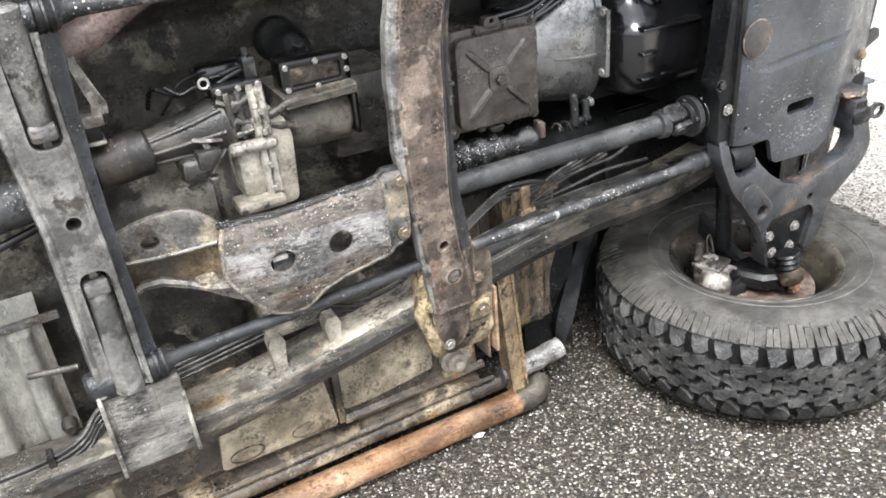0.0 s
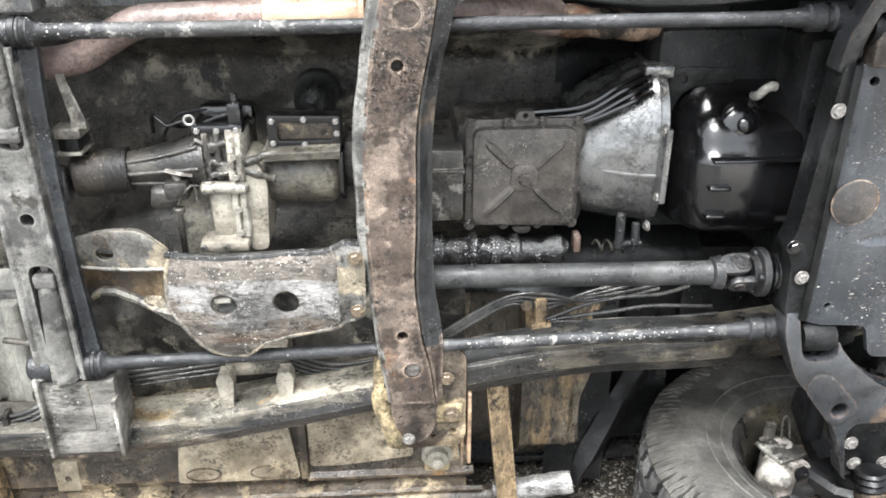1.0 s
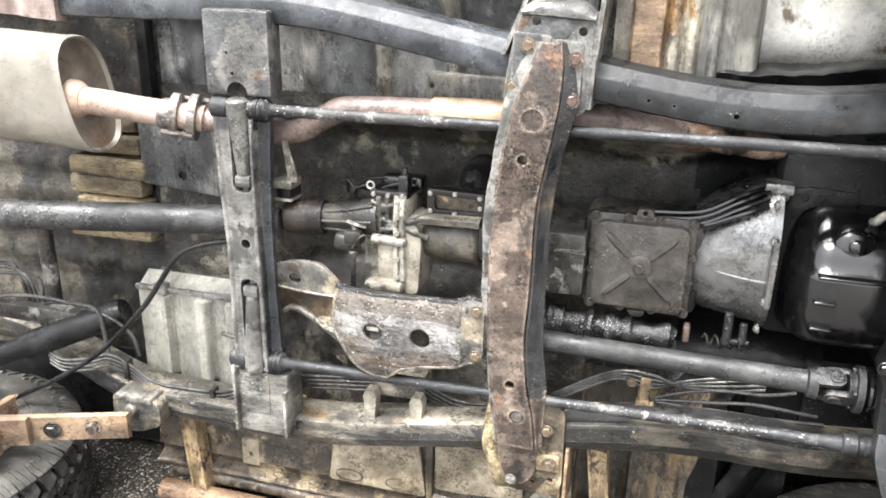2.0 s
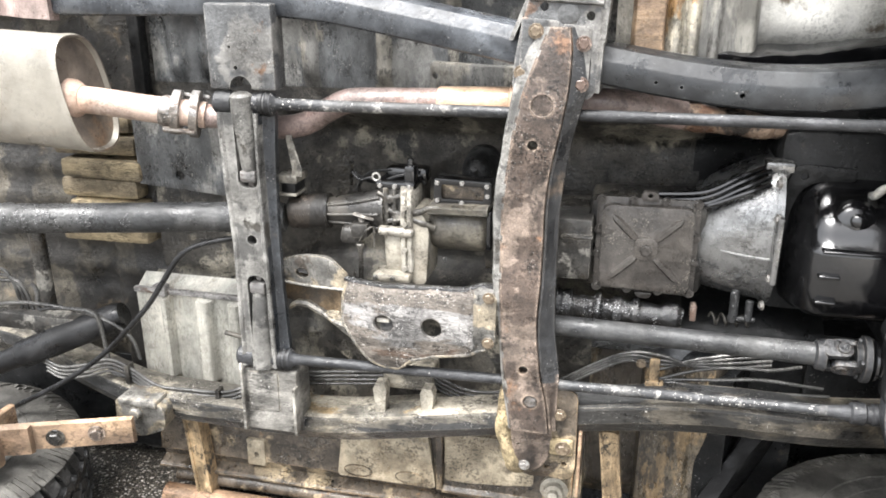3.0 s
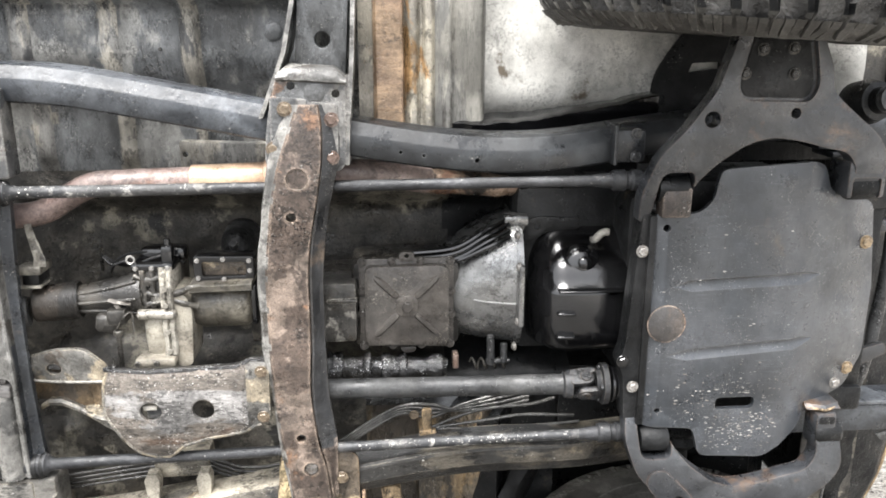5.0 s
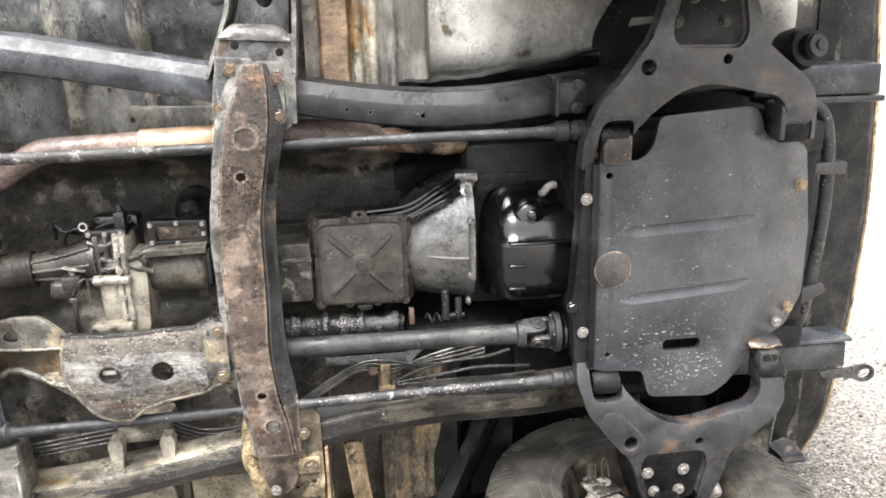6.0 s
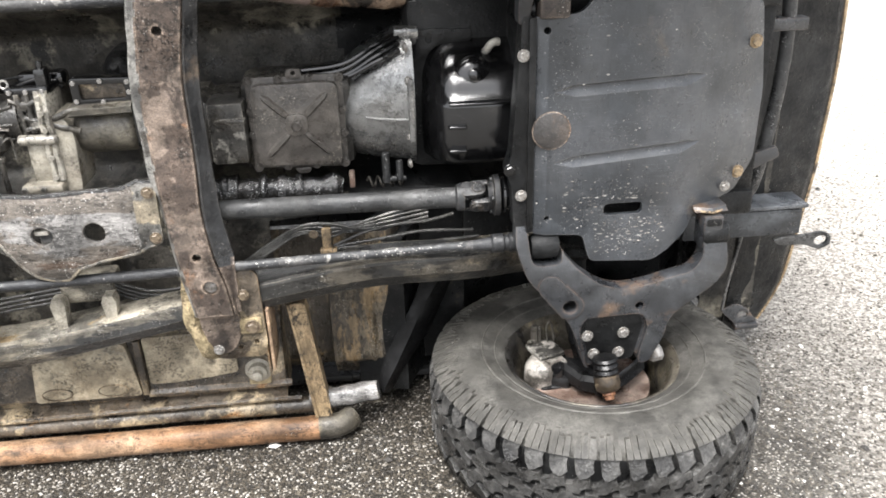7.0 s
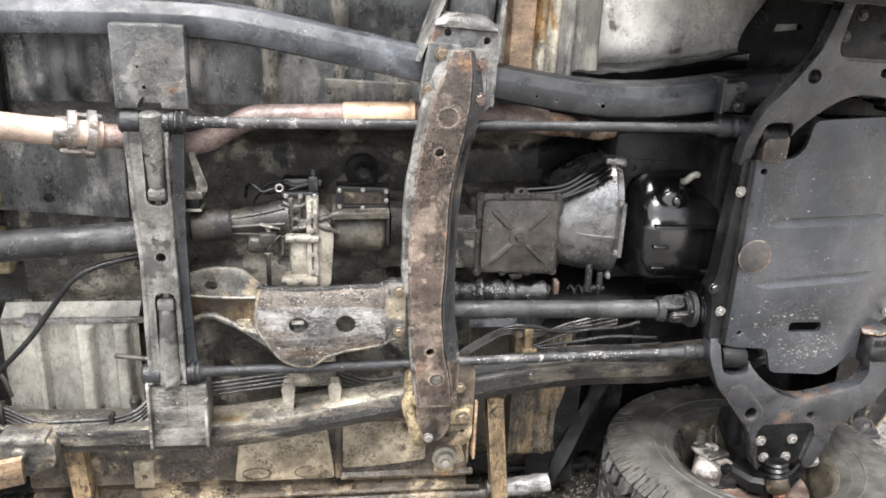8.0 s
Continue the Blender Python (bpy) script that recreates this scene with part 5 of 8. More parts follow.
def build_wheel_meshes():
    """A mud tyre and its steel rim about the z axis, the inner side up."""
    bm = bmesh.new()
    prof = [(0.200, 0.088), (0.207, 0.102), (0.222, 0.112), (0.25, 0.124), (0.285, 0.130), (0.318, 0.128), (0.345, 0.120), (0.362, 0.108), (0.3715, 0.092), (0.375, 0.06), (0.376, 0.0)]
    prof = prof + [(r, -z) for r, z in prof[-2::-1]]
    wheel_spin(bm, prof, 96)
    count = 46
    pitch = 2 * math.pi / count
    rng = random.Random(9)
    for k in range(count):
        a = k * pitch
        for s in (1, -1):
            o = a + (0.5 * pitch if s < 0 else 0) + rng.uniform(-0.03, 0.03) * pitch
            w = pitch * rng.uniform(0.79, 0.88)
            j = rng.uniform(-0.004, 0.004)
            block(bm, [(o + 0.05 * w, s * 0.090), (o - 0.03 * w, s * 0.112), (o + 1.02 * w, s * 0.112), (o + 0.90 * w, s * 0.092), (o + 0.98 * w, s * (0.074 + j)), (o + 0.62 * w, s * (0.058 + j)), (o + 0.30 * w, s * (0.054 - j)), (o + 0.12 * w, s * (0.072 - j))], 0.366, 0.3915 + j * 0.3, True)
            for a0, a1 in ((o - 0.01 * w, o + 0.29 * w), (o + 0.34 * w, o + 0.64 * w), (o + 0.69 * w, o + 1.01 * w)):
                inner = rng.uniform(0.308, 0.342)
                vs = []
                d = rng.uniform(-0.003, 0.001)
                for q, g in ((a0, 0.004), (a1, -0.004)):
                    for r, z, e in ((0.383, 0.103, 0), (0.374, 0.1115 + d, 0), (0.362, 0.1170 + d, 0), (inner + 0.012, 0.1282 + d, 1), (inner, 0.125, 1.4), (0.355, 0.098, 0)):
                        vs.append(bm.verts.new((r * math.cos(q + g * e), r * math.sin(q + g * e), s * z)))
                for i in range(5):
                    bm.faces.new((vs[i], vs[i + 1], vs[i + 7], vs[i + 6]))
                bm.faces.new(vs[:6][::-1])
                bm.faces.new(vs[6:])
        for row, c in enumerate((-0.036, 0.0, 0.036)):
            o = a + (0.30 * row + 0.2 + rng.uniform(-0.03, 0.03)) * pitch
            f = -1 if row == 1 else 1
            pts = ((0.0, -1), (0.50, -1), (0.58, -0.55), (0.74, -0.25), (0.99, -0.15), (0.90, 0.98), (0.42, 0.98), (0.34, 0.55), (0.20, 0.25), (-0.10, 0.10))
            block(bm, [(o + u * 0.98 * pitch, c + f * v * 0.0186 + rng.uniform(-0.0008, 0.0008)) for u, v in pts], 0.366, 0.3915 + rng.uniform(-0.001, 0.001))
    roughen(bm, 0.0022, 55)
    # rings on the sidewall
    for r in (0.232, 0.262):
        rings = []
        for q in range(96):
            t = 2 * math.pi * q / 96
            z = 0.1165 + (r - 0.232) * 0.36
            rings.append([bm.verts.new((rr * math.cos(t), rr * math.sin(t), zz)) for rr, zz in ((r - 0.003, z - 0.003), (r, z + 0.001), (r + 0.003, z - 0.001))])
        for q in range(96):
            a, b = rings[q], rings[(q + 1) % 96]
            for i in range(2):
                bm.faces.new((a[i], b[i], b[i + 1], a[i + 1]))
    bmesh.ops.recalc_face_normals(bm, faces=bm.faces[:])
    tyre = bm
    bm = bmesh.new()
    wheel_spin(bm, [(0.207, 0.092), (0.210, 0.100), (0.205, 0.104), (0.197, 0.100), (0.190, 0.088), (0.186, 0.07), (0.172, 0.04), (0.168, -0.06), (0.150, -0.075), (0.10, -0.07), (0.07, -0.055), (0.02, -0.055), (0.02, -0.062), (0.07, -0.065), (0.10, -0.08),
                    (0.152, -0.085), (0.175, -0.07), (0.186, -0.10), (0.205, -0.104), (0.207, -0.09)], 64)
    bmesh.ops.recalc_face_normals(bm, faces=bm.faces[:])
    return tyre, bm


def build_wheels():
    tyre, rim = build_wheel_meshes()
    places = [(0.872, -0.012, 0.134, False), (0.872, -0.012, mirror(0.134), True), (-1.46, -0.20, 0.134, False)]
    first = None
    for x, y, z, flip in places:
        if first is None:
            w = part("wheel", rim, M_RIM, truck, "steel off-road wheel lying flat")
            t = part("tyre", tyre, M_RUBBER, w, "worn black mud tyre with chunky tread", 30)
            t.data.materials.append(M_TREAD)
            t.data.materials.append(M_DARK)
            # groove floors go near-black: the shade between the blocks, put into the colour
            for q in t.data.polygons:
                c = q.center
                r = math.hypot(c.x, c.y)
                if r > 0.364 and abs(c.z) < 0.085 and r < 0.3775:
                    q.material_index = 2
                elif r > 0.3865 or (r > 0.364 and abs(c.z) < 0.085):
                    q.material_index = 1
            first = (w, t)
        else:
            w = again(first[0], Matrix())
            again(first[1], Matrix(), w)
        w.matrix_basis = Matrix.Translation((x, y, z)) @ (Matrix.Rotation(radians(3.4), 4, "Y") if flip else Matrix()) @ (Matrix.Rotation(math.pi, 4, "X") if flip else Matrix()) @ pose(0, 0, 0, 0, 0, 17 * x)


def build_brake():
    """Disc, hub, caliper and joints inside the front wheel that lies on the ground."""
    cx, cy = 0.872, -0.012
    bm = bmesh.new()
    lathe(bm, (cx, cy - 0.01, 0.145), (cx, cy - 0.01, 0.170), [(0, 0.142), (0.3, 0.142), (0.32, 0.137), (0.68, 0.137), (0.7, 0.142), (1, 0.141)], 48)
    part("brake_disc", bm, M_DISC, truck, "rusty brake disc inside the wheel")
    bm = bmesh.new()
    lathe(bm, (cx, cy, 0.12), (cx, cy, 0.215), [(0, 0.085), (0.3, 0.08), (0.4, 0.06), (0.9, 0.05), (1, 0.03)], 28)
    for pts, w in ((((0.795, 0.06, 0.20), (0.815, -0.02, 0.205), (0.845, -0.078, 0.205), (0.884, -0.105, 0.212)), 0.017), (((0.872, -0.02, 0.20), (0.878, -0.06, 0.205), (0.884, -0.108, 0.212)), 0.022),
                   (((0.884, -0.105, 0.212), (0.925, -0.088, 0.215), (0.960, -0.065, 0.222), (0.985, -0.045, 0.225)), 0.012), (((0.872, 0.0, 0.19), (0.872, 0.10, 0.22), (0.872, 0.17, 0.26)), 0.022)):
        loft(bm, [[(x - w, y - w * 0.5, z - w), (x + w * 0.6, y - w, z - w), (x + w, y + w * 0.5, z - w * 0.7), (x + w * 0.8, y + w * 0.6, z + w * 0.8), (x - w * 0.5, y + w * 0.2, z + w), (x - w, y - w * 0.3, z + w * 0.5)] for x, y, z in pts])
    box(bm, (0.765, -0.045, 0.155), (0.835, 0.06, 0.20), 0.012, Matrix.Translation((0.80, 0, 0)) @ Matrix.Rotation(radians(-25), 4, "Z") @ Matrix.Translation((-0.80, 0, 0)))
    roughen(bm, 0.003, 40)
    part("steering_knuckle", bm, M_HOSE, truck, "black cast steering knuckle")
    bm = bmesh.new()
    lathe(bm, (0.752, 0.0, 0.150), (0.752, -0.005, 0.232), [(0, 0.030), (0.2, 0.040), (0.75, 0.040), (0.9, 0.034), (1, 0.022)], 22)
    lathe(bm, (0.775, 0.045, 0.150), (0.777, 0.042, 0.240), [(0, 0.028), (0.2, 0.036), (0.75, 0.036), (0.9, 0.030), (1, 0.018)], 22)
    box(bm, (0.738, -0.03, 0.205), (0.80, 0.055, 0.228), 0.010, Matrix.Translation((0.765, 0.03, 0)) @ Matrix.Rotation(radians(20), 4, "Z") @ Matrix.Translation((-0.765, -0.03, 0)))
    roughen(bm, 0.005, 34)
    c = part("brake_caliper", bm, M_CALIPER, truck, "pale corroded brake caliper")
    bm = bmesh.new()
    box(bm, (0.732, -0.008, 0.228), (0.803, 0.065, 0.240), 0.004, Matrix.Translation((0.765, 0.03, 0)) @ Matrix.Rotation(radians(20), 4, "Z") @ Matrix.Translation((-0.765, -0.03, 0)))
    part("caliper_bracket", bm, M_CAST, c)
    bm = bmesh.new()
    box(bm, (0.778, -0.040, 0.150), (0.812, 0.03, 0.226), 0.010, Matrix.Translation((0.79, 0, 0)) @ Matrix.Rotation(radians(-20), 4, "Z") @ Matrix.Translation((-0.79, 0, 0)))
    box(bm, (0.742, -0.050, 0.150), (0.80, -0.02, 0.176), 0.008)
    roughen(bm, 0.004, 40)
    part("caliper_carrier", bm, M_OIL, c, "black carrier around the caliper")
    bm = bmesh.new()
    rod(bm, (0.747, 0.055, 0.235), (0.747, 0.055, 0.290), 0.009, 6)
    rod(bm, (0.760, 0.060, 0.235), (0.760, 0.060, 0.280), 0.006, 10)
    rod(bm, (0.728, 0.045, 0.248), (0.755, 0.055, 0.25), 0.005, 8)
    pipe(bm, [(0.780, 0.055, 0.24), (0.778, 0.06, 0.28), (0.786, 0.062, 0.293), (0.792, 0.06, 0.28), (0.795, 0.05, 0.245)], 0.0025, 6)
    part("bleed_nipple", bm, M_CASTDARK, c)
    bm = bmesh.new()
    slab(bm, rounded([(0.936, -0.095), (0.945, -0.045), (0.985, -0.03), (0.998, -0.075)], 0.012), 0, 0.006, [ring2(0.967, -0.062, 0.014, 0.009)], 0.001)
    for v in bm.verts:
        v.co.y, v.co.z = v.co.z, 0.150 - v.co.y
    part("dust_shield", bm, M_GUARD, truck, "small pale shield tab")
    bm = bmesh.new()
    lathe(bm, (0.878, -0.098, 0.285), (0.884, -0.112, 0.215), [(0, 0.026), (0.08, 0.030), (0.18, 0.025), (0.28, 0.030), (0.38, 0.025), (0.48, 0.029), (0.58, 0.025), (0.62, 0.028), (0.9, 0.029), (1, 0.026)], 24)
    j = part("ball_joint", bm, M_HOSE, truck, "ball joint with a ribbed rubber boot")
    bm = bmesh.new()
    lathe(bm, (0.882, -0.106, 0.238), (0.885, -0.124, 0.206), [(0, 0.0295), (0.5, 0.030), (0.85, 0.027), (1, 0.020)], 22)
    roughen(bm, 0.001, 60)
    part("joint_socket", bm, M_TAN, j, "brown rusty socket of the joint")
    bm = bmesh.new()
    lathe(bm, (0.885, -0.122, 0.208), (0.886, -0.136, 0.190), [(0, 0.016), (0.5, 0.016), (0.55, 0.012), (0.95, 0.011), (1, 0.007)], 8)
    part("castle_nut", bm, M_NUT, j, "orange rusty castle nut")
    bm = bmesh.new()
    pipe(bm, [(1.00, 0.13, 0.30), (1.02, 0.03, 0.26), (1.03, -0.005, 0.235)], 0.010, 12)
    lathe(bm, (1.028, 0.0, 0.245), (1.035, -0.026, 0.212), [(0, 0.014), (0.3, 0.020), (0.8, 0.020), (1, 0.012)], 16)
    part("tie_rod_end", bm, M_STEELBOLT, truck, "tie rod end with a bright cap")
    for k, pts in enumerate((((0.90, 0.16, 0.62), (0.93, 0.07, 0.565), (0.97, 0.05, 0.53), (1.0, 0.08, 0.49)), ((0.98, 0.16, 0.62), (1.0, 0.08, 0.56), (0.99, 0.07, 0.51), (1.03, 0.11, 0.46)))):
        bm = bmesh.new()
        pipe(bm, pts, 0.014 - 0.003 * k, 12)
        part("rubber_hose", bm, M_OIL, truck, "glossy black hose")
    bm = bmesh.new()
    pipe(bm, [(0.86, 0.08, 0.22), (0.86, 0.10, 0.45), (0.86, 0.11, 0.62)], 0.02, 14)
    lathe(bm, (0.86, 0.10, 0.45), (0.86, 0.11, 0.60), [(0, 0.03), (0.1, 0.045), (0.2, 0.036), (0.3, 0.048), (0.4, 0.038), (0.5, 0.05), (0.6, 0.04), (0.7, 0.052), (1, 0.05)], 20)
    part("axle_shaft", bm, M_DARK, truck, "black front axle shaft with a ribbed boot")



def build_gearbox():
    """Gearbox: pan, casing, bell housing, and the transfer case behind it."""
    bm = bmesh.new()
    # casing in front of the pan and its rear neck
    box(bm, (0.10, 0.150, 0.70), (0.345, 0.30, 0.905), 0.02)
    loft(bm, [[(x, y0, 0.80 - h), (x, y0 - 0.02, 0.80 - h * 0.5), (x, y0 - 0.02, 0.80 + h * 0.5), (x, y0, 0.80 + h), (x, 0.3, 0.80 + h), (x, 0.3, 0.80 - h)] for x, y0, h in ((-0.12, 0.15, 0.075), (0.02, 0.14, 0.075), (0.03, 0.135, 0.065), (0.10, 0.13, 0.068), (0.105, 0.15, 0.09))])
    gb = part("gearbox", bm, M_CASTDARK, truck, "oily gearbox casing")
    bm = bmesh.new()
    box(bm, (0.034, 0.100, 0.735), (0.113, 0.20, 0.872), 0.010)
    box(bm, (0.050, 0.094, 0.828), (0.113, 0.15, 0.836), 0.003)
    roughen(bm, 0.002, 40)
    part("tail_housing", bm, M_CAST, gb, "tan-stained tail housing")
    bm = bmesh.new()
    out = rounded([(0.118, 0.712), (0.118, 0.915), (0.327, 0.915), (0.327, 0.705)], 0.014, 4)
    slab(bm, out, 0.135, 0.012, (), 0.002)
    pan = part("gearbox_pan", bm, M_PAN, truck, "square grey sump pan with a pressed cross", 30)
    bm = bmesh.new()
    slab(bm, rounded([(0.130, 0.724), (0.130, 0.903), (0.315, 0.903), (0.315, 0.717)], 0.02, 4), 0.112, 0.03, (), 0.006)
    part("pan_tray", bm, M_PAN, pan, smooth=30)
    for dx, dz in ((1, 1), (1, -1), (-1, 1), (-1, -1)):
        bm = bmesh.new()
        a, b = (0.222 + 0.018 * dx, 0.813 + 0.018 * dz), (0.222 + 0.070 * dx, 0.813 + 0.068 * dz)
        s = []
        n = Vector((b[1] - a[1], 0, -(b[0] - a[0]))).normalized()
        for t, w in ((0, 0.6), (0.15, 1), (0.85, 1), (1, 0.4)):
            p = Vector((a[0] + (b[0] - a[0]) * t, 0.113, a[1] + (b[1] - a[1]) * t))
            s.append([p + n * 0.009 * w, p + n * 0.004 * w + Vector((0, -0.007 * w, 0)), p - n * 0.004 * w + Vector((0, -0.007 * w, 0)), p - n * 0.009 * w])
        part("pressed_rib", loft(bm, s), M_PAN, pan)
    bm = bmesh.new()
    slab(bm, rounded([(0.198, 0.79), (0.198, 0.838), (0.246, 0.838), (0.246, 0.79)], 0.018, 4), 0.106, 0.01, (), 0.003)
    part("plug_boss", bm, M_PAN, pan, smooth=30)
    bolt(pan, 0.222, 0.106, 0.813, 0.0125, M_PAN, False, name="drain_plug")
    for k in range(4):
        u = k / 3
        for x, z in ((0.126 + 0.193 * u, 0.9085), (0.126 + 0.193 * u, 0.7135)) + (((0.1245, 0.735 + 0.16 * u), (0.3205, 0.73 + 0.16 * u)) if 0 < k < 3 else ()):
            bolt(pan, x, 0.1345, z, 0.0078, M_PAN)
    bm = bmesh.new()
    slab(bm, rounded([(0.205, 0.91), (0.208, 0.93), (0.238, 0.93), (0.242, 0.91)], 0.008), 0.13, 0.02, [ring2(0.223, 0.922, 0.005, n=10)], 0.001)
    part("pan_lug", bm, M_PAN, pan)
    bm = bmesh.new()
    slab(bm, rounded([(0.205, 0.708), (0.215, 0.695), (0.238, 0.695), (0.244, 0.708)], 0.006), 0.13, 0.02, (), 0.001)
    part("pan_lug", bm, M_PAN, pan)
    # bell housing: a half cone that opens towards the engine
    bm = bmesh.new()
    sec = []
    for x, top, bot, y in ((0.325, 0.905, 0.710, 0.150), (0.36, 0.93, 0.702, 0.138), (0.40, 0.955, 0.695, 0.128), (0.44, 0.975, 0.690, 0.122), (0.468, 0.985, 0.688, 0.118)):
        mid, h = (top + bot) / 2, (top - bot) / 2
        ring = []
        for k in range(17):
            a = math.pi * k / 16
            ring.append((x, y + 0.10 - 0.10 * math.sin(a) ** 0.8, mid + h * math.cos(a)))
        ring += [(x, 0.32, mid - h), (x, 0.32, mid + h)]
        sec.append(ring)
    loft(bm, sec)
    bell = part("bell_housing", bm, M_ALU, truck, "bright cast aluminium bell housing", 35)
    bm = bmesh.new()
    sec = []
    for x in (0.468, 0.482):
        sec.append([(x, 0.215 - 0.103 * math.sin(math.pi * k / 16) ** 0.8, 0.8365 + 0.153 * math.cos(math.pi * k / 16)) for k in range(17)] + [(x, 0.33, 0.68), (x, 0.33, 0.99)])
    loft(bm, sec)
    box(bm, (0.466, 0.085, 0.765), (0.478, 0.13, 0.905), 0.003)
    part("flange", bm, M_ALU, bell)
    bm = bmesh.new()
    loft(bm, [[(x, y, 0.806 + d), (x, y - 0.004, 0.808 + d), (x, y - 0.004, 0.811 + d), (x, y, 0.813 + d)] for x, y, d in ((0.372, 0.137, 0.004), (0.40, 0.1285, 0.001), (0.44, 0.1225, -0.002), (0.466, 0.1185, -0.002))])
    part("casting_seam", bm, M_ALU, bell, "raised seam across the casting")
    for z in (0.70, 0.775, 0.90, 0.965):
        bolt(bell, 0.468, 0.19 - 0.1 * math.sin(math.acos(max(-1, min(1, (z - 0.8365) / 0.153)))) ** 0.8, z, 0.008, M_STEELBOLT, way=(-1, -0.3, 0))
    bm = bmesh.new()
    for k, (z0, z1) in enumerate(((0.985, 0.93), (0.978, 0.918), (0.968, 0.905), (0.955, 0.90))):
        pipe(bm, [(0.455, 0.19 - 0.012 * k, z0), (0.40, 0.17 - 0.01 * k, (z0 + z1) / 2 + 0.006), (0.33, 0.155, z1), (0.23, 0.16, z1 - 0.012)], 0.0055, 8)
        part("casting_rib", bm, M_OIL, bell, "dark glossy rib")
        bm = bmesh.new()
    bm = bmesh.new()
    box(bm, (0.445, 0.175, 0.973), (0.50, 0.225, 0.995), 0.004)
    box(bm, (0.484, 0.20, 0.955), (0.505, 0.24, 0.985), 0.004)
    part("lug", bm, M_ALU, bell)
    # clutch fork with spring and rods below the bell
    bm = bmesh.new()
    pipe(bm, [(0.365 + 0.004 * k, 0.125 + 0.012 * math.cos(k * 1.2), 0.665 + 0.012 * math.sin(k * 1.2)) for k in range(22)], 0.0025, 6, 3)
    part("return_spring", bm, M_CASTDARK, gb, "small coil spring")
    bm = bmesh.new()
    box(bm, (0.325, 0.12, 0.655), (0.338, 0.15, 0.690), 0.003)
    part("spring_clip", bm, M_DISC, gb, "rusty clip")
    bm = bmesh.new()
    rod(bm, (0.410, 0.115, 0.665), (0.410, 0.12, 0.735), 0.009, 12)
    rod(bm, (0.440, 0.115, 0.67), (0.440, 0.12, 0.715), 0.008, 12)
    rod(bm, (0.40, 0.12, 0.672), (0.455, 0.12, 0.672), 0.006, 10)
    part("bleed_pipe", bm, M_SHAFT, gb)
    # front output housing beside the gearbox
    bm = bmesh.new()
    lathe(bm, (0.02, 0.125, 0.668), (0.31, 0.125, 0.660), [(k / 47, 0.024 + 0.008 * noise.noise((k * 0.35, 0, 4)) + (0.007 if k % 13 in (4, 5, 6) else 0)) for k in range(48)], 28)
    lathe(bm, (0.02, 0.13, 0.665), (0.30, 0.13, 0.655), [(0, 0.026), (0.12, 0.030), (0.13, 0.036), (0.2, 0.036), (0.21, 0.026), (0.5, 0.024), (0.52, 0.034), (0.58, 0.034), (0.60, 0.022), (0.9, 0.02), (1, 0.015)], 24)
    roughen(bm, 0.004, 60)
    part("selector_tube", bm, M_WETTUBE, gb, "oily wet black tube below the gearbox")

    # transfer case
    bm = bmesh.new()
    box(bm, (-0.338, 0.060, 0.836), (-0.262, 0.22, 0.926), 0.010)
    roughen(bm, 0.004, 40)
    tc = part("transfer_case", bm, M_CAST, truck, "dirty cast transfer case with pale worn patches")
    for x0, x1, z0, m, name in ((-0.287, -0.274, 0.738, M_CASTPALE, "joint_flange"), (-0.2735, -0.260, 0.744, M_CASTPALE, "joint_flange")):
        bm = bmesh.new()
        z = [z0, z0 + 0.03, 0.80, 0.838, 0.87, 0.90, 0.931]
        sec = []
        for k, q in enumerate(z):
            y = 0.040 + 0.006 * (k % 2) + 0.012 * (k == 6)
            sec.append([(x0, y + 0.004, q), (x0 + 0.003, y, q), (x1 - 0.003, y, q), (x1, y + 0.004, q), (x1, 0.2, q), (x0, 0.2, q)])
        loft(bm, sec)
        roughen(bm, 0.002, 60)
        part(name, bm, m, tc)
    for z in (0.752, 0.795, 0.853, 0.888, 0.918):
        bolt(tc, -0.2745, 0.041, z, 0.0055, M_CASTPALE, False)
    bm = bmesh.new()
    box(bm, (-0.328, 0.048, 0.736), (-0.280, 0.20, 0.832), 0.018)
    roughen(bm, 0.002, 40)
    part("chain_cover", bm, M_PALECAST, tc, "pale chain cover")
    bm = bmesh.new()
    rod(bm, (-0.336, 0.047, 0.833), (-0.257, 0.045, 0.832), 0.0115, 16, 0.004)
    roughen(bm, 0.0025, 60)
    part("collar_bead", bm, M_CASTPALE, tc, "rounded grey bead across the casting")
    bm = bmesh.new()
    box(bm, (-0.346, 0.024, 0.722), (-0.262, 0.08, 0.742), 0.007)
    part("cover_flange", bm, M_PALECAST, tc)
    for x, z in ((-0.338, 0.733), (-0.300, 0.733)):
        bolt(tc, x, 0.0235, z, 0.0065, M_CAST, False)
    for pts, r in ((((-0.338, 0.062, 0.912), (-0.315, 0.058, 0.903), (-0.288, 0.058, 0.908)), 0.006), (((-0.336, 0.062, 0.888), (-0.31, 0.058, 0.874), (-0.288, 0.058, 0.868)), 0.006), (((-0.322, 0.060, 0.925), (-0.320, 0.058, 0.885), (-0.322, 0.060, 0.845)), 0.007),
                   (((-0.303, 0.060, 0.925), (-0.302, 0.058, 0.89), (-0.304, 0.060, 0.845)), 0.006), (((-0.339, 0.064, 0.858), (-0.32, 0.059, 0.852), (-0.288, 0.058, 0.856)), 0.006)):
        part("casting_rib", roughen(pipe(bmesh.new(), pts, r, 10), 0.002, 70), M_CAST, tc)
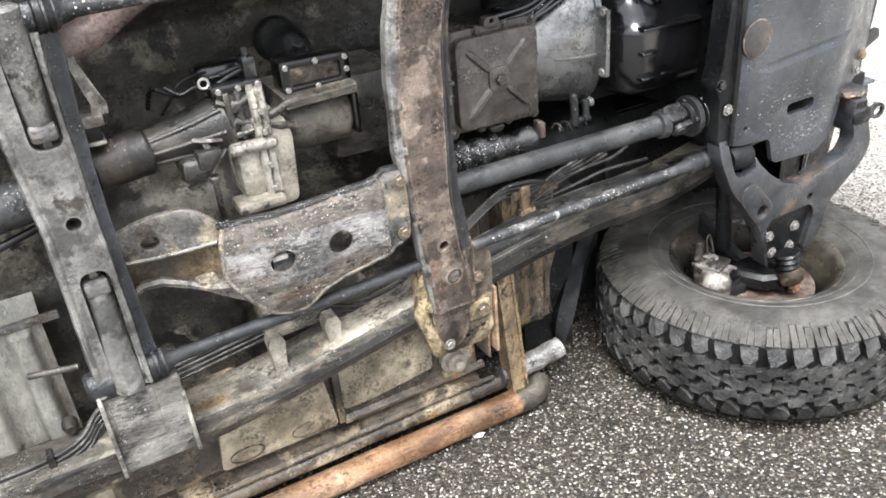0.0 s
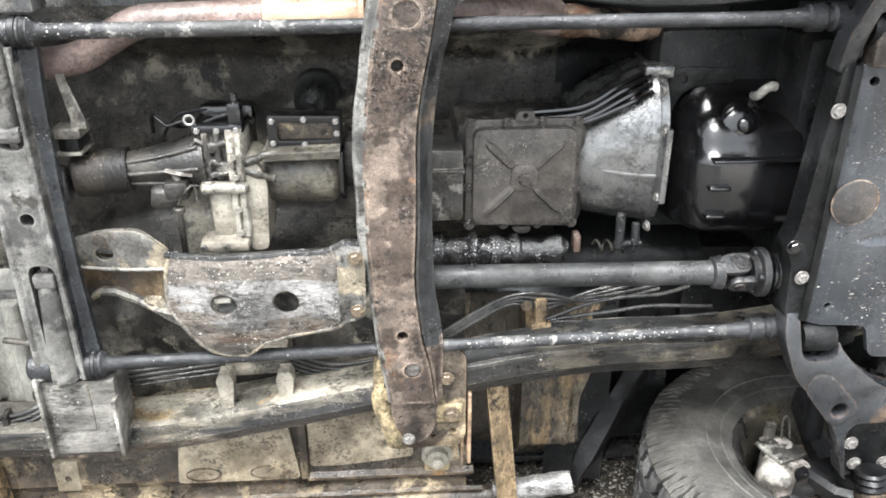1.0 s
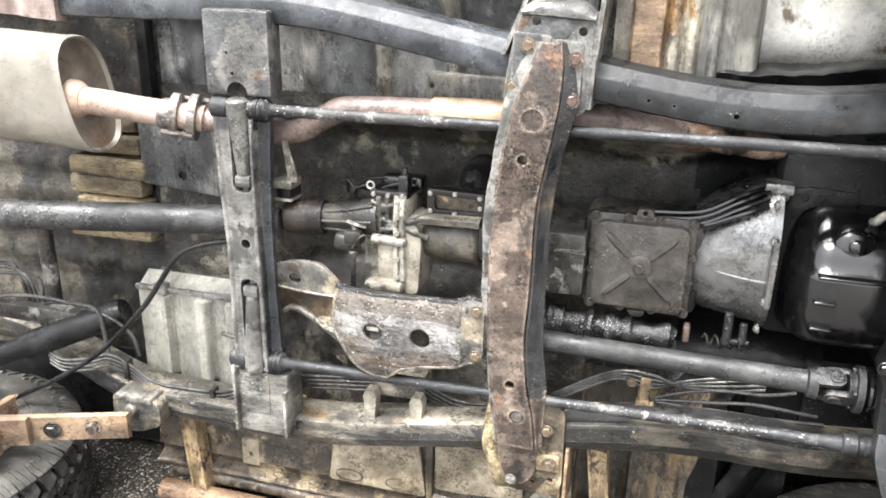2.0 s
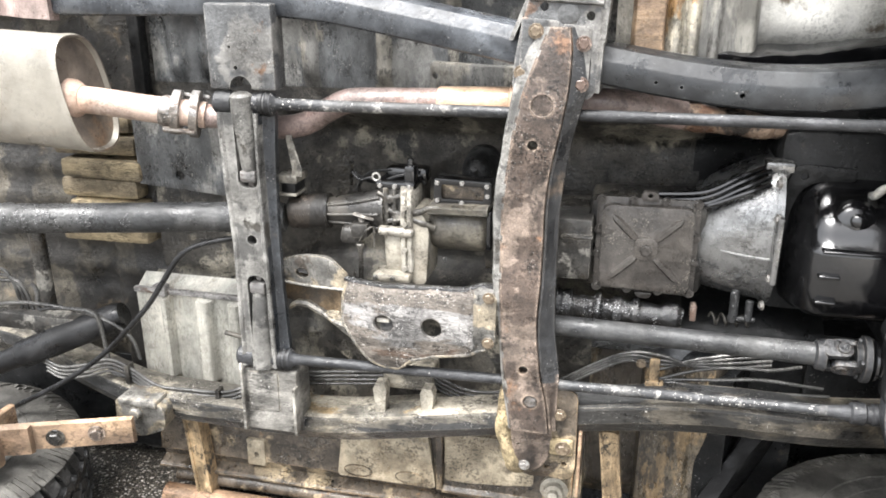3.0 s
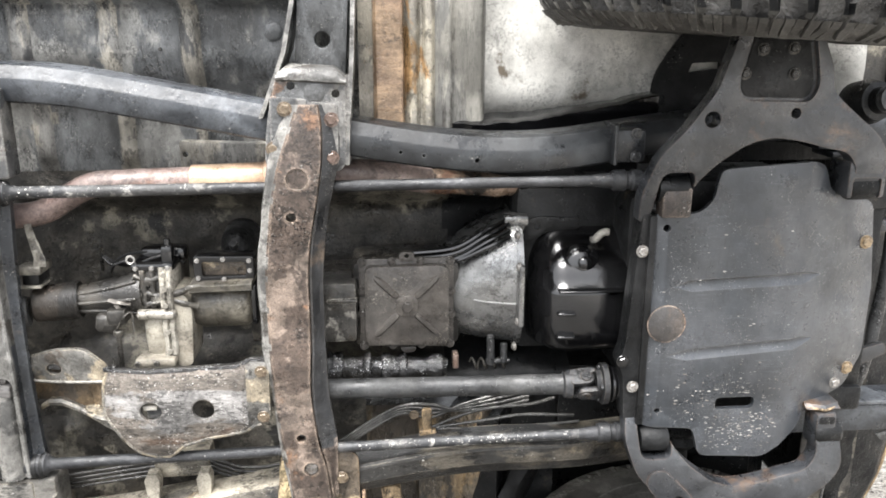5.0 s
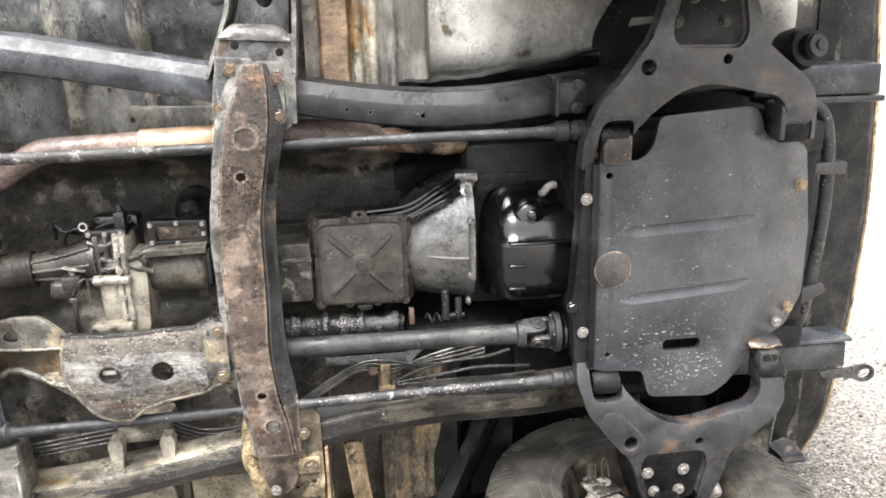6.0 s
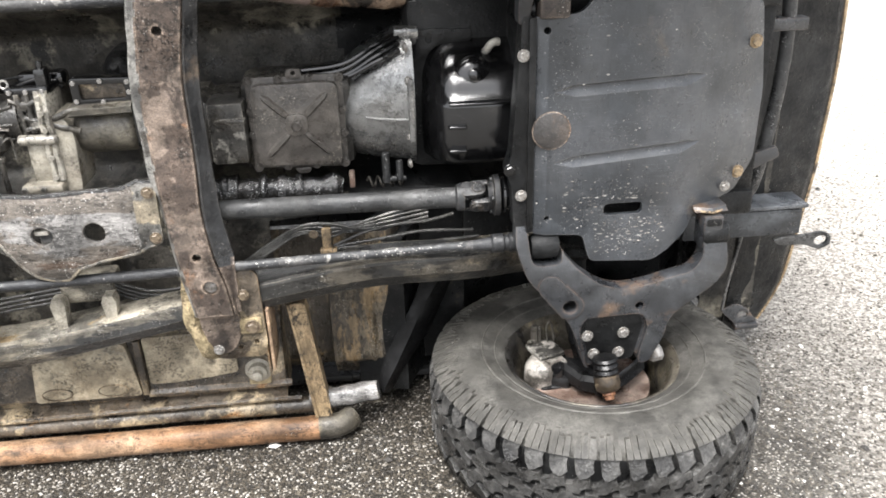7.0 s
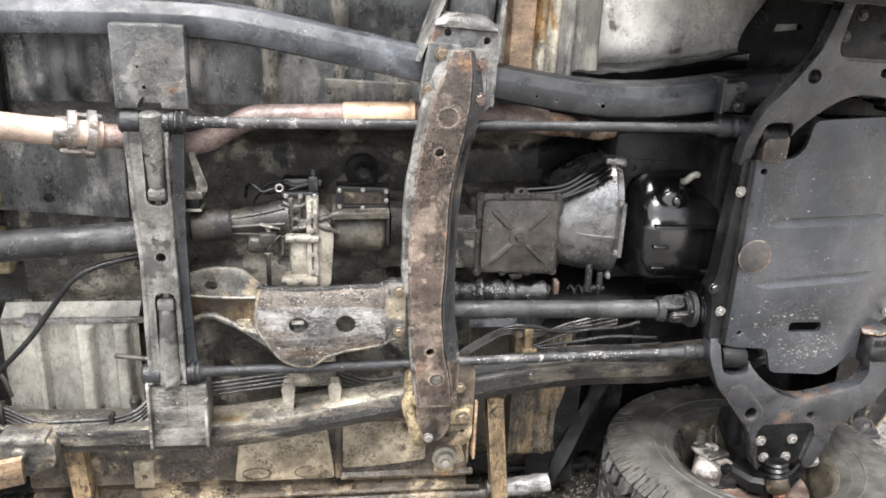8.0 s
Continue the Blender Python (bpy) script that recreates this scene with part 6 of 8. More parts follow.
    for x, z, r in ((-0.311, 0.898, 0.010), (-0.330, 0.872, 0.009), (-0.296, 0.862, 0.011)):
        bm = bmesh.new()
        lathe(bm, (x, 0.075, z), (x, 0.052, z), [(0, r * 1.2), (0.5, r * 1.1), (0.8, r), (1, r * 0.6)], 14)
        part("casting_boss", bm, M_CAST, tc)
    bm = bmesh.new()
    box(bm, (-0.343, 0.055, 0.922), (-0.258, 0.20, 0.938), 0.005)
    part("top_cover", bm, M_OIL, tc)
    for x in (-0.332, -0.300, -0.268):
        bolt(tc, x, 0.054, 0.930, 0.0055, M_STEELBOLT, False)
    bm = bmesh.new()
    slab(bm, rounded([(-0.264, 0.712), (-0.233, 0.714), (-0.228, 0.797), (-0.226, 0.835), (-0.236, 0.866), (-0.250, 0.880), (-0.264, 0.880)], 0.012, 4), 0.052, 0.10, (), 0.007)
    part("front_drive_cover", bm, M_PALECAST, tc, "pale casting with a curved web")
    for pts in (((-0.262, 0.050, 0.872), (-0.245, 0.047, 0.878), (-0.222, 0.047, 0.886), (-0.19, 0.050, 0.887)), ((-0.262, 0.050, 0.858), (-0.240, 0.049, 0.852), (-0.215, 0.055, 0.842))):
        part("web_rib", roughen(pipe(bmesh.new(), [(x, y + 0.007, z) for x, y, z in pts], 0.0075, 10), 0.002, 60), M_CASTTAN, tc)
    bm = bmesh.new()
    lathe(bm, (-0.236, 0.112, 0.834), (-0.106, 0.112, 0.832), [(0, 0.030), (0.06, 0.046), (0.2, 0.053), (0.9, 0.052), (0.96, 0.047), (1, 0.040)], 36)
    roughen(bm, 0.003, 25)
    part("gear_housing", bm, M_CASTTAN, tc, "tan-stained barrel-shaped gear housing", 50)
    bm = bmesh.new()
    loft(bm, [[(x, 0.052, z - 0.010), (x, 0.047, z - 0.006), (x, 0.047, z + 0.006), (x, 0.054, z + 0.010), (x, 0.2, z + 0.010), (x, 0.2, z - 0.010)] for x, z in ((-0.228, 0.883), (-0.20, 0.884), (-0.15, 0.885), (-0.101, 0.886))])
    part("housing_flange", bm, M_CASTTAN, tc, "worn pale-edged flange")
    bm = bmesh.new()
    box(bm, (-0.106, 0.064, 0.798), (-0.094, 0.20, 0.884), 0.004)
    part("end_ring", bm, M_OIL, tc)
    # recessed shift cover
    bm = bmesh.new()
    slab(bm, rounded([(-0.221, 0.893), (-0.221, 0.946), (-0.098, 0.943), (-0.098, 0.893)], 0.006), 0.076, 0.05, [rounded([(-0.205, 0.902), (-0.205, 0.934), (-0.114, 0.932), (-0.114, 0.902)], 0.006)], 0.003)
    cov = part("shift_cover", bm, M_OIL, tc, "oily black cover with bolts along its rim")
    part("cover_plate", box(bmesh.new(), (-0.21, 0.090, 0.90), (-0.11, 0.12, 0.938), 0.002), M_GRIME, cov, "brown stained plate in the recess")
    for x, z in ((-0.213, 0.938), (-0.16, 0.940), (-0.107, 0.936), (-0.213, 0.90), (-0.16, 0.897), (-0.106, 0.915)):
        bolt(cov, x, 0.074, z, 0.0055, M_STEELBOLT, False)
    bm = bmesh.new()
    lathe(bm, (-0.153, 0.30, 0.93), (-0.153, 0.17, 0.93), [(0, 0.044), (0.5, 0.040), (0.8, 0.033), (0.95, 0.024), (1, 0.018)], 24)
    rod(bm, (-0.153, 0.172, 0.935), (-0.153, 0.165, 0.950), 0.010, 12)
    part("shift_tower", bm, M_DARK, tc, "black domed shift tower")
    bm = bmesh.new()
    box(bm, (-0.283, 0.065, 0.915), (-0.260, 0.10, 0.972), 0.006)
    box(bm, (-0.345, 0.13, 0.915), (-0.25, 0.18, 0.950), 0.01)
    rod(bm, (-0.272, 0.08, 0.97), (-0.272, 0.082, 0.985), 0.007, 10)
    part("actuator", bm, M_OIL, tc, "black actuator")
    bm = bmesh.new()
    lathe(bm, (-0.545, 0.070, 0.853), (-0.330, 0.092, 0.866), [(0.30, 0.026), (0.40, 0.029), (0.6, 0.034), (0.8, 0.042), (0.95, 0.050), (1, 0.05)], 28)
    part("output_housing", bm, M_CASTDARK, tc, "dark rear output housing with a drum")
    bm = bmesh.new()
    lathe(bm, (-0.545, 0.070, 0.853), (-0.455, 0.079, 0.858), [(0, 0.032), (0.05, 0.0375), (0.12, 0.0385), (0.90, 0.0385), (0.94, 0.040), (1, 0.038)], 28)
    part("brake_drum", bm, M_DRUM, tc, "black drum flecked with pale grit")
    for k in (-1, 0, 1):
        bm = bmesh.new()
        pipe(bm, [(-0.455, 0.050 + 0.008 * abs(k), 0.858 + 0.018 * k), (-0.395, 0.046 + 0.010 * abs(k), 0.863 + 0.024 * k), (-0.335, 0.042 + 0.012 * abs(k), 0.868 + 0.034 * k)], 0.004, 8)
        part("casting_rib", bm, M_CASTDARK, tc)
    bm = bmesh.new()
    box(bm, (-0.418, 0.030, 0.800), (-0.372, 0.09, 0.838), 0.010)
    box(bm, (-0.392, 0.022, 0.818), (-0.352, 0.08, 0.852), 0.008)
    roughen(bm, 0.004, 50)
    part("speedometer_drive", bm, M_CASTDARK, tc, "small dark gear drive")
    bm = bmesh.new()
    loft(bm, [[(x, y, z - h), (x, y - 0.004, z), (x, y, z + h), (x, y + 0.012, z + h), (x, y + 0.012, z - h)] for x, y, z, h in ((-0.390, 0.042, 0.866, 0.002), (-0.376, 0.036, 0.864, 0.004), (-0.362, 0.036, 0.861, 0.003), (-0.345, 0.040, 0.857, 0.003))])
    loft(bm, [[(x - w, y, z), (x, y - 0.004, z), (x + w, y, z), (x + w, y + 0.010, z), (x - w, y + 0.010, z)] for x, y, z, w in ((-0.374, 0.038, 0.862, 0.005), (-0.368, 0.036, 0.845, 0.005), (-0.364, 0.038, 0.822, 0.003))])
    part("bright_clamp", bm, M_CALIPER, tc, "bright scraped metal clamp")
    bm = bmesh.new()
    rod(bm, (-0.372, 0.030, 0.795), (-0.372, 0.030, 0.806), 0.010, 12)
    rod(bm, (-0.372, 0.030, 0.72), (-0.372, 0.030, 0.80), 0.0055, 10)
    pipe(bm, [(-0.372, 0.026, 0.812), (-0.355, 0.020, 0.838), (-0.342, 0.03, 0.842), (-0.340, 0.028, 0.80)], 0.0022, 6)
    part("speedometer_cable", bm, M_CASTDARK, tc, "thin cable with a collar")
    bm = bmesh.new()
    pipe(bm, [(-0.43, 0.15, 0.90), (-0.42, 0.13, 0.935), (-0.395, 0.12, 0.925), (-0.373, 0.14, 0.913), (-0.33, 0.13, 0.93), (-0.27, 0.12, 0.945)], 0.004, 8)
    pipe(bm, [(-0.41, 0.15, 0.885), (-0.40, 0.12, 0.91), (-0.37, 0.12, 0.94), (-0.30, 0.14, 0.94), (-0.25, 0.12, 0.92)], 0.003, 8)
    pipe(bm, [(-0.405, 0.09, 0.945), (-0.385, 0.08, 0.932), (-0.36, 0.08, 0.938), (-0.343, 0.08, 0.93), (-0.30, 0.08, 0.945), (-0.272, 0.085, 0.95)], 0.003, 8)
    part("wiring", bm, M_HOSE, tc, "black wiring over the casing")
    bm = bmesh.new()
    pipe(bm, [(-0.347 + 0.008 * math.cos(t), 0.075, 0.942 + 0.008 * math.sin(t)) for t in [2 * math.pi * k / 16 for k in range(17)]], 0.0022, 6, 1)
    part("ring_terminal", bm, M_STEELBOLT, tc, "bright ring terminal")
    # hanging bracket by the exhaust
    bm = bmesh.new()
    box(bm, (-0.553, 0.025, 0.929), (-0.508, 0.09, 0.946), 0.002)
    box(bm, (-0.553, 0.030, 0.899), (-0.512, 0.09, 0.905), 0.002)
    loft(bm, [[(x - w, y, z), (x - w, y - 0.003, z), (x + w, y - 0.003, z), (x + w, y, z)] for x, y, z, w in ((-0.530, 0.05, 1.050, 0.006), (-0.526, 0.045, 1.02, 0.007), (-0.516, 0.040, 0.985, 0.009), (-0.508, 0.035, 0.960, 0.011), (-0.510, 0.035, 0.944, 0.012))])
    hang = part("exhaust_hanger", bm, M_CASTPALE, truck, "pale bent exhaust hanger")
    part("rubber_block", box(bmesh.new(), (-0.548, 0.033, 0.905), (-0.515, 0.09, 0.929), 0.004), M_HOSE, hang, "black rubber block")
    part("hanger_rod", pipe(bmesh.new(), [(-0.530, 0.05, 1.035), (-0.505, 0.05, 1.05), (-0.475, 0.055, 1.066), (-0.455, 0.06, 1.085)], 0.0045, 8), M_SLEEVE, hang, "rusty hanger rod")


def build_oil_pan():
    bm = bmesh.new()
    s = []
    for z, y, x0, x1 in ((0.698, 0.120, 0.560, 0.715), (0.704, 0.095, 0.552, 0.72), (0.718, 0.082, 0.548, 0.72), (0.76, 0.078, 0.547, 0.72), (0.838, 0.078, 0.547, 0.72), (0.846, 0.080, 0.548, 0.72), (0.853, 0.088, 0.550, 0.72), (0.875, 0.098, 0.550, 0.72), (0.90, 0.112, 0.550, 0.72),
                         (0.925, 0.134, 0.552, 0.72), (0.95, 0.168, 0.556, 0.72), (0.972, 0.22, 0.562, 0.72)):
        s.append([(x0 - 0.045, 0.34, z), (x0 - 0.045, y + 0.10, z), (x0 - 0.030, y + 0.050, z), (x0 - 0.008, y + 0.014, z), (x0 + 0.008, y + 0.003, z), (x0 + 0.025, y, z), (x1, y, z), (x1, 0.34, z)])
    loft(bm, s)
    for z in (0.744, 0.798):
        box(bm, (0.550, 0.066, z - 0.004), (0.590, 0.09, z + 0.004), 0.003)
    box(bm, (0.552, 0.068, 0.845), (0.712, 0.095, 0.852), 0.003)
    p = part("engine_oil_pan", bm, M_OIL, truck, "glossy black engine oil pan", 50)
    bm = bmesh.new()
    lathe(bm, (0.613, 0.135, 0.896), (0.613, 0.096, 0.908), [(0, 0.044), (0.35, 0.041), (0.55, 0.032), (0.62, 0.022), (0.66, 0.014), (0.92, 0.013), (1, 0.008)], 24)
    part("drain_plug", bm, M_OIL, p, "oily drain plug on a raised boss")
    bm = bmesh.new()
    pipe(bm, [(0.643, 0.17, 0.938), (0.646, 0.145, 0.948), (0.652, 0.136, 0.960), (0.662, 0.135, 0.966), (0.671, 0.137, 0.965)], 0.0085, 10)
    part("level_sensor", bm, M_WHITE, p, "small pale elbow fitting")
    bm = bmesh.new()
    slab(bm, rounded([(0.485, 0.915), (0.50, 0.985), (0.53, 0.99), (0.62, 0.985), (0.62, 0.96), (0.545, 0.955)], 0.01), 0.19, 0.01, [ring2(0.522, 0.967, 0.008, n=12)], 0.002)
    part("stiffener_plate", bm, M_DARK, truck, "dark stiffener plate between gearbox and engine")
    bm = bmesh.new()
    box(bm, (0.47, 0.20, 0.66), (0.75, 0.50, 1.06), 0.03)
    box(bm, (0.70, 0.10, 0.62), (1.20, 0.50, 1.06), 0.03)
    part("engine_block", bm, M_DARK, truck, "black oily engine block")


def yoke(bm, c, d, side, r, arm):
    """A forked joint end about c: two rounded ears that point along d, apart along side."""
    c, d, side = Vector(c), Vector(d).normalized(), Vector(side).normalized()
    up = d.cross(side)
    m = Matrix((d, side, up)).transposed().to_4x4()
    for s in (1, -1):
        one = bmesh.new()
        out = rounded([(-arm, -0.62 * r), (-arm, 0.62 * r), (-0.25 * arm, 0.55 * r), (0.2 * r, 0.55 * r), (0.55 * r, 0.3 * r), (0.55 * r, -0.3 * r), (0.2 * r, -0.55 * r), (-0.25 * arm, -0.55 * r)], 0.012, 4)
        slab(one, out, -0.006, 0.012, (), 0.003)
        lathe(one, (0, -0.009, 0), (0, 0.009, 0), [(0, 0.34 * r), (0.2, 0.40 * r), (0.8, 0.40 * r), (1, 0.34 * r)], 16)
        bmesh.ops.transform(one, matrix=Matrix.Translation(c + side * r * 0.78 * s) @ m, verts=one.verts[:])
        me = bpy.data.meshes.new("tmp")
        one.to_mesh(me)
        bm.from_mesh(me)
        one.free()
    lathe(bm, c - d * (arm + 0.016), c - d * (arm - 0.006), [(0, 0.62 * r), (0.3, 0.95 * r), (1, 1.02 * r)], 20)


def build_shafts():
    bm = bmesh.new()
    a, b = Vector((0.03, 0.045, 0.652)), Vector((0.602, 0.022, 0.655))
    lathe(bm, a, b, [(0, 0.0215), (0.06, 0.0215), (0.5, 0.0215), (0.925, 0.0225), (0.93, 0.0235), (0.938, 0.0235), (0.942, 0.018), (0.95, 0.012)], 28)
    sh = part("front_driveshaft", bm, M_SHAFT, truck, "dark grey front driveshaft tube")
    d = (b - a).normalized()
    bm = bmesh.new()
    one, two = Vector((0, -0.55, 0.83)), d.cross(Vector((0, -0.55, 0.83)))
    yoke(bm, b, d, one, 0.031, 0.034)
    part("tube_fork", bm, M_CHANNEL, sh, "black fork of the joint")
    bm = bmesh.new()
    for ax in (one.normalized(), two.normalized()):
        rod(bm, b - ax * 0.030, b + ax * 0.030, 0.0095, 14)
    part("joint_cross", bm, M_SHAFT, sh, "steel cross of the joint")
    bm = bmesh.new()
    yoke(bm, b, -d, two, 0.031, 0.030)
    lathe(bm, b + d * 0.036, b + d * 0.050, [(0, 0.040), (0.1, 0.045), (0.9, 0.045), (1, 0.041)], 24)
    part("flange_fork", bm, M_CHANNEL, sh, "black flange with its fork")
    bm = bmesh.new()
    lathe(bm, b + d * 0.052, b + d * 0.112, [(0, 0.030), (0.08, 0.040), (0.16, 0.040), (0.2, 0.031), (0.34, 0.037), (0.44, 0.031), (0.56, 0.038), (0.66, 0.032), (0.78, 0.039), (1, 0.036)], 24)
    part("ribbed_boot", bm, M_OIL, sh, "ribbed black rubber boot")
    for k in range(4):
        t = math.pi / 4 + math.pi / 2 * k
        q = b + d * 0.034 + one.normalized() * 0.034 * math.cos(t) + two.normalized() * 0.034 * math.sin(t)
        bolt(sh, q.x, q.y, q.z, 0.0065, M_SHAFT, False, way=(-1, 0, 0))
    bm = bmesh.new()
    a, b = Vector((-0.552, 0.055, 0.844)), Vector((-1.33, -0.094, 0.828))
    lathe(bm, a, b, [(0, 0.03), (0.03, 0.036), (0.05, 0.0335), (0.775, 0.0335), (0.78, 0.0365), (0.795, 0.0365), (0.80, 0.0345), (0.90, 0.0335), (0.95, 0.026), (1, 0.02)], 28)
    sh = part("rear_driveshaft", bm, M_SHAFT, truck, "wet dark rear driveshaft tube")
    d = (b - a).normalized()
    bm = bmesh.new()
    yoke(bm, b, d, (0, -0.6, 0.8), 0.036, 0.045)
    yoke(bm, b, -d, (0, 0.8, 0.6), 0.036, 0.045)
    rod(bm, b - Vector((0, 0.036, 0)), b + Vector((0, 0.036, 0)), 0.012, 12)
    rod(bm, b - Vector((0, 0, 0.036)), b + Vector((0, 0, 0.036)), 0.012, 12)
    part("universal_joint", bm, M_SPRING, sh, "rust-stained universal joint")
    bm = bmesh.new()
    lathe(bm, b + d * 0.045, b + d * 0.20, [(0, 0.046), (0.15, 0.046), (0.17, 0.052), (0.3, 0.052), (0.32, 0.042), (0.6, 0.05), (1, 0.07)], 24)
    part("pinion_flange", bm, M_GUARD, sh, "pale pinion flange")


def build_exhaust():
    bm = bmesh.new()
    lathe(bm, (-1.33, -0.04, 1.118), (-0.945, -0.04, 1.118), [(0, 0.94), (0.015, 1.0), (0.05, 1.0), (0.055, 0.985), (0.945, 0.985), (0.95, 1.0), (0.985, 1.0), (1, 0.985), (1.0, 0.955), (0.97, 0.93), (0.965, 0.6), (0.975, 0.35), (0.975, 0.0)], 40)
    c = Vector((-1.13, -0.04, 1.118))
    for v in bm.verts:
        r = math.hypot(v.co.y - c.y, v.co.z - c.z)
        if r > 0.01:
            ca, sa = (v.co.z - c.z) / r, (v.co.y - c.y) / r
            v.co.z, v.co.y = c.z + r * math.copysign(abs(ca) ** 0.75, ca), c.y + r * math.copysign(abs(sa) ** 0.75, sa)
    for v in bm.verts:
        v.co.y = c.y + 0.018 + (v.co.y - c.y) * 0.078
        v.co.z = c.z + (v.co.z - c.z) * 0.122 - 0.04 * (v.co.x - c.x)
        v.co.x -= 0.20 * (v.co.z - c.z)
    roughen(bm, 0.003, 9)
    muf = part("muffler", bm, M_MUFF, truck, "pale oval exhaust muffler with a burnt end", 45)
    muf.data.materials.append(M_CAP)
    for q in muf.data.polygons:
        if q.normal.x > 0.55 and q.center.x > -1.02:
            q.material_index = 1
    bm = bmesh.new()
    pipe(bm, [(-1.60, 0.0, 1.13), (-1.45, -0.02, 1.10), (-1.30, -0.04, 1.11)], 0.026, 20)
    part("tail_pipe", bm, M_EXH, muf, "rusty tail pipe")
    bm = bmesh.new()
    pipe(bm, [(-0.97, -0.055, 1.105), (-0.90, -0.045, 1.100), (-0.80, -0.012, 1.082), (-0.70, 0.02, 1.068)], 0.028, 20)
    lathe(bm, (-0.965, -0.055, 1.105), (-0.935, -0.052, 1.104), [(0, 0.042), (0.5, 0.040), (1, 0.029)], 20)
    part("exhaust_pipe", bm, M_EXH2, truck, "pale rusty exhaust pipe from the muffler")
    bm = bmesh.new()
    n = Vector((0.93, 0.33, -0.13)).normalized()
    for x, y, z, r in ((-0.757, 0.004, 1.075, 0.047), (-0.722, 0.018, 1.070, 0.050)):
        q = Vector((x, y, z))
        lathe(bm, q - n * 0.009, q + n * 0.009, [(0, 0.032), (0.05, r), (0.95, r), (1, 0.032)], 16)
    q = Vector((-0.79, -0.008, 1.079))
    lathe(bm, q, q + n * 0.03, [(0, 0.029), (0.3, 0.034), (1, 0.034)], 20)
    for dy, dz in ((-0.038, -0.030), (0.036, 0.030)):
        rod(bm, (-0.770, 0.0 + dy, 1.077 + dz), (-0.708, 0.022 + dy, 1.068 + dz), 0.006, 8)
    part("pipe_flange", bm, M_GUARD, truck, "pale bolted exhaust flange")
    bm = bmesh.new()
    pipe(bm, [(-0.725, 0.018, 1.068), (-0.66, 0.042, 1.06), (-0.57, 0.06, 1.042), (-0.50, 0.065, 1.050), (-0.44, 0.062, 1.084), (-0.395, 0.060, 1.104), (-0.33, 0.060, 1.108), (-0.27, 0.06, 1.110), (-0.20, 0.06, 1.112)], 0.025, 20)
    part("exhaust_pipe", bm, M_EXH, truck, "pinkish rusty exhaust pipe")
    bm = bmesh.new()
    lathe(bm, (-0.205, 0.060, 1.112), (-0.045, 0.055, 1.117), [(0, 0.026), (0.01, 0.0285), (0.9, 0.0285), (0.92, 0.034), (0.97, 0.034), (1, 0.026)], 24)
    part("exhaust_sleeve", bm, M_SLEEVE, truck, "bright orange-rusted exhaust sleeve")
    bm = bmesh.new()
    pipe(bm, [(-0.05, 0.057, 1.117), (0.06, 0.07, 1.119), (0.15, 0.10, 1.112), (0.22, 0.128, 1.099), (0.27, 0.150, 1.087)], 0.03, 20, radii=lambda u: 0.027 + 0.003 * u)
    part("catalyst_pipe", bm, M_EXH, truck, "rusty exhaust pipe running to the engine")
    bm = bmesh.new()
    sec = []
    for k in range(16):
        u = k / 15
        x, y, z, h = 0.255 + 0.27 * u, 0.118 + 0.12 * u, 1.086 - 0.046 * u, 0.020 + 0.011 * math.sin(math.pi * min(1.0, u * 1.15)) ** 0.7 - 0.004 * u
        sec.append([(x, y + 0.035 - 0.030 * math.cos(a), z + h * math.sin(a)) for a in [2 * math.pi * q / 16 for q in range(16)]])
    loft(bm, sec)
    roughen(bm, 0.007, 22)
    part("heat_shield", bm, M_SHIELD, truck, "dented rust-brown heat shield with pale streaks", 60)


def sheet(bm, xs, zs, f, thick=0.004):
    """A pressed panel: y by x and z on a grid."""
    rows = [[[bm.verts.new((x, f(x, z) + d, z)) for z in zs] for x in xs] for d in (0, thick)]
    for s, g in enumerate(rows):
        for i in range(len(xs) - 1):
            for j in range(len(zs) - 1):
                q = (g[i][j], g[i][j + 1], g[i + 1][j + 1], g[i + 1][j])
                bm.faces.new(q if s == 0 else q[::-1])
    bmesh.ops.recalc_face_normals(bm, faces=bm.faces[:])
    return bm


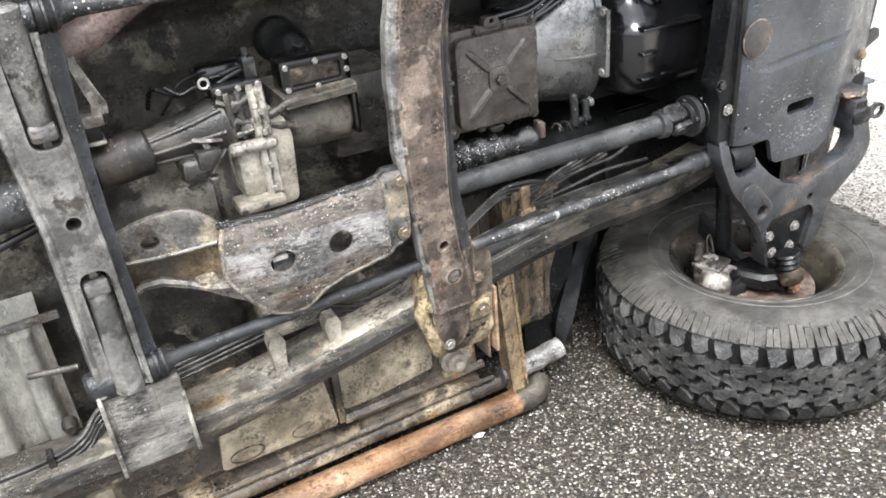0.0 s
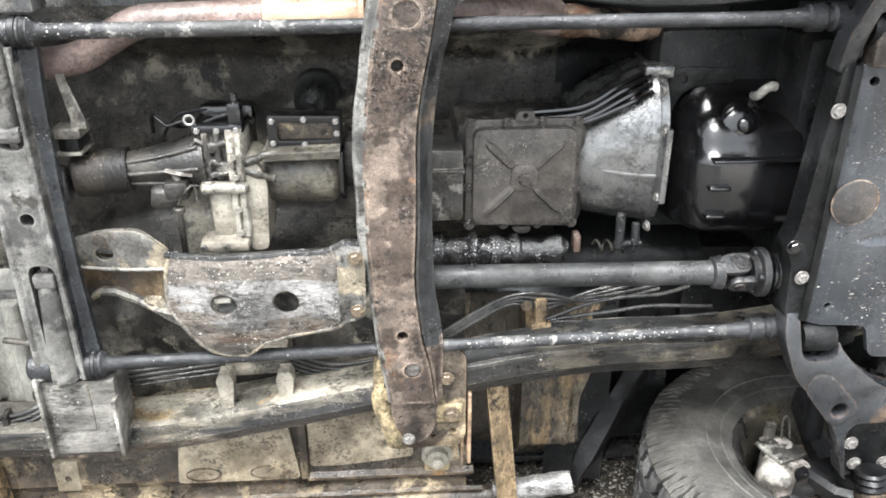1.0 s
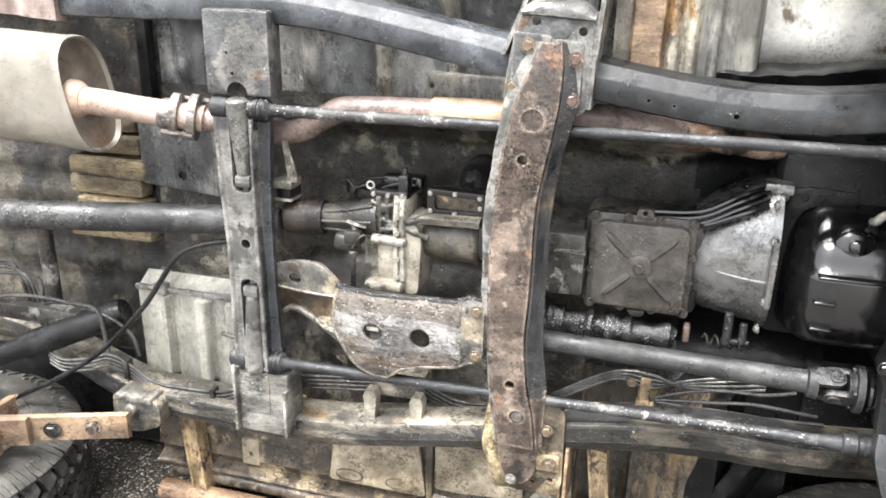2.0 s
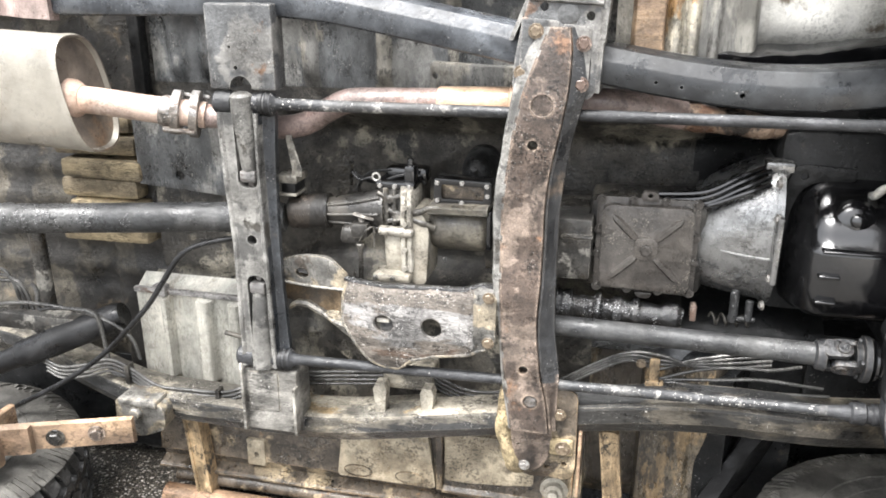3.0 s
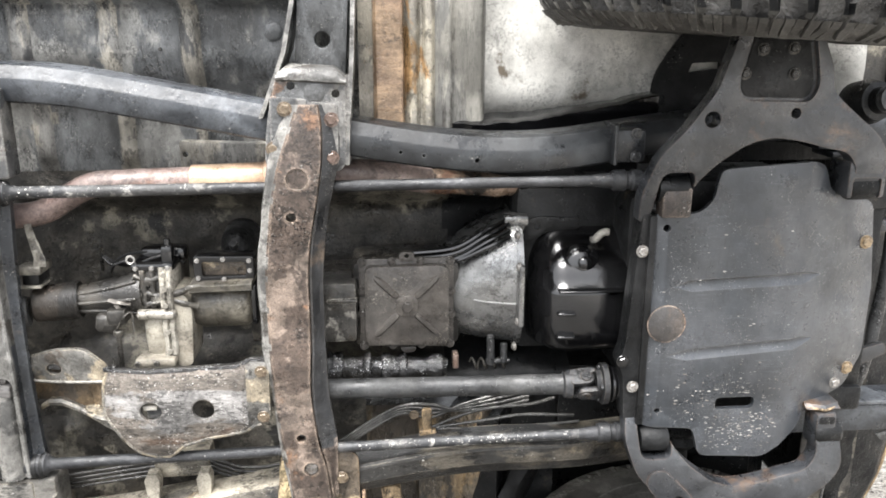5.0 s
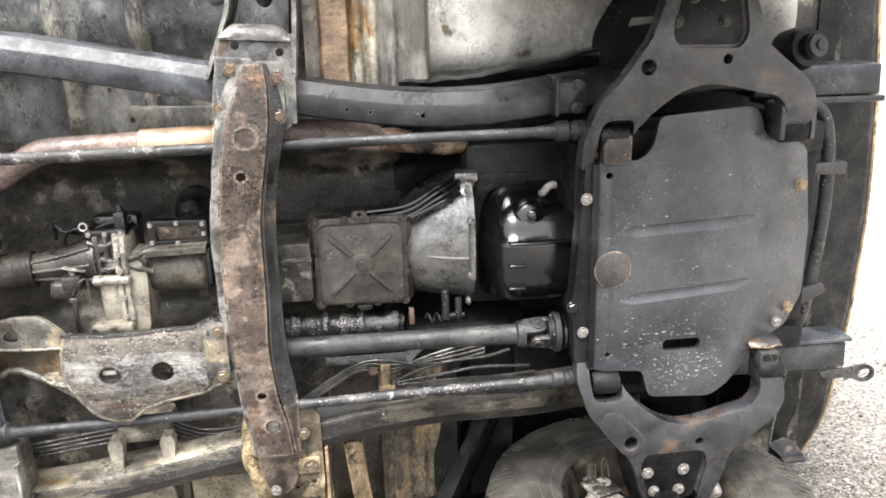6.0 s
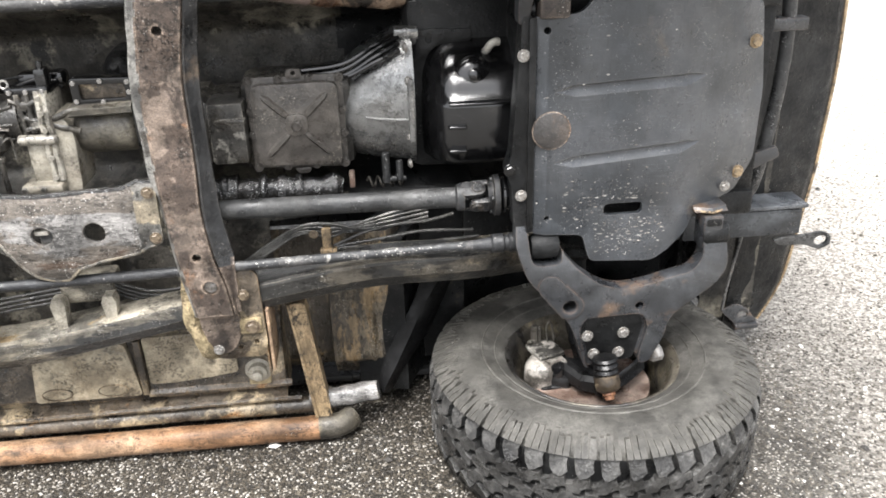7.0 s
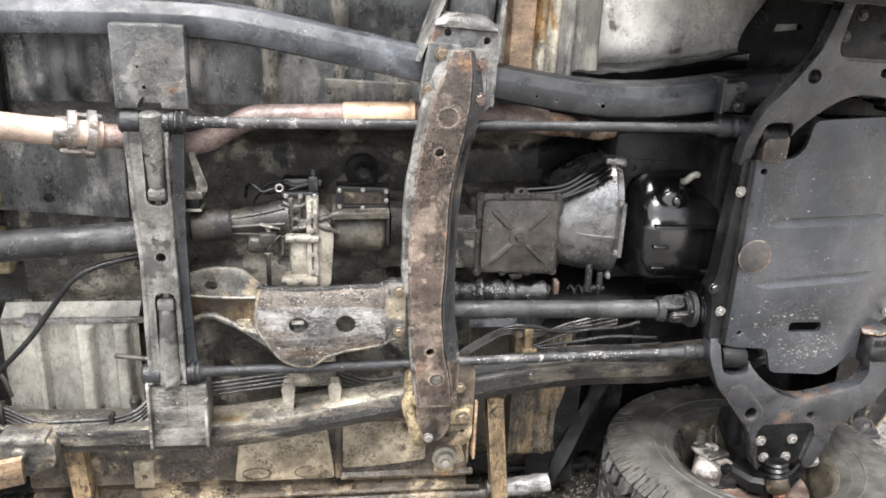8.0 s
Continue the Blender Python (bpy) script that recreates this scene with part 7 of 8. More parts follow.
def build_floor():
    """The cab floor: two pans with pressed ribs and the tunnel between them."""
    def ramp(v, a, b):
        t = max(0.0, min(1.0, (v - a) / (b - a)))
        return t * t * (3 - 2 * t)

    def tunnel(x, z):
        d = abs(z - 0.83)
        u = 1 - ramp(d, 0.15, 0.24)
        y = 0.185 + 0.15 * u * ramp(x, -0.75, -0.45)
        y += 0.03 * ramp(x, 0.1, 0.5)
        y += 0.055 * ramp(z, 0.98, 1.08) * (1 - ramp(z, 1.22, 1.36))
        y += 0.006 * noise.noise((x * 7, z * 7, 1)) + 0.004 * noise.noise((x * 19, z * 19, 2))
        return y

    def ribs(x):
        y = 0.0
        for c, w, h in ((-0.372, 0.021, 0.012), (-0.212, 0.020, 0.013), (-0.545, 0.026, 0.012), (-0.72, 0.02, 0.014), (-0.80, 0.02, 0.014), (-0.88, 0.02, 0.014)):
            y += 1.7 * h * math.exp(-((x - c) / w) ** 4)
        return y
    bm = bmesh.new()
    sheet(bm, lin(-0.95, 0.62, 110), lin(0.56, 1.10, 44), lambda x, z: tunnel(x, z) + (0.012 * math.exp(-((abs(z - 0.83) - 0.20) / 0.012) ** 2) if x < 0.3 else 0))
    tun = part("floor_tunnel", bm, M_DIRT, truck, "dirty floor tunnel with pressed beads, recess shade painted black at the front", 60)
    # the deep front end is coloured black in place of the recess's shade
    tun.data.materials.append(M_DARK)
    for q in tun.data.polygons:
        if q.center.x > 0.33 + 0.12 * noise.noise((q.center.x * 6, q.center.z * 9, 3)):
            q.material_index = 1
    bm = bmesh.new()
    sheet(bm, lin(-0.95, 0.32, 150), lin(1.10, 1.60, 40), lambda x, z: tunnel(x, z) - ribs(x) * ramp(z, 1.10, 1.14) - 0.05 * ramp(z, 1.44, 1.47) + 0.004 * noise.noise((x * 5, z * 5, 5)))
    pan = part("floor_pan", bm, M_FLOOR, truck, "grey stained floor pan with upright ribs", 60)
    pan.data.materials.append(M_RIBWORN)
    for q in pan.data.polygons:
        if ribs(q.center.x + 0.006 * noise.noise((q.center.z * 25, q.center.x * 20, 0))) > 0.011 and q.center.x > -0.65:
            q.material_index = 1
    for x, z, r in ((-0.045, 1.395, 0.020), (-0.30, 1.205, 0.004), (-0.275, 1.36, 0.004), (-0.43, 1.30, 0.004)):
        bm = bmesh.new()
        y = tunnel(x, z) - 0.004
        lathe(bm, (x, y + 0.008, z), (x, y - 0.002, z), [(0, r), (0.6, r), (1, r * 0.75)], 20)
        part("floor_plug", bm, M_FLOOR if r > 0.01 else M_CHANNEL, pan, "round floor plug")
    bm = bmesh.new()
    sheet(bm, lin(-0.70, 0.125, 100), lin(0.20, 0.56, 30), lambda x, z: tunnel(x, z) - ribs(x) * ramp(z, 0.55, 0.5) * 0.8)
    part("floor_pan", bm, M_DIRT, truck, "mud-stained floor pan", 60)
    # pressed stiffener above the exhaust, with small holes
    bm = bmesh.new()
    slab(bm, rounded([(-0.245, 1.105), (-0.245, 1.176), (-0.05, 1.168), (-0.05, 1.105)], 0.006), 0.145, 0.03, [ring2(-0.234, 1.148, 0.006, n=10)], 0.003)
    part("floor_stiffener", bm, M_RIBWORN, truck, "tan pressed stiffener")
    # rear of the cab and the step beside the driveshaft
    bm = bmesh.new()
    sheet(bm, lin(-1.7, -0.95, 60), lin(0.30, 1.60, 50), lambda x, z: 0.235 + 0.02 * math.exp(-((x + 1.16) / 0.03) ** 4) + 0.008 * math.sin(z * 70) * (0.55 < z < 1.0) + 0.006 * noise.noise((x * 8, z * 8, 3)))
    bed = part("bed_floor", bm, M_BED, truck, "dirty cargo bed floor with ribs", 60)
    bm = bmesh.new()
    box(bm, (-0.985, 0.20, 1.02), (-0.955, 0.235, 1.55), 0.006)
    part("bed_crossbar", bm, M_DARK, truck, "dark crossbar under the bed")
    bm = bmesh.new()
    slab(bm, rounded([(-0.985, 0.86), (-0.985, 1.04), (-0.70, 1.06), (-0.70, 0.84)], 0.006), 0.175, 0.02, [ring2(-0.873, 0.887, 0.012, n=14)], 0.003)
    box(bm, (-0.83, 0.12, 1.035), (-0.66, 0.16, 1.058), 0.002)
    part("floor_bracket", bm, M_FLOOR, truck, "grey pressed bracket with a hole")
    bm = bmesh.new()
    for k in range(6):
        z0 = 0.70 + 0.055 * k
        box(bm, (-1.22 + 0.02 * (k % 2), 0.165 + 0.012 * (k % 3), z0), (-0.975 - 0.015 * (k % 3), 0.24, z0 + 0.050), 0.012)
        roughen(bm, 0.006, 18)
        part("padding_layer", bm, M_PAD, bed, "tan layered padding")
        bm = bmesh.new()


def arch_y(x):
    """Depth of the upper inner wheel arch."""
    return 0.15 + 0.22 * math.sqrt(max(0.0, 0.34 - (x - 0.90) ** 2))


def build_sills():
    # lower sill, close to the ground
    bm = bmesh.new()
    sec = []
    for x in lin(-0.98, 0.125, 44):
        w = 0.003 * noise.noise((x * 6, 0, 0))
        sec.append([(x, 0.155, 0.33), (x, 0.130 + w, 0.29), (x, 0.118 + w, 0.20), (x, 0.112, 0.150 + w), (x, 0.125, 0.142), (x, 0.130 + w, 0.122), (x, 0.100, 0.112 + w), (x, 0.098, 0.104), (x, 0.14, 0.098), (x, 0.25, 0.09), (x, 0.25, 0.33)])
    loft(bm, sec)
    part("sill", bm, M_GRIME, truck, "mud-caked sill with a rusty seam", 50)
    bm = bmesh.new()
    slab(bm, rounded([(-0.462, 0.300), (-0.245, 0.300), (-0.225, 0.150), (-0.480, 0.150)], 0.012), 0.103, 0.02, (), 0.004)
    pl = part("sill_plate", bm, M_SILL, truck, "pale muddy plate with two oval covers")
    for x, z in ((-0.425, 0.172), (-0.292, 0.172)):
        bm = bmesh.new()
        slab(bm, ring2(x, z, 0.037, 0.0175, 28), 0.1005, 0.006, [ring2(x, z, 0.0345, 0.015, 28)], 0.0008)
        part("oval_seam", bm, M_GRIME, pl, "dark oval seam")
    bm = bmesh.new()
    box(bm, (-0.732, 0.11, 0.135), (-0.68, 0.16, 0.215), 0.006)
    knives = bmesh.new()
    rod(knives, (-0.704, 0.0, 0.171), (-0.704, 0.13, 0.171), 0.007, 12)
    part("sill_tab", cut(bm, knives), M_SILL, truck, "pale tab with a hole")
    bm = bmesh.new()
    slab(bm, rounded([(-0.205, 0.308), (0.012, 0.308), (0.012, 0.190), (-0.06, 0.180), (-0.205, 0.172)], 0.01), 0.112, 0.02, (), 0.005, cuts=(("x", -0.15), ("x", -0.10), ("x", -0.05), ("z", 0.22), ("z", 0.26)), shape=lambda x, z: 0.006 * noise.noise((x * 14, z * 14, 3)))
    lathe(bm, (-0.055, 0.13, 0.285), (-0.055, 0.105, 0.285), [(0, 0.022), (0.6, 0.022), (1, 0.014)], 20)
    part("sill_bump", bm, M_SILL, truck, "pale mud-covered pressing")
    bm = bmesh.new()
    loft(bm, [[(x, 0.098, 0.101 + w), (x, 0.093, 0.104 + w), (x, 0.093, 0.109 + w), (x, 0.100, 0.113 + w), (x, 0.108, 0.107 + w)] for x, w in ((x, 0.005 * noise.noise((x * 9, 1, 0))) for x in lin(-0.98, 0.16, 60))])
    part("sill_seam", bm, M_GRIME, truck, "wavy rust-orange sill seam")
    part("sill_post", box(bmesh.new(), (-0.224, 0.100, 0.150), (-0.208, 0.13, 0.305), 0.003), M_GRIME, truck, "dark upright between the sill plates")
    bm = bmesh.new()
    loft(bm, [[(x, 0.112, 0.158 + w), (x, 0.101, 0.150 + w), (x, 0.101, 0.144 + w), (x, 0.118, 0.140 + w)] for x, w in ((x, 0.004 * noise.noise((x * 7, 2, 0))) for x in lin(-0.21, 0.14, 24))])
    part("sill_ledge", bm, M_GRIME, truck, "muddy ledge on the sill")
    # inner step panel beyond the mount, dark with rust runs
    bm = bmesh.new()
    sheet(bm, lin(0.12, 0.445, 54), lin(0.085, 0.52, 30), lambda x, z: 0.170 + (0.05 if x < 0.245 else 0.0) + 0.14 * max(0, (x - 0.395) / 0.06) ** 2 + 0.05 * max(0.0, (0.16 - z) / 0.06) - 0.006 * math.exp(-((x - 0.352) / 0.006) ** 2) + 0.006 * noise.noise((x * 9, z * 9, 4)))
    part("footwell_panel", bm, M_FOOT, truck, "black footwell panel with rust runs", 60)
    # upper outer parts: rusty seam panel, arch liner, wing
    bm = bmesh.new()
    sheet(bm, lin(0.13, 0.288, 60), lin(1.20, 1.66, 20), lambda x, z: 0.125 - 0.022 * math.exp(-((x - 0.24) / 0.012) ** 4) + 0.02 * math.exp(-((x - 0.292) / 0.006) ** 4) - 0.012 * math.exp(-((x - 0.272) / 0.01) ** 4) + 0.004 * noise.noise((x * 20, z * 6, 4)))
    part("cab_seam_panel", bm, M_SEAM, truck, "rust-streaked folded cab panel")
    bm = bmesh.new()
    sheet(bm, lin(0.286, 0.405, 28), lin(1.20, 1.66, 24), lambda x, z: 0.132 + 0.012 * (x - 0.286) / 0.06 + 0.10 * max(0.0, (x - 0.385) / 0.02) ** 2 - 0.008 * math.exp(-((x - 0.315) / 0.008) ** 2) + 0.004 * noise.noise((x * 20, z * 8, 5)))
    part("arch_edge_panel", bm, M_ARCHEDGE, truck, "cream panel with grey runs at the arch", 60)
    bm = bmesh.new()
    loft(bm, [[(0.158, 0.13, z), (0.163, 0.104, z), (0.167, 0.100, z), (0.213, 0.100, z), (0.219, 0.104, z), (0.224, 0.13, z)] for z in lin(1.208, 1.66, 12)])
    roughen(bm, 0.002, 30)
    part("seam_rib", bm, M_SPRING, truck, "rusty raised rib of the cab seam")
    bm = bmesh.new()
    sheet(bm, lin(0.40, 0.90, 56), lin(1.21, 1.70, 30), lambda x, z: arch_y(x) + 0.008 * noise.noise((x * 6, z * 6, 7)) + 0.04 * math.exp(-max(0, z - 1.215) / 0.02))
    part("wheel_arch_liner", bm, M_LINER, truck, "pale grey inner wheel arch", 60)
    bm = bmesh.new()
    slot = rounded([(0.872, 1.303), (0.880, 1.324), (0.945, 1.327), (0.955, 1.313), (0.92, 1.309)], 0.004)
    slab(bm, rounded([(0.784, 1.20), (0.787, 1.25), (0.793, 1.298), (0.823, 1.350), (0.862, 1.40), (0.90, 1.55), (1.30, 1.55), (1.30, 1.10), (0.79, 1.10)], 0.02), 0.26, 0.01, [slot], 0.002)
    part("inner_wing", bm, M_DARK, truck, "black panel closing a shaded gap with a slot")
    # added pale backing: stands in for daylight coming through the slot
    part("slot_backing", box(bmesh.new(), (0.87, 0.285, 1.29), (0.95, 0.295, 1.34), 0.003), M_LINER, truck, "pale backing added for the brightness showing through the slot")
    bm = bmesh.new()
    sheet(bm, lin(1.02, 1.26, 30), lin(1.235, 1.62, 24), lambda x, z: 0.215 + 0.03 * math.exp(-((x - 1.17) / 0.05) ** 2) + 0.008 * noise.noise((x * 8, z * 8, 9)))
    part("wing_flange", bm, M_LINER, truck, "pale inner wing flange", 60)
    # flat sheets added across the gaps, black to stand for the shade inside
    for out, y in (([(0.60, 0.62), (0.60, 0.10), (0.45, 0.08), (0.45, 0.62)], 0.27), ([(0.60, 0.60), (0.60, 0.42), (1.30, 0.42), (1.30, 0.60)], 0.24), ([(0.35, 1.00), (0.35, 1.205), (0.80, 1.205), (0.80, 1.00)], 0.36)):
        part("inner_wing", slab(bmesh.new(), rounded(out, 0.01), y, 0.01, (), 0.002), M_DARK, truck, "black panel closing a shaded gap")
    bm = bmesh.new()
    sec = []
    for x in lin(0.300, 0.785, 40):
        back = arch_y(max(x, 0.40))
        front = back - 0.08
        top = float(np.interp(x, [0.296, 0.402, 0.514, 0.614, 0.70, 0.785], [1.213, 1.209, 1.215, 1.229, 1.244, 1.262]))
        top += 0.004 * noise.noise((x * 25, 3, 1)) + 0.002 * noise.noise((x * 70, 5, 1))
        slope = 0.010 * max(0.0, min(1.0, (0.70 - x) / 0.25))
        sec.append([(x, back, top + slope), (x, (back + front) / 2, top + slope * 0.45 + 0.004 * noise.noise((x * 14, 8, 1))), (x, front + 0.008, top + 0.001), (x, front, top - 0.004), (x, front + 0.004, 1.150), (x, front + 0.012, 1.150), (x, back, top + slope - 0.03)])
    loft(bm, sec)
    part("arch_lip", bm, M_FLAP, truck, "wet black rubber arch flap")
    for z0, z1, p, q in ((1.40, 1.70, 0.50, 0.58), (0.06, 0.50, 0.45, 0.58)):
        bm = bmesh.new()
        sec = []
        for k in range(24):
            a = radians((14 if z0 < 1 else 95) + (118 if z0 < 1 else 72) * k / 23)
            x0, y0, x1, y1 = 0.872 - p * math.cos(a), 0.06 + p * 0.9 * math.sin(a), 0.872 - q * math.cos(a), 0.06 + q * 0.9 * math.sin(a)
            sec.append([(x0, y0, z0), (x1, y1, z0), (x1, y1, z1), (x0, y0, z1)])
        loft(bm, sec)
        part("wheel_arch", bm, M_DARK, truck, "dark wheel arch over the front wheel")
    # mud flap of the lower front wheel and the drain tube
    bm = bmesh.new()
    sec = []
    for k in range(12):
        u = k / 11
        x, y, z = 0.350 + 0.19 * u ** 1.2, 0.120 + 0.09 * u, 0.105 + 0.35 * u
        w = 0.045 + 0.035 * math.sin(3 * u)
        sec.append([(x, y, z), (x + w * 0.35, y - 0.022 - 0.006 * math.sin(9 * u), z - 0.012), (x + w * 0.7, y + 0.004, z - 0.03), (x + w, y + 0.05, z - 0.045), (x + w * 0.7, y + 0.03, z - 0.02), (x + 0.01, y + 0.03, z)])
    loft(bm, sec)
    roughen(bm, 0.008, 15)
    part("mud_flap", bm, M_FLAPMUD, truck, "torn black rubber mud flap", 60)
    bm = bmesh.new()
    pipe(bm, [(0.18, 0.10, 0.098), (0.26, 0.10, 0.100), (0.31, 0.10, 0.104), (0.355, 0.10, 0.110)], 0.024, 14)
    roughen(bm, 0.006, 30)
    part("sill_end", bm, M_GUARD, truck, "scraped pale end of the sill seam")


def build_slider():
    bm = bmesh.new()
    pipe(bm, [(-0.955, 0.075, 0.033), (-0.5, 0.072, 0.033), (0.0, 0.068, 0.033), (0.16, 0.066, 0.033), (0.208, 0.066, 0.033)], 0.0305, 24, 6)
    roughen(bm, 0.0015, 25)
    sl = part("rock_slider", bm, M_RUSTBAR, truck, "rusty orange steel slider tube along the sill")
    bm = bmesh.new()
    pipe(bm, [(0.200, 0.066, 0.033), (0.235, 0.067, 0.034), (0.262, 0.074, 0.036), (0.280, 0.094, 0.041)], 0.0318, 24, 5)
    roughen(bm, 0.002, 30)
    part("elbow_end", bm, M_RIM, sl, "grimy dark elbow at the end of the slider")
    bm = bmesh.new()
    pipe(bm, [(-0.94, 0.118, 0.074), (-0.4, 0.115, 0.074), (0.24, 0.112, 0.074)], 0.021, 14, 4)
    part("inner_tube", roughen(bm, 0.003, 22), M_GRIME, sl, "muddy inner tube")
    for x0, x1, zt in ((0.178, 0.215, 0.40), (-0.852, -0.838, 0.34)):
        bm = bmesh.new()
        w = 0.021
        sec = []
        for k in range(8):
            t = k / 7
            x, z, y = x0 + (x1 - x0) * t, zt + (0.055 - zt) * t, 0.052 + 0.012 * t
            sec.append([(x - w, y, z), (x - w + 0.007, y, z), (x - w + 0.007, y + 0.004, z), (x + w - 0.007, y + 0.004, z), (x + w - 0.007, y, z), (x + w, y, z), (x + w, y + 0.045, z), (x - w, y + 0.045, z)])
        loft(bm, sec)
        part("outrigger", bm, M_RUST, sl, "rusty channel that carries the slider")
    bm = bmesh.new()
    box(bm, (0.1155, -0.004, 0.262), (0.1225, 0.10, 0.424), 0.002)
    part("outrigger_plate", bm, M_SPRING, sl, "thin rust-edged plate")


def valance_x(z):
    """Front edge of the valance, which sweeps back towards its ends."""
    return float(np.interp(abs(z - MID), [0.0, 0.27, 0.45, 0.59, 0.66, 0.705, 0.76], [1.550, 1.540, 1.520, 1.502, 1.474, 1.452, 1.415]))


def build_front():
    """The front valance and the dark panels behind it."""
    bm = bmesh.new()
    sec = []
    for k in range(24):
        z = 0.10 + 1.48 * k / 23
        d = abs(z - MID) / 0.75
        x = valance_x(z)
        sec.append([(1.335 - 0.02 * d ** 4, 0.235, z), (x - 0.03, 0.262, z), (x, 0.285, z), (x + 0.006, 0.31, z), (x, 0.36, z), (1.335, 0.36, z)])
    loft(bm, sec)
    part("front_valance", bm, M_DARK, truck, "black front valance", 50)
    bm = bmesh.new()
    pts = []
    for k in range(20):
        z = 0.11 + 1.45 * k / 19
        pts.append((valance_x(z) + 0.004, 0.290, z))
    pipe(bm, pts, 0.006, 8, 2)
    part("valance_edge", bm, M_RUST, truck, "rusty edge of the front valance")
    # bent foot at the lower end of the valance
    bm = bmesh.new()
    slab(bm, rounded([(1.300, 0.190), (1.345, 0.208), (1.375, 0.192), (1.410, 0.148), (1.350, 0.140)], 0.008, 3), 0.215, 0.006, [ring2(1.366, 0.172, 0.015, 0.011, 14)], 0.001)
    box(bm, (1.345, 0.205, 0.130), (1.412, 0.26, 0.143), 0.003)
    foot = part("valance_foot", bm, M_ARM, truck, "bent black foot with a bolt hole")
    part("foot_bolt", box(bmesh.new(), (1.352, 0.219, 0.158), (1.380, 0.228, 0.186), 0.003), M_GUARD, foot, "pale bolt head behind the hole")
    bm = bmesh.new()
    pipe(bm, [(1.335, 0.22, 0.42), (1.318, 0.215, 0.33), (1.306, 0.212, 0.25), (1.302, 0.212, 0.195)], 0.004, 8)
    part("valance_lip", bm, M_PLATE, truck, "worn pale edge of the valance")
    bm = bmesh.new()
    sheet(bm, lin(1.25, 1.40, 12), lin(0.12, 1.52, 50), lambda x, z: 0.245 + 0.008 * noise.noise((x * 8, z * 8, 2)))
    part("radiator_support", bm, M_DIRT, truck, "dirty radiator support panel", 60)
    bm = bmesh.new()
    pipe(bm, [(1.20, 0.14, 1.155), (1.255, 0.10, 1.13), (1.285, 0.085, 1.08), (1.300, 0.085, 0.95), (1.295, 0.085, 0.80), (1.275, 0.09, 0.62), (1.26, 0.12, 0.55)], 0.015, 14)
    sb = part("anti_roll_bar", bm, M_SHAFT, truck, "dark anti-roll bar behind the skid plate")
    for z in (0.985,):
        bm = bmesh.new()
        box(bm, (1.25, 0.065, z - 0.014), (1.335, 0.10, z + 0.014), 0.004)
        part("bar_clamp", bm, M_ARM, sb)
    bm = bmesh.new()
    slab(bm, rounded([(1.235, 0.655), (1.245, 0.70), (1.30, 0.715), (1.31, 0.69)], 0.008), 0.055, 0.012, (), 0.002)
    part("plate_strap", bm, M_ARM, truck, "curved strap at the skid plate's edge")


def build_tank():
    bm = bmesh.new()
    xs = lin(-1.0, -0.69, 100)

    def face(x, z):
        y = 0.125
        for c, w in ((-0.912, 0.010), (-0.810, 0.020), (-0.727, 0.018)):
            y -= 0.030 * math.exp(-((x - c) / w) ** 6) * (0.375 < z < 0.592)
        y += 0.05 * max(0, (z - 0.60) / 0.03) + 0.09 * max(0, (0.36 - z) / 0.03)
        return y
    sheet(bm, xs, lin(0.33, 0.63, 40), face, 0.08)
    tk = part("fuel_tank", bm, M_TANK, truck, "grey ribbed fuel tank", 50)
    bm = bmesh.new()
    box(bm, (-1.0, 0.112, 0.598), (-0.66, 0.125, 0.612), 0.003)
    box(bm, (-0.94, 0.10, 0.595), (-0.905, 0.125, 0.625), 0.004)
    part("tank_strap", bm, M_GUARD, tk, "thin tank strap")
    bm = bmesh.new()
    lathe(bm, (-0.705, 0.10, 0.40), (-0.705, 0.075, 0.40), [(0, 0.014), (0.5, 0.014), (1, 0.008)], 14)
    part("tank_fitting", bm, M_CASTDARK, tk)
    part("tank_pipe", rod(bmesh.new(), (-0.735, 0.07, 0.535), (-0.655, 0.05, 0.535), 0.006, 10), M_CASTDARK, tk)


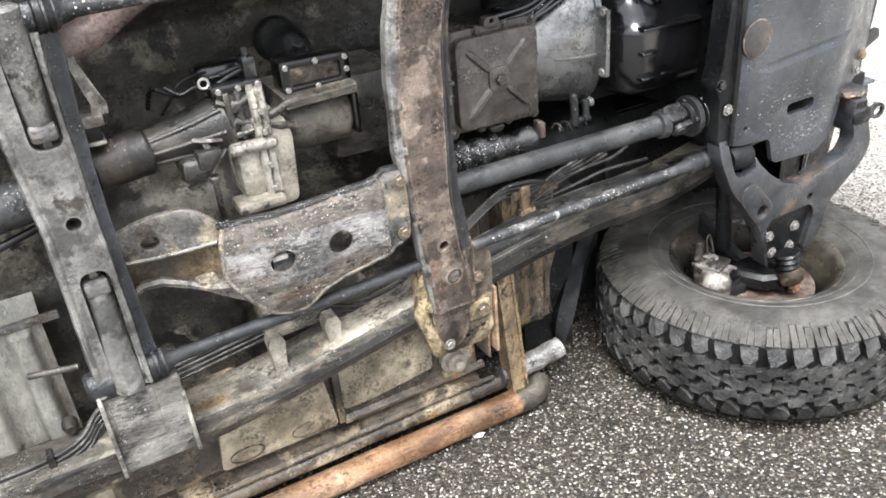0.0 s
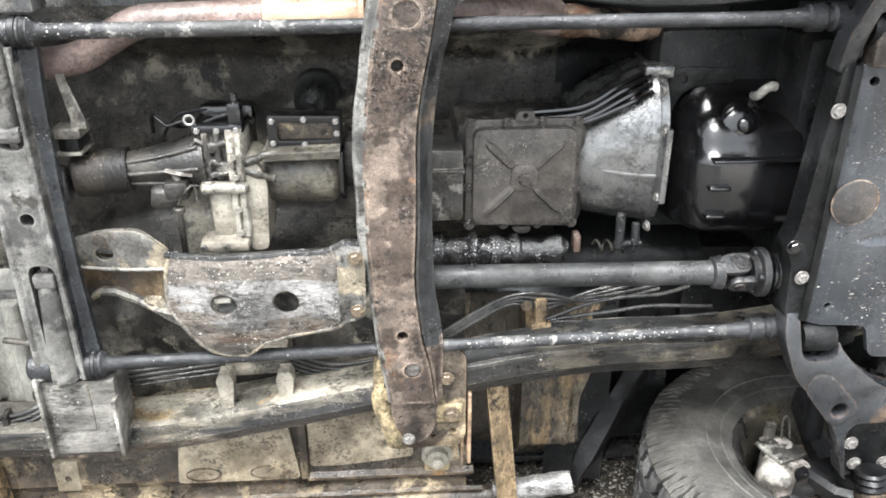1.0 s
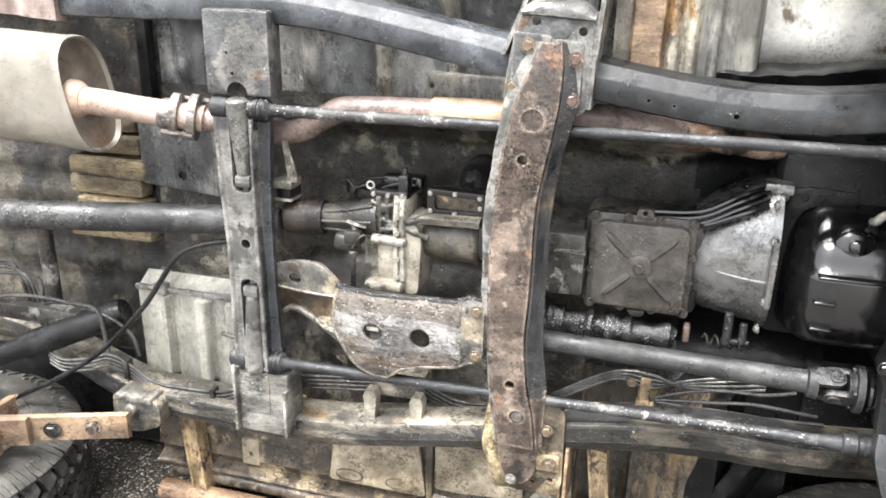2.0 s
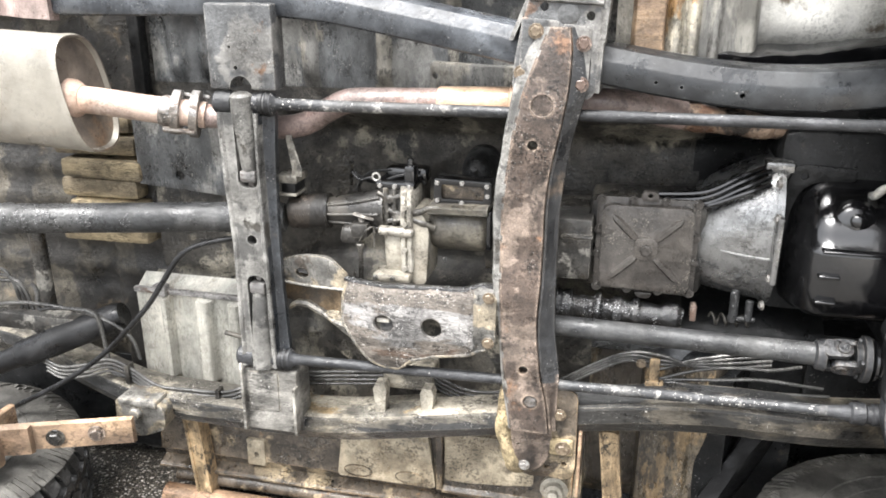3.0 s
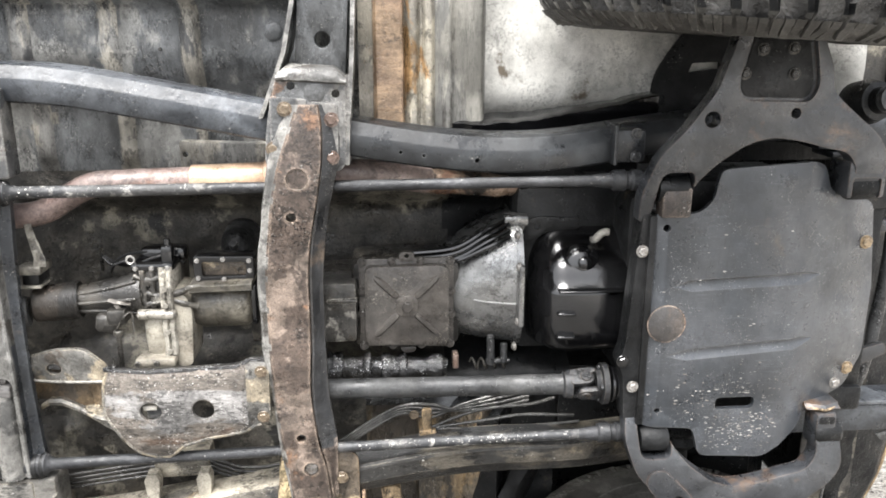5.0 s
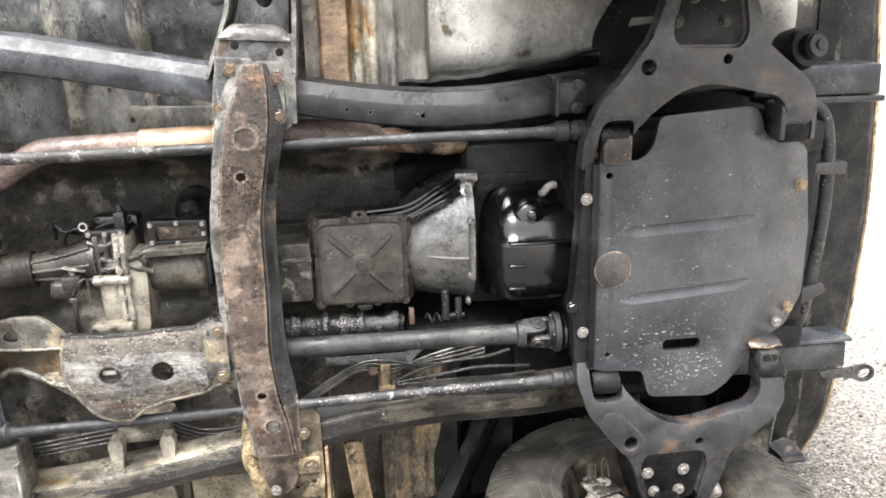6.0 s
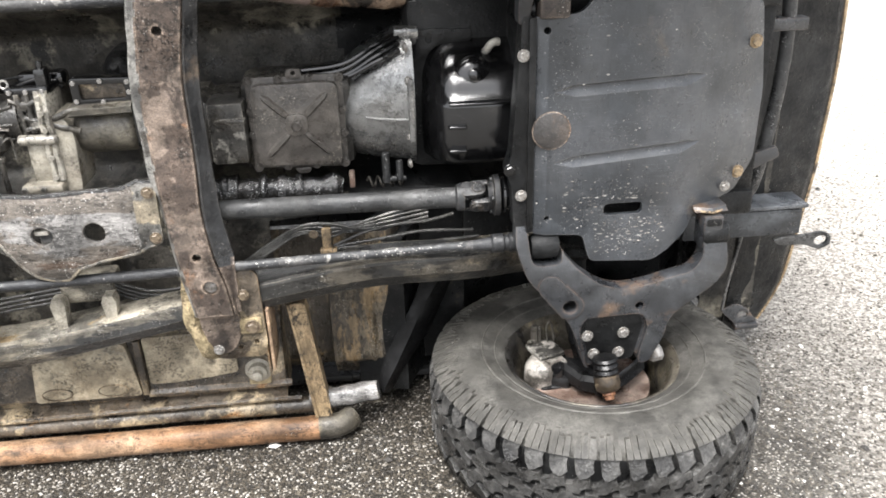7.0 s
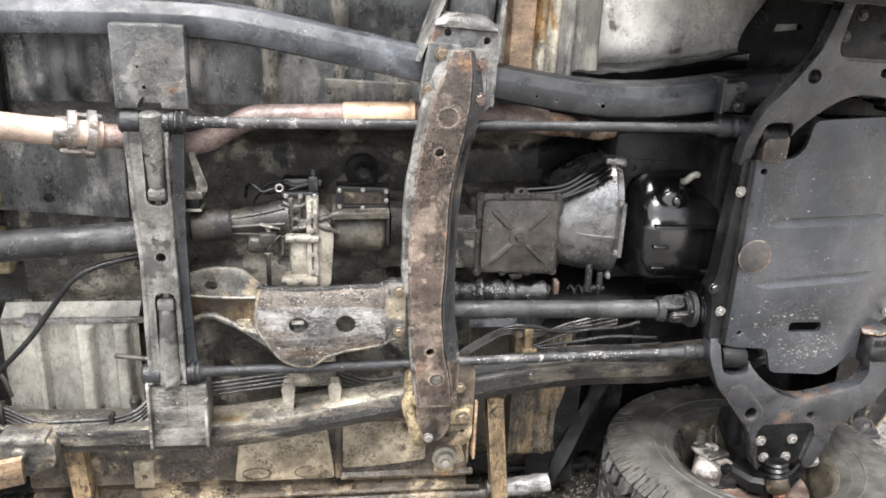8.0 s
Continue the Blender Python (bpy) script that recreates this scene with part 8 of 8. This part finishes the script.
def build_lines():
    for k in range(4):
        bm = bmesh.new()
        o = 0.0105 * k
        pipe(bm, [(-1.222, 0.03, 0.425 - o), (-1.178, 0.03, 0.409 - o), (-1.10, 0.03, 0.425 - o), (-1.038, 0.03, 0.446 - o), (-0.982, 0.03, 0.430 - o), (-0.911, 0.028, 0.392 - o), (-0.835, 0.028, 0.390 - o), (-0.743, 0.030, 0.393 - o), (-0.69, 0.035, 0.408 - o), (-0.655, 0.06, 0.43 - o), (-0.60, 0.075, 0.44 - o), (-0.45, 0.075, 0.462 - o),
                  (-0.25, 0.075, 0.485 - o), (-0.20, 0.078, 0.47 - o), (-0.15, 0.078, 0.452 - o), (-0.08, 0.08, 0.452 - o), (0.03, 0.095, 0.472 - o * 0.6), (0.072, 0.10, 0.498 - o * 0.6), (0.144, 0.10, 0.546 - o * 0.6), (0.209, 0.10, 0.578 - o * 0.6), (0.274, 0.10, 0.578 - o), (0.339, 0.10, 0.562 + o * 0.4), (0.43, 0.105, 0.566 + o), (0.50, 0.12, 0.572 + o)], 0.0042 if k < 2 else 0.0036, 8, 6)
        part("brake_line", bm, M_LINE, truck, "thin steel brake and fuel line")
    for pts in (((0.27, 0.10, 0.520), (0.30, 0.10, 0.532), (0.352, 0.10, 0.552), (0.417, 0.10, 0.566), (0.496, 0.10, 0.570), (0.56, 0.12, 0.575)), ((0.27, 0.10, 0.516), (0.299, 0.10, 0.523), (0.404, 0.10, 0.535), (0.484, 0.10, 0.545), (0.604, 0.10, 0.539)),
                ((0.27, 0.10, 0.512), (0.312, 0.10, 0.517), (0.418, 0.10, 0.514), (0.524, 0.10, 0.517), (0.618, 0.10, 0.523))):
        part("brake_line", pipe(bmesh.new(), pts, 0.0038, 8), M_LINE, truck, "bent brake line")
    for x, z in ((-0.745, 0.378), (-0.985, 0.415)):
        bm = bmesh.new()
        box(bm, (x - 0.006, 0.018, z - 0.026), (x + 0.006, 0.045, z + 0.026), 0.003)
        part("line_clip", bm, M_CASTDARK, truck, "small line clip")
    bm = bmesh.new()
    box(bm, (0.252, 0.088, 0.508), (0.274, 0.112, 0.572), 0.004)
    box(bm, (0.246, 0.084, 0.508), (0.284, 0.10, 0.522), 0.003)
    lb = part("line_bracket", bm, M_RUST, truck, "rusty line bracket")
    bolt(lb, 0.234, 0.088, 0.561, 0.008, M_BOLT)
    bm = bmesh.new()
    pipe(bm, [(-0.64, 0.03, 0.80), (-0.735, 0.01, 0.781), (-0.788, 0.0, 0.752), (-0.839, 0.0, 0.685), (-0.891, 0.0, 0.615), (-0.986, 0.0, 0.515), (-1.062, 0.0, 0.449), (-1.172, 0.0, 0.374), (-1.322, 0.0, 0.289)], 0.0065, 10)
    cable = part("handbrake_cable", bm, M_HOSE, truck, "black handbrake cable hanging in a curve")
    bm = bmesh.new()
    loft(bm, [[(x - 0.008, y, z), (x + 0.008, y, z), (x + 0.008, y + 0.007, z), (x - 0.008, y + 0.007, z)] for x, y, z in ((-1.318, -0.008, 0.300), (-1.335, -0.03, 0.278), (-1.358, -0.09, 0.25), (-1.375, -0.16, 0.235))])
    part("cable_lug", bm, M_SPRING, cable, "rusty strap lug")
    for x in (-0.335, -0.225):
        bm = bmesh.new()
        s = [[(x - w, 0.02, z), (x + w, 0.02, z), (x + w, 0.05, z), (x - w, 0.05, z)] for z, w in ((0.375, 0.010), (0.42, 0.012), (0.46, 0.016), (0.475, 0.010))]
        loft(bm, s)
        part("rail_tab", bm, M_PALECAST, truck, "pale tab on the frame rail")
    bm = bmesh.new()
    box(bm, (-0.34, 0.06, 0.44), (-0.22, 0.14, 0.50), 0.012)
    roughen(bm, 0.004, 40)
    part("mud_clump", bm, M_RAILMUD, truck, "muddy clump above the rail")


def build_rear():
    """Leaf spring, axle and damper at the rear."""
    bm = bmesh.new()
    loft(bm, [[(x, rail_y(x) + 0.02, 1.252), (x, rail_y(x) - 0.012, 1.256), (x, rail_y(x) - 0.012, 1.340), (x, rail_y(x) + 0.02, 1.345)] for x in lin(-1.42, -1.045, 12)])
    roughen(bm, 0.003, 12)
    part("rail_sleeve", bm, M_EXH, truck, "rust-pink sleeve on the rear of the frame rail")
    bm = bmesh.new()

    def leaf(x0, x1, drop, thick, wide):
        sec = []
        for k in range(20):
            u = k / 19
            x = x0 + (x1 - x0) * u
            y = -0.085 - 0.17 * max(-0.1, min(1.0, (-0.93 - x) / 0.45)) + 0.05 * max(0.0, (-1.38 - x) / 0.5) - drop
            sec.append([(x, y, 0.335 - wide), (x, y - thick, 0.335 - wide + 0.003), (x, y - thick, 0.335 + wide - 0.003), (x, y, 0.335 + wide)])
        return sec
    loft(bm, leaf(-1.95, -0.91, 0.0, 0.013, 0.034))
    sp = part("leaf_spring", bm, M_SPRING, truck, "orange-brown rusty leaf spring")
    part("second_leaf", loft(bmesh.new(), leaf(-1.80, -1.115, 0.014, 0.014, 0.037)), M_SPRING, sp)
    bm = bmesh.new()
    box(bm, (-1.20, -0.275, 0.298), (-1.145, -0.225, 0.375), 0.008)
    box(bm, (-1.215, -0.26, 0.285), (-1.195, -0.12, 0.385), 0.004)
    part("spring_clamp", bm, M_SPRING, sp, "square spring clamp")
    bolt(sp, -1.07, -0.152, 0.333, 0.016, M_CASTDARK, way=(0.35, -1, 0))
    bolt(sp, -0.985, -0.118, 0.336, 0.015, M_XM, way=(0.35, -1, 0))
    bm = bmesh.new()
    slab(bm, rounded([(-0.985, 0.385), (-0.90, 0.395), (-0.855, 0.375), (-0.855, 0.315), (-0.93, 0.285), (-0.985, 0.29)], 0.02, 4), -0.040, 0.06, (), 0.006)
    lathe(bm, (-0.93, -0.052, 0.352), (-0.93, -0.02, 0.352), [(0, 0.012), (0.3, 0.016), (1, 0.018)], 20)
    box(bm, (-0.97, -0.05, 0.372), (-0.87, 0.01, 0.392), 0.008)
    roughen(bm, 0.004, 30)
    part("spring_hanger", bm, M_TONGUE, truck, "pale grey-brown muddy spring hanger")
    bm = bmesh.new()
    pipe(bm, [(-1.47, -0.10, 1.40), (-1.47, -0.12, 0.80), (-1.46, -0.16, 0.26)], 0.04, 20, 2)
    part("rear_axle", bm, M_CASTDARK, truck, "dark rear axle tube")
    bm = bmesh.new()
    lathe(bm, (-1.62, -0.05, 0.29), (-1.02, 0.09, 0.545), [(0, 0.02), (0.1, 0.028), (0.55, 0.028), (0.56, 0.036), (0.97, 0.036), (1, 0.03)], 20)
    part("rear_damper", bm, M_HOSE, truck, "black rear shock absorber")
    bm = bmesh.new()
    for k in range(3):
        o = 0.016 * k
        pipe(bm, [(-1.60, 0.08, 0.66 - o), (-1.51, 0.08, 0.650 - o), (-1.449, 0.08, 0.632 - o), (-1.351, 0.08, 0.640 - o), (-1.320 + o * 0.6, 0.08, 0.605), (-1.308 + o, 0.08, 0.541), (-1.30 + o, 0.08, 0.49 - o * 0.5), (-1.25, 0.075, 0.474 - o * 0.6)], 0.005, 8)
        part("rear_brake_line", bm, M_LINE, truck, "bent brake line over the rear axle")
        bm = bmesh.new()
    pipe(bm, [(-1.238, 0.05, 0.622), (-1.224, 0.045, 0.606), (-1.220, 0.04, 0.560), (-1.185, 0.04, 0.566), (-1.082, 0.04, 0.568), (-1.056, 0.04, 0.542), (-1.047, 0.04, 0.459), (-1.036, 0.035, 0.410), (-0.99, 0.030, 0.405)], 0.0055, 8)
    part("rear_brake_line", bm, M_LINE, truck, "bent brake line over the rear axle")
    bm = bmesh.new()
    pipe(bm, [(-1.40, 0.02, 0.55), (-1.28, 0.03, 0.575), (-1.15, 0.04, 0.57), (-1.05, 0.05, 0.545), (-0.99, 0.06, 0.50), (-0.97, 0.06, 0.44)], 0.005, 8)
    part("rear_brake_line", bm, M_LINE, truck, "bent brake line over the rear axle")
    # added sheet that hides the ground beyond; its black gives the void's shade
    part("bed_gap_panel", box(bmesh.new(), (-2.25, 0.245, 0.05), (-0.93, 0.255, 0.34), 0.003), M_DARK, truck, "black panel added to close the shaded gap under the cargo bed")
    bm = bmesh.new()
    rod(bm, (-1.26, 0.12, 0.50), (-1.26, 0.12, 0.75), 0.02, 14)
    box(bm, (-1.40, 0.05, 0.485), (-1.10, 0.12, 0.535), 0.015)
    part("axle_bracket", bm, M_CAST, truck, "dirty bracket above the axle")


def build_shell():
    """Plain panels that close the truck behind its floor."""
    panels = []
    for z0, z1 in ((0.03, 0.05), (1.60, 1.62)):
        panels += [((-0.95, 0.26, z0), (0.55, 1.30, z1)), ((0.55, 0.45, z0 + 0.02), (1.34, 0.95, z1 + 0.02)), ((-2.3, 0.26, z0), (-0.95, 0.75, z1))]
    panels += [((-0.90, 1.30, 0.06), (0.40, 1.33, 1.59)), ((0.60, 0.95, 0.06), (1.34, 0.98, 1.59)), ((-0.97, 0.26, 0.05), (-0.95, 1.30, 1.60)), ((0.53, 0.48, 0.05), (0.55, 1.30, 1.60)),
               ((1.34, 0.365, 0.09), (1.36, 0.97, 1.56)), ((-2.32, 0.26, 0.05), (-2.30, 0.75, 1.60)), ((-2.30, 0.26, 0.06), (-1.70, 0.27, 1.59))]
    for lo, hi in panels:
        part("body_panel", box(bmesh.new(), lo, hi, 0.006), M_CAB, truck, "dark painted body panel")


build_rails()
build_crossmember()
build_body_mounts()
build_torsion_crossmember()
build_torsion_bars()
build_guard()
build_skid()
build_arms()
build_wheels()
build_brake()
build_gearbox()
build_oil_pan()
build_shafts()
build_exhaust()
build_floor()
build_sills()
build_slider()
build_front()
build_tank()
build_lines()
build_rear()
build_shell()
build_ground()
build_chips()
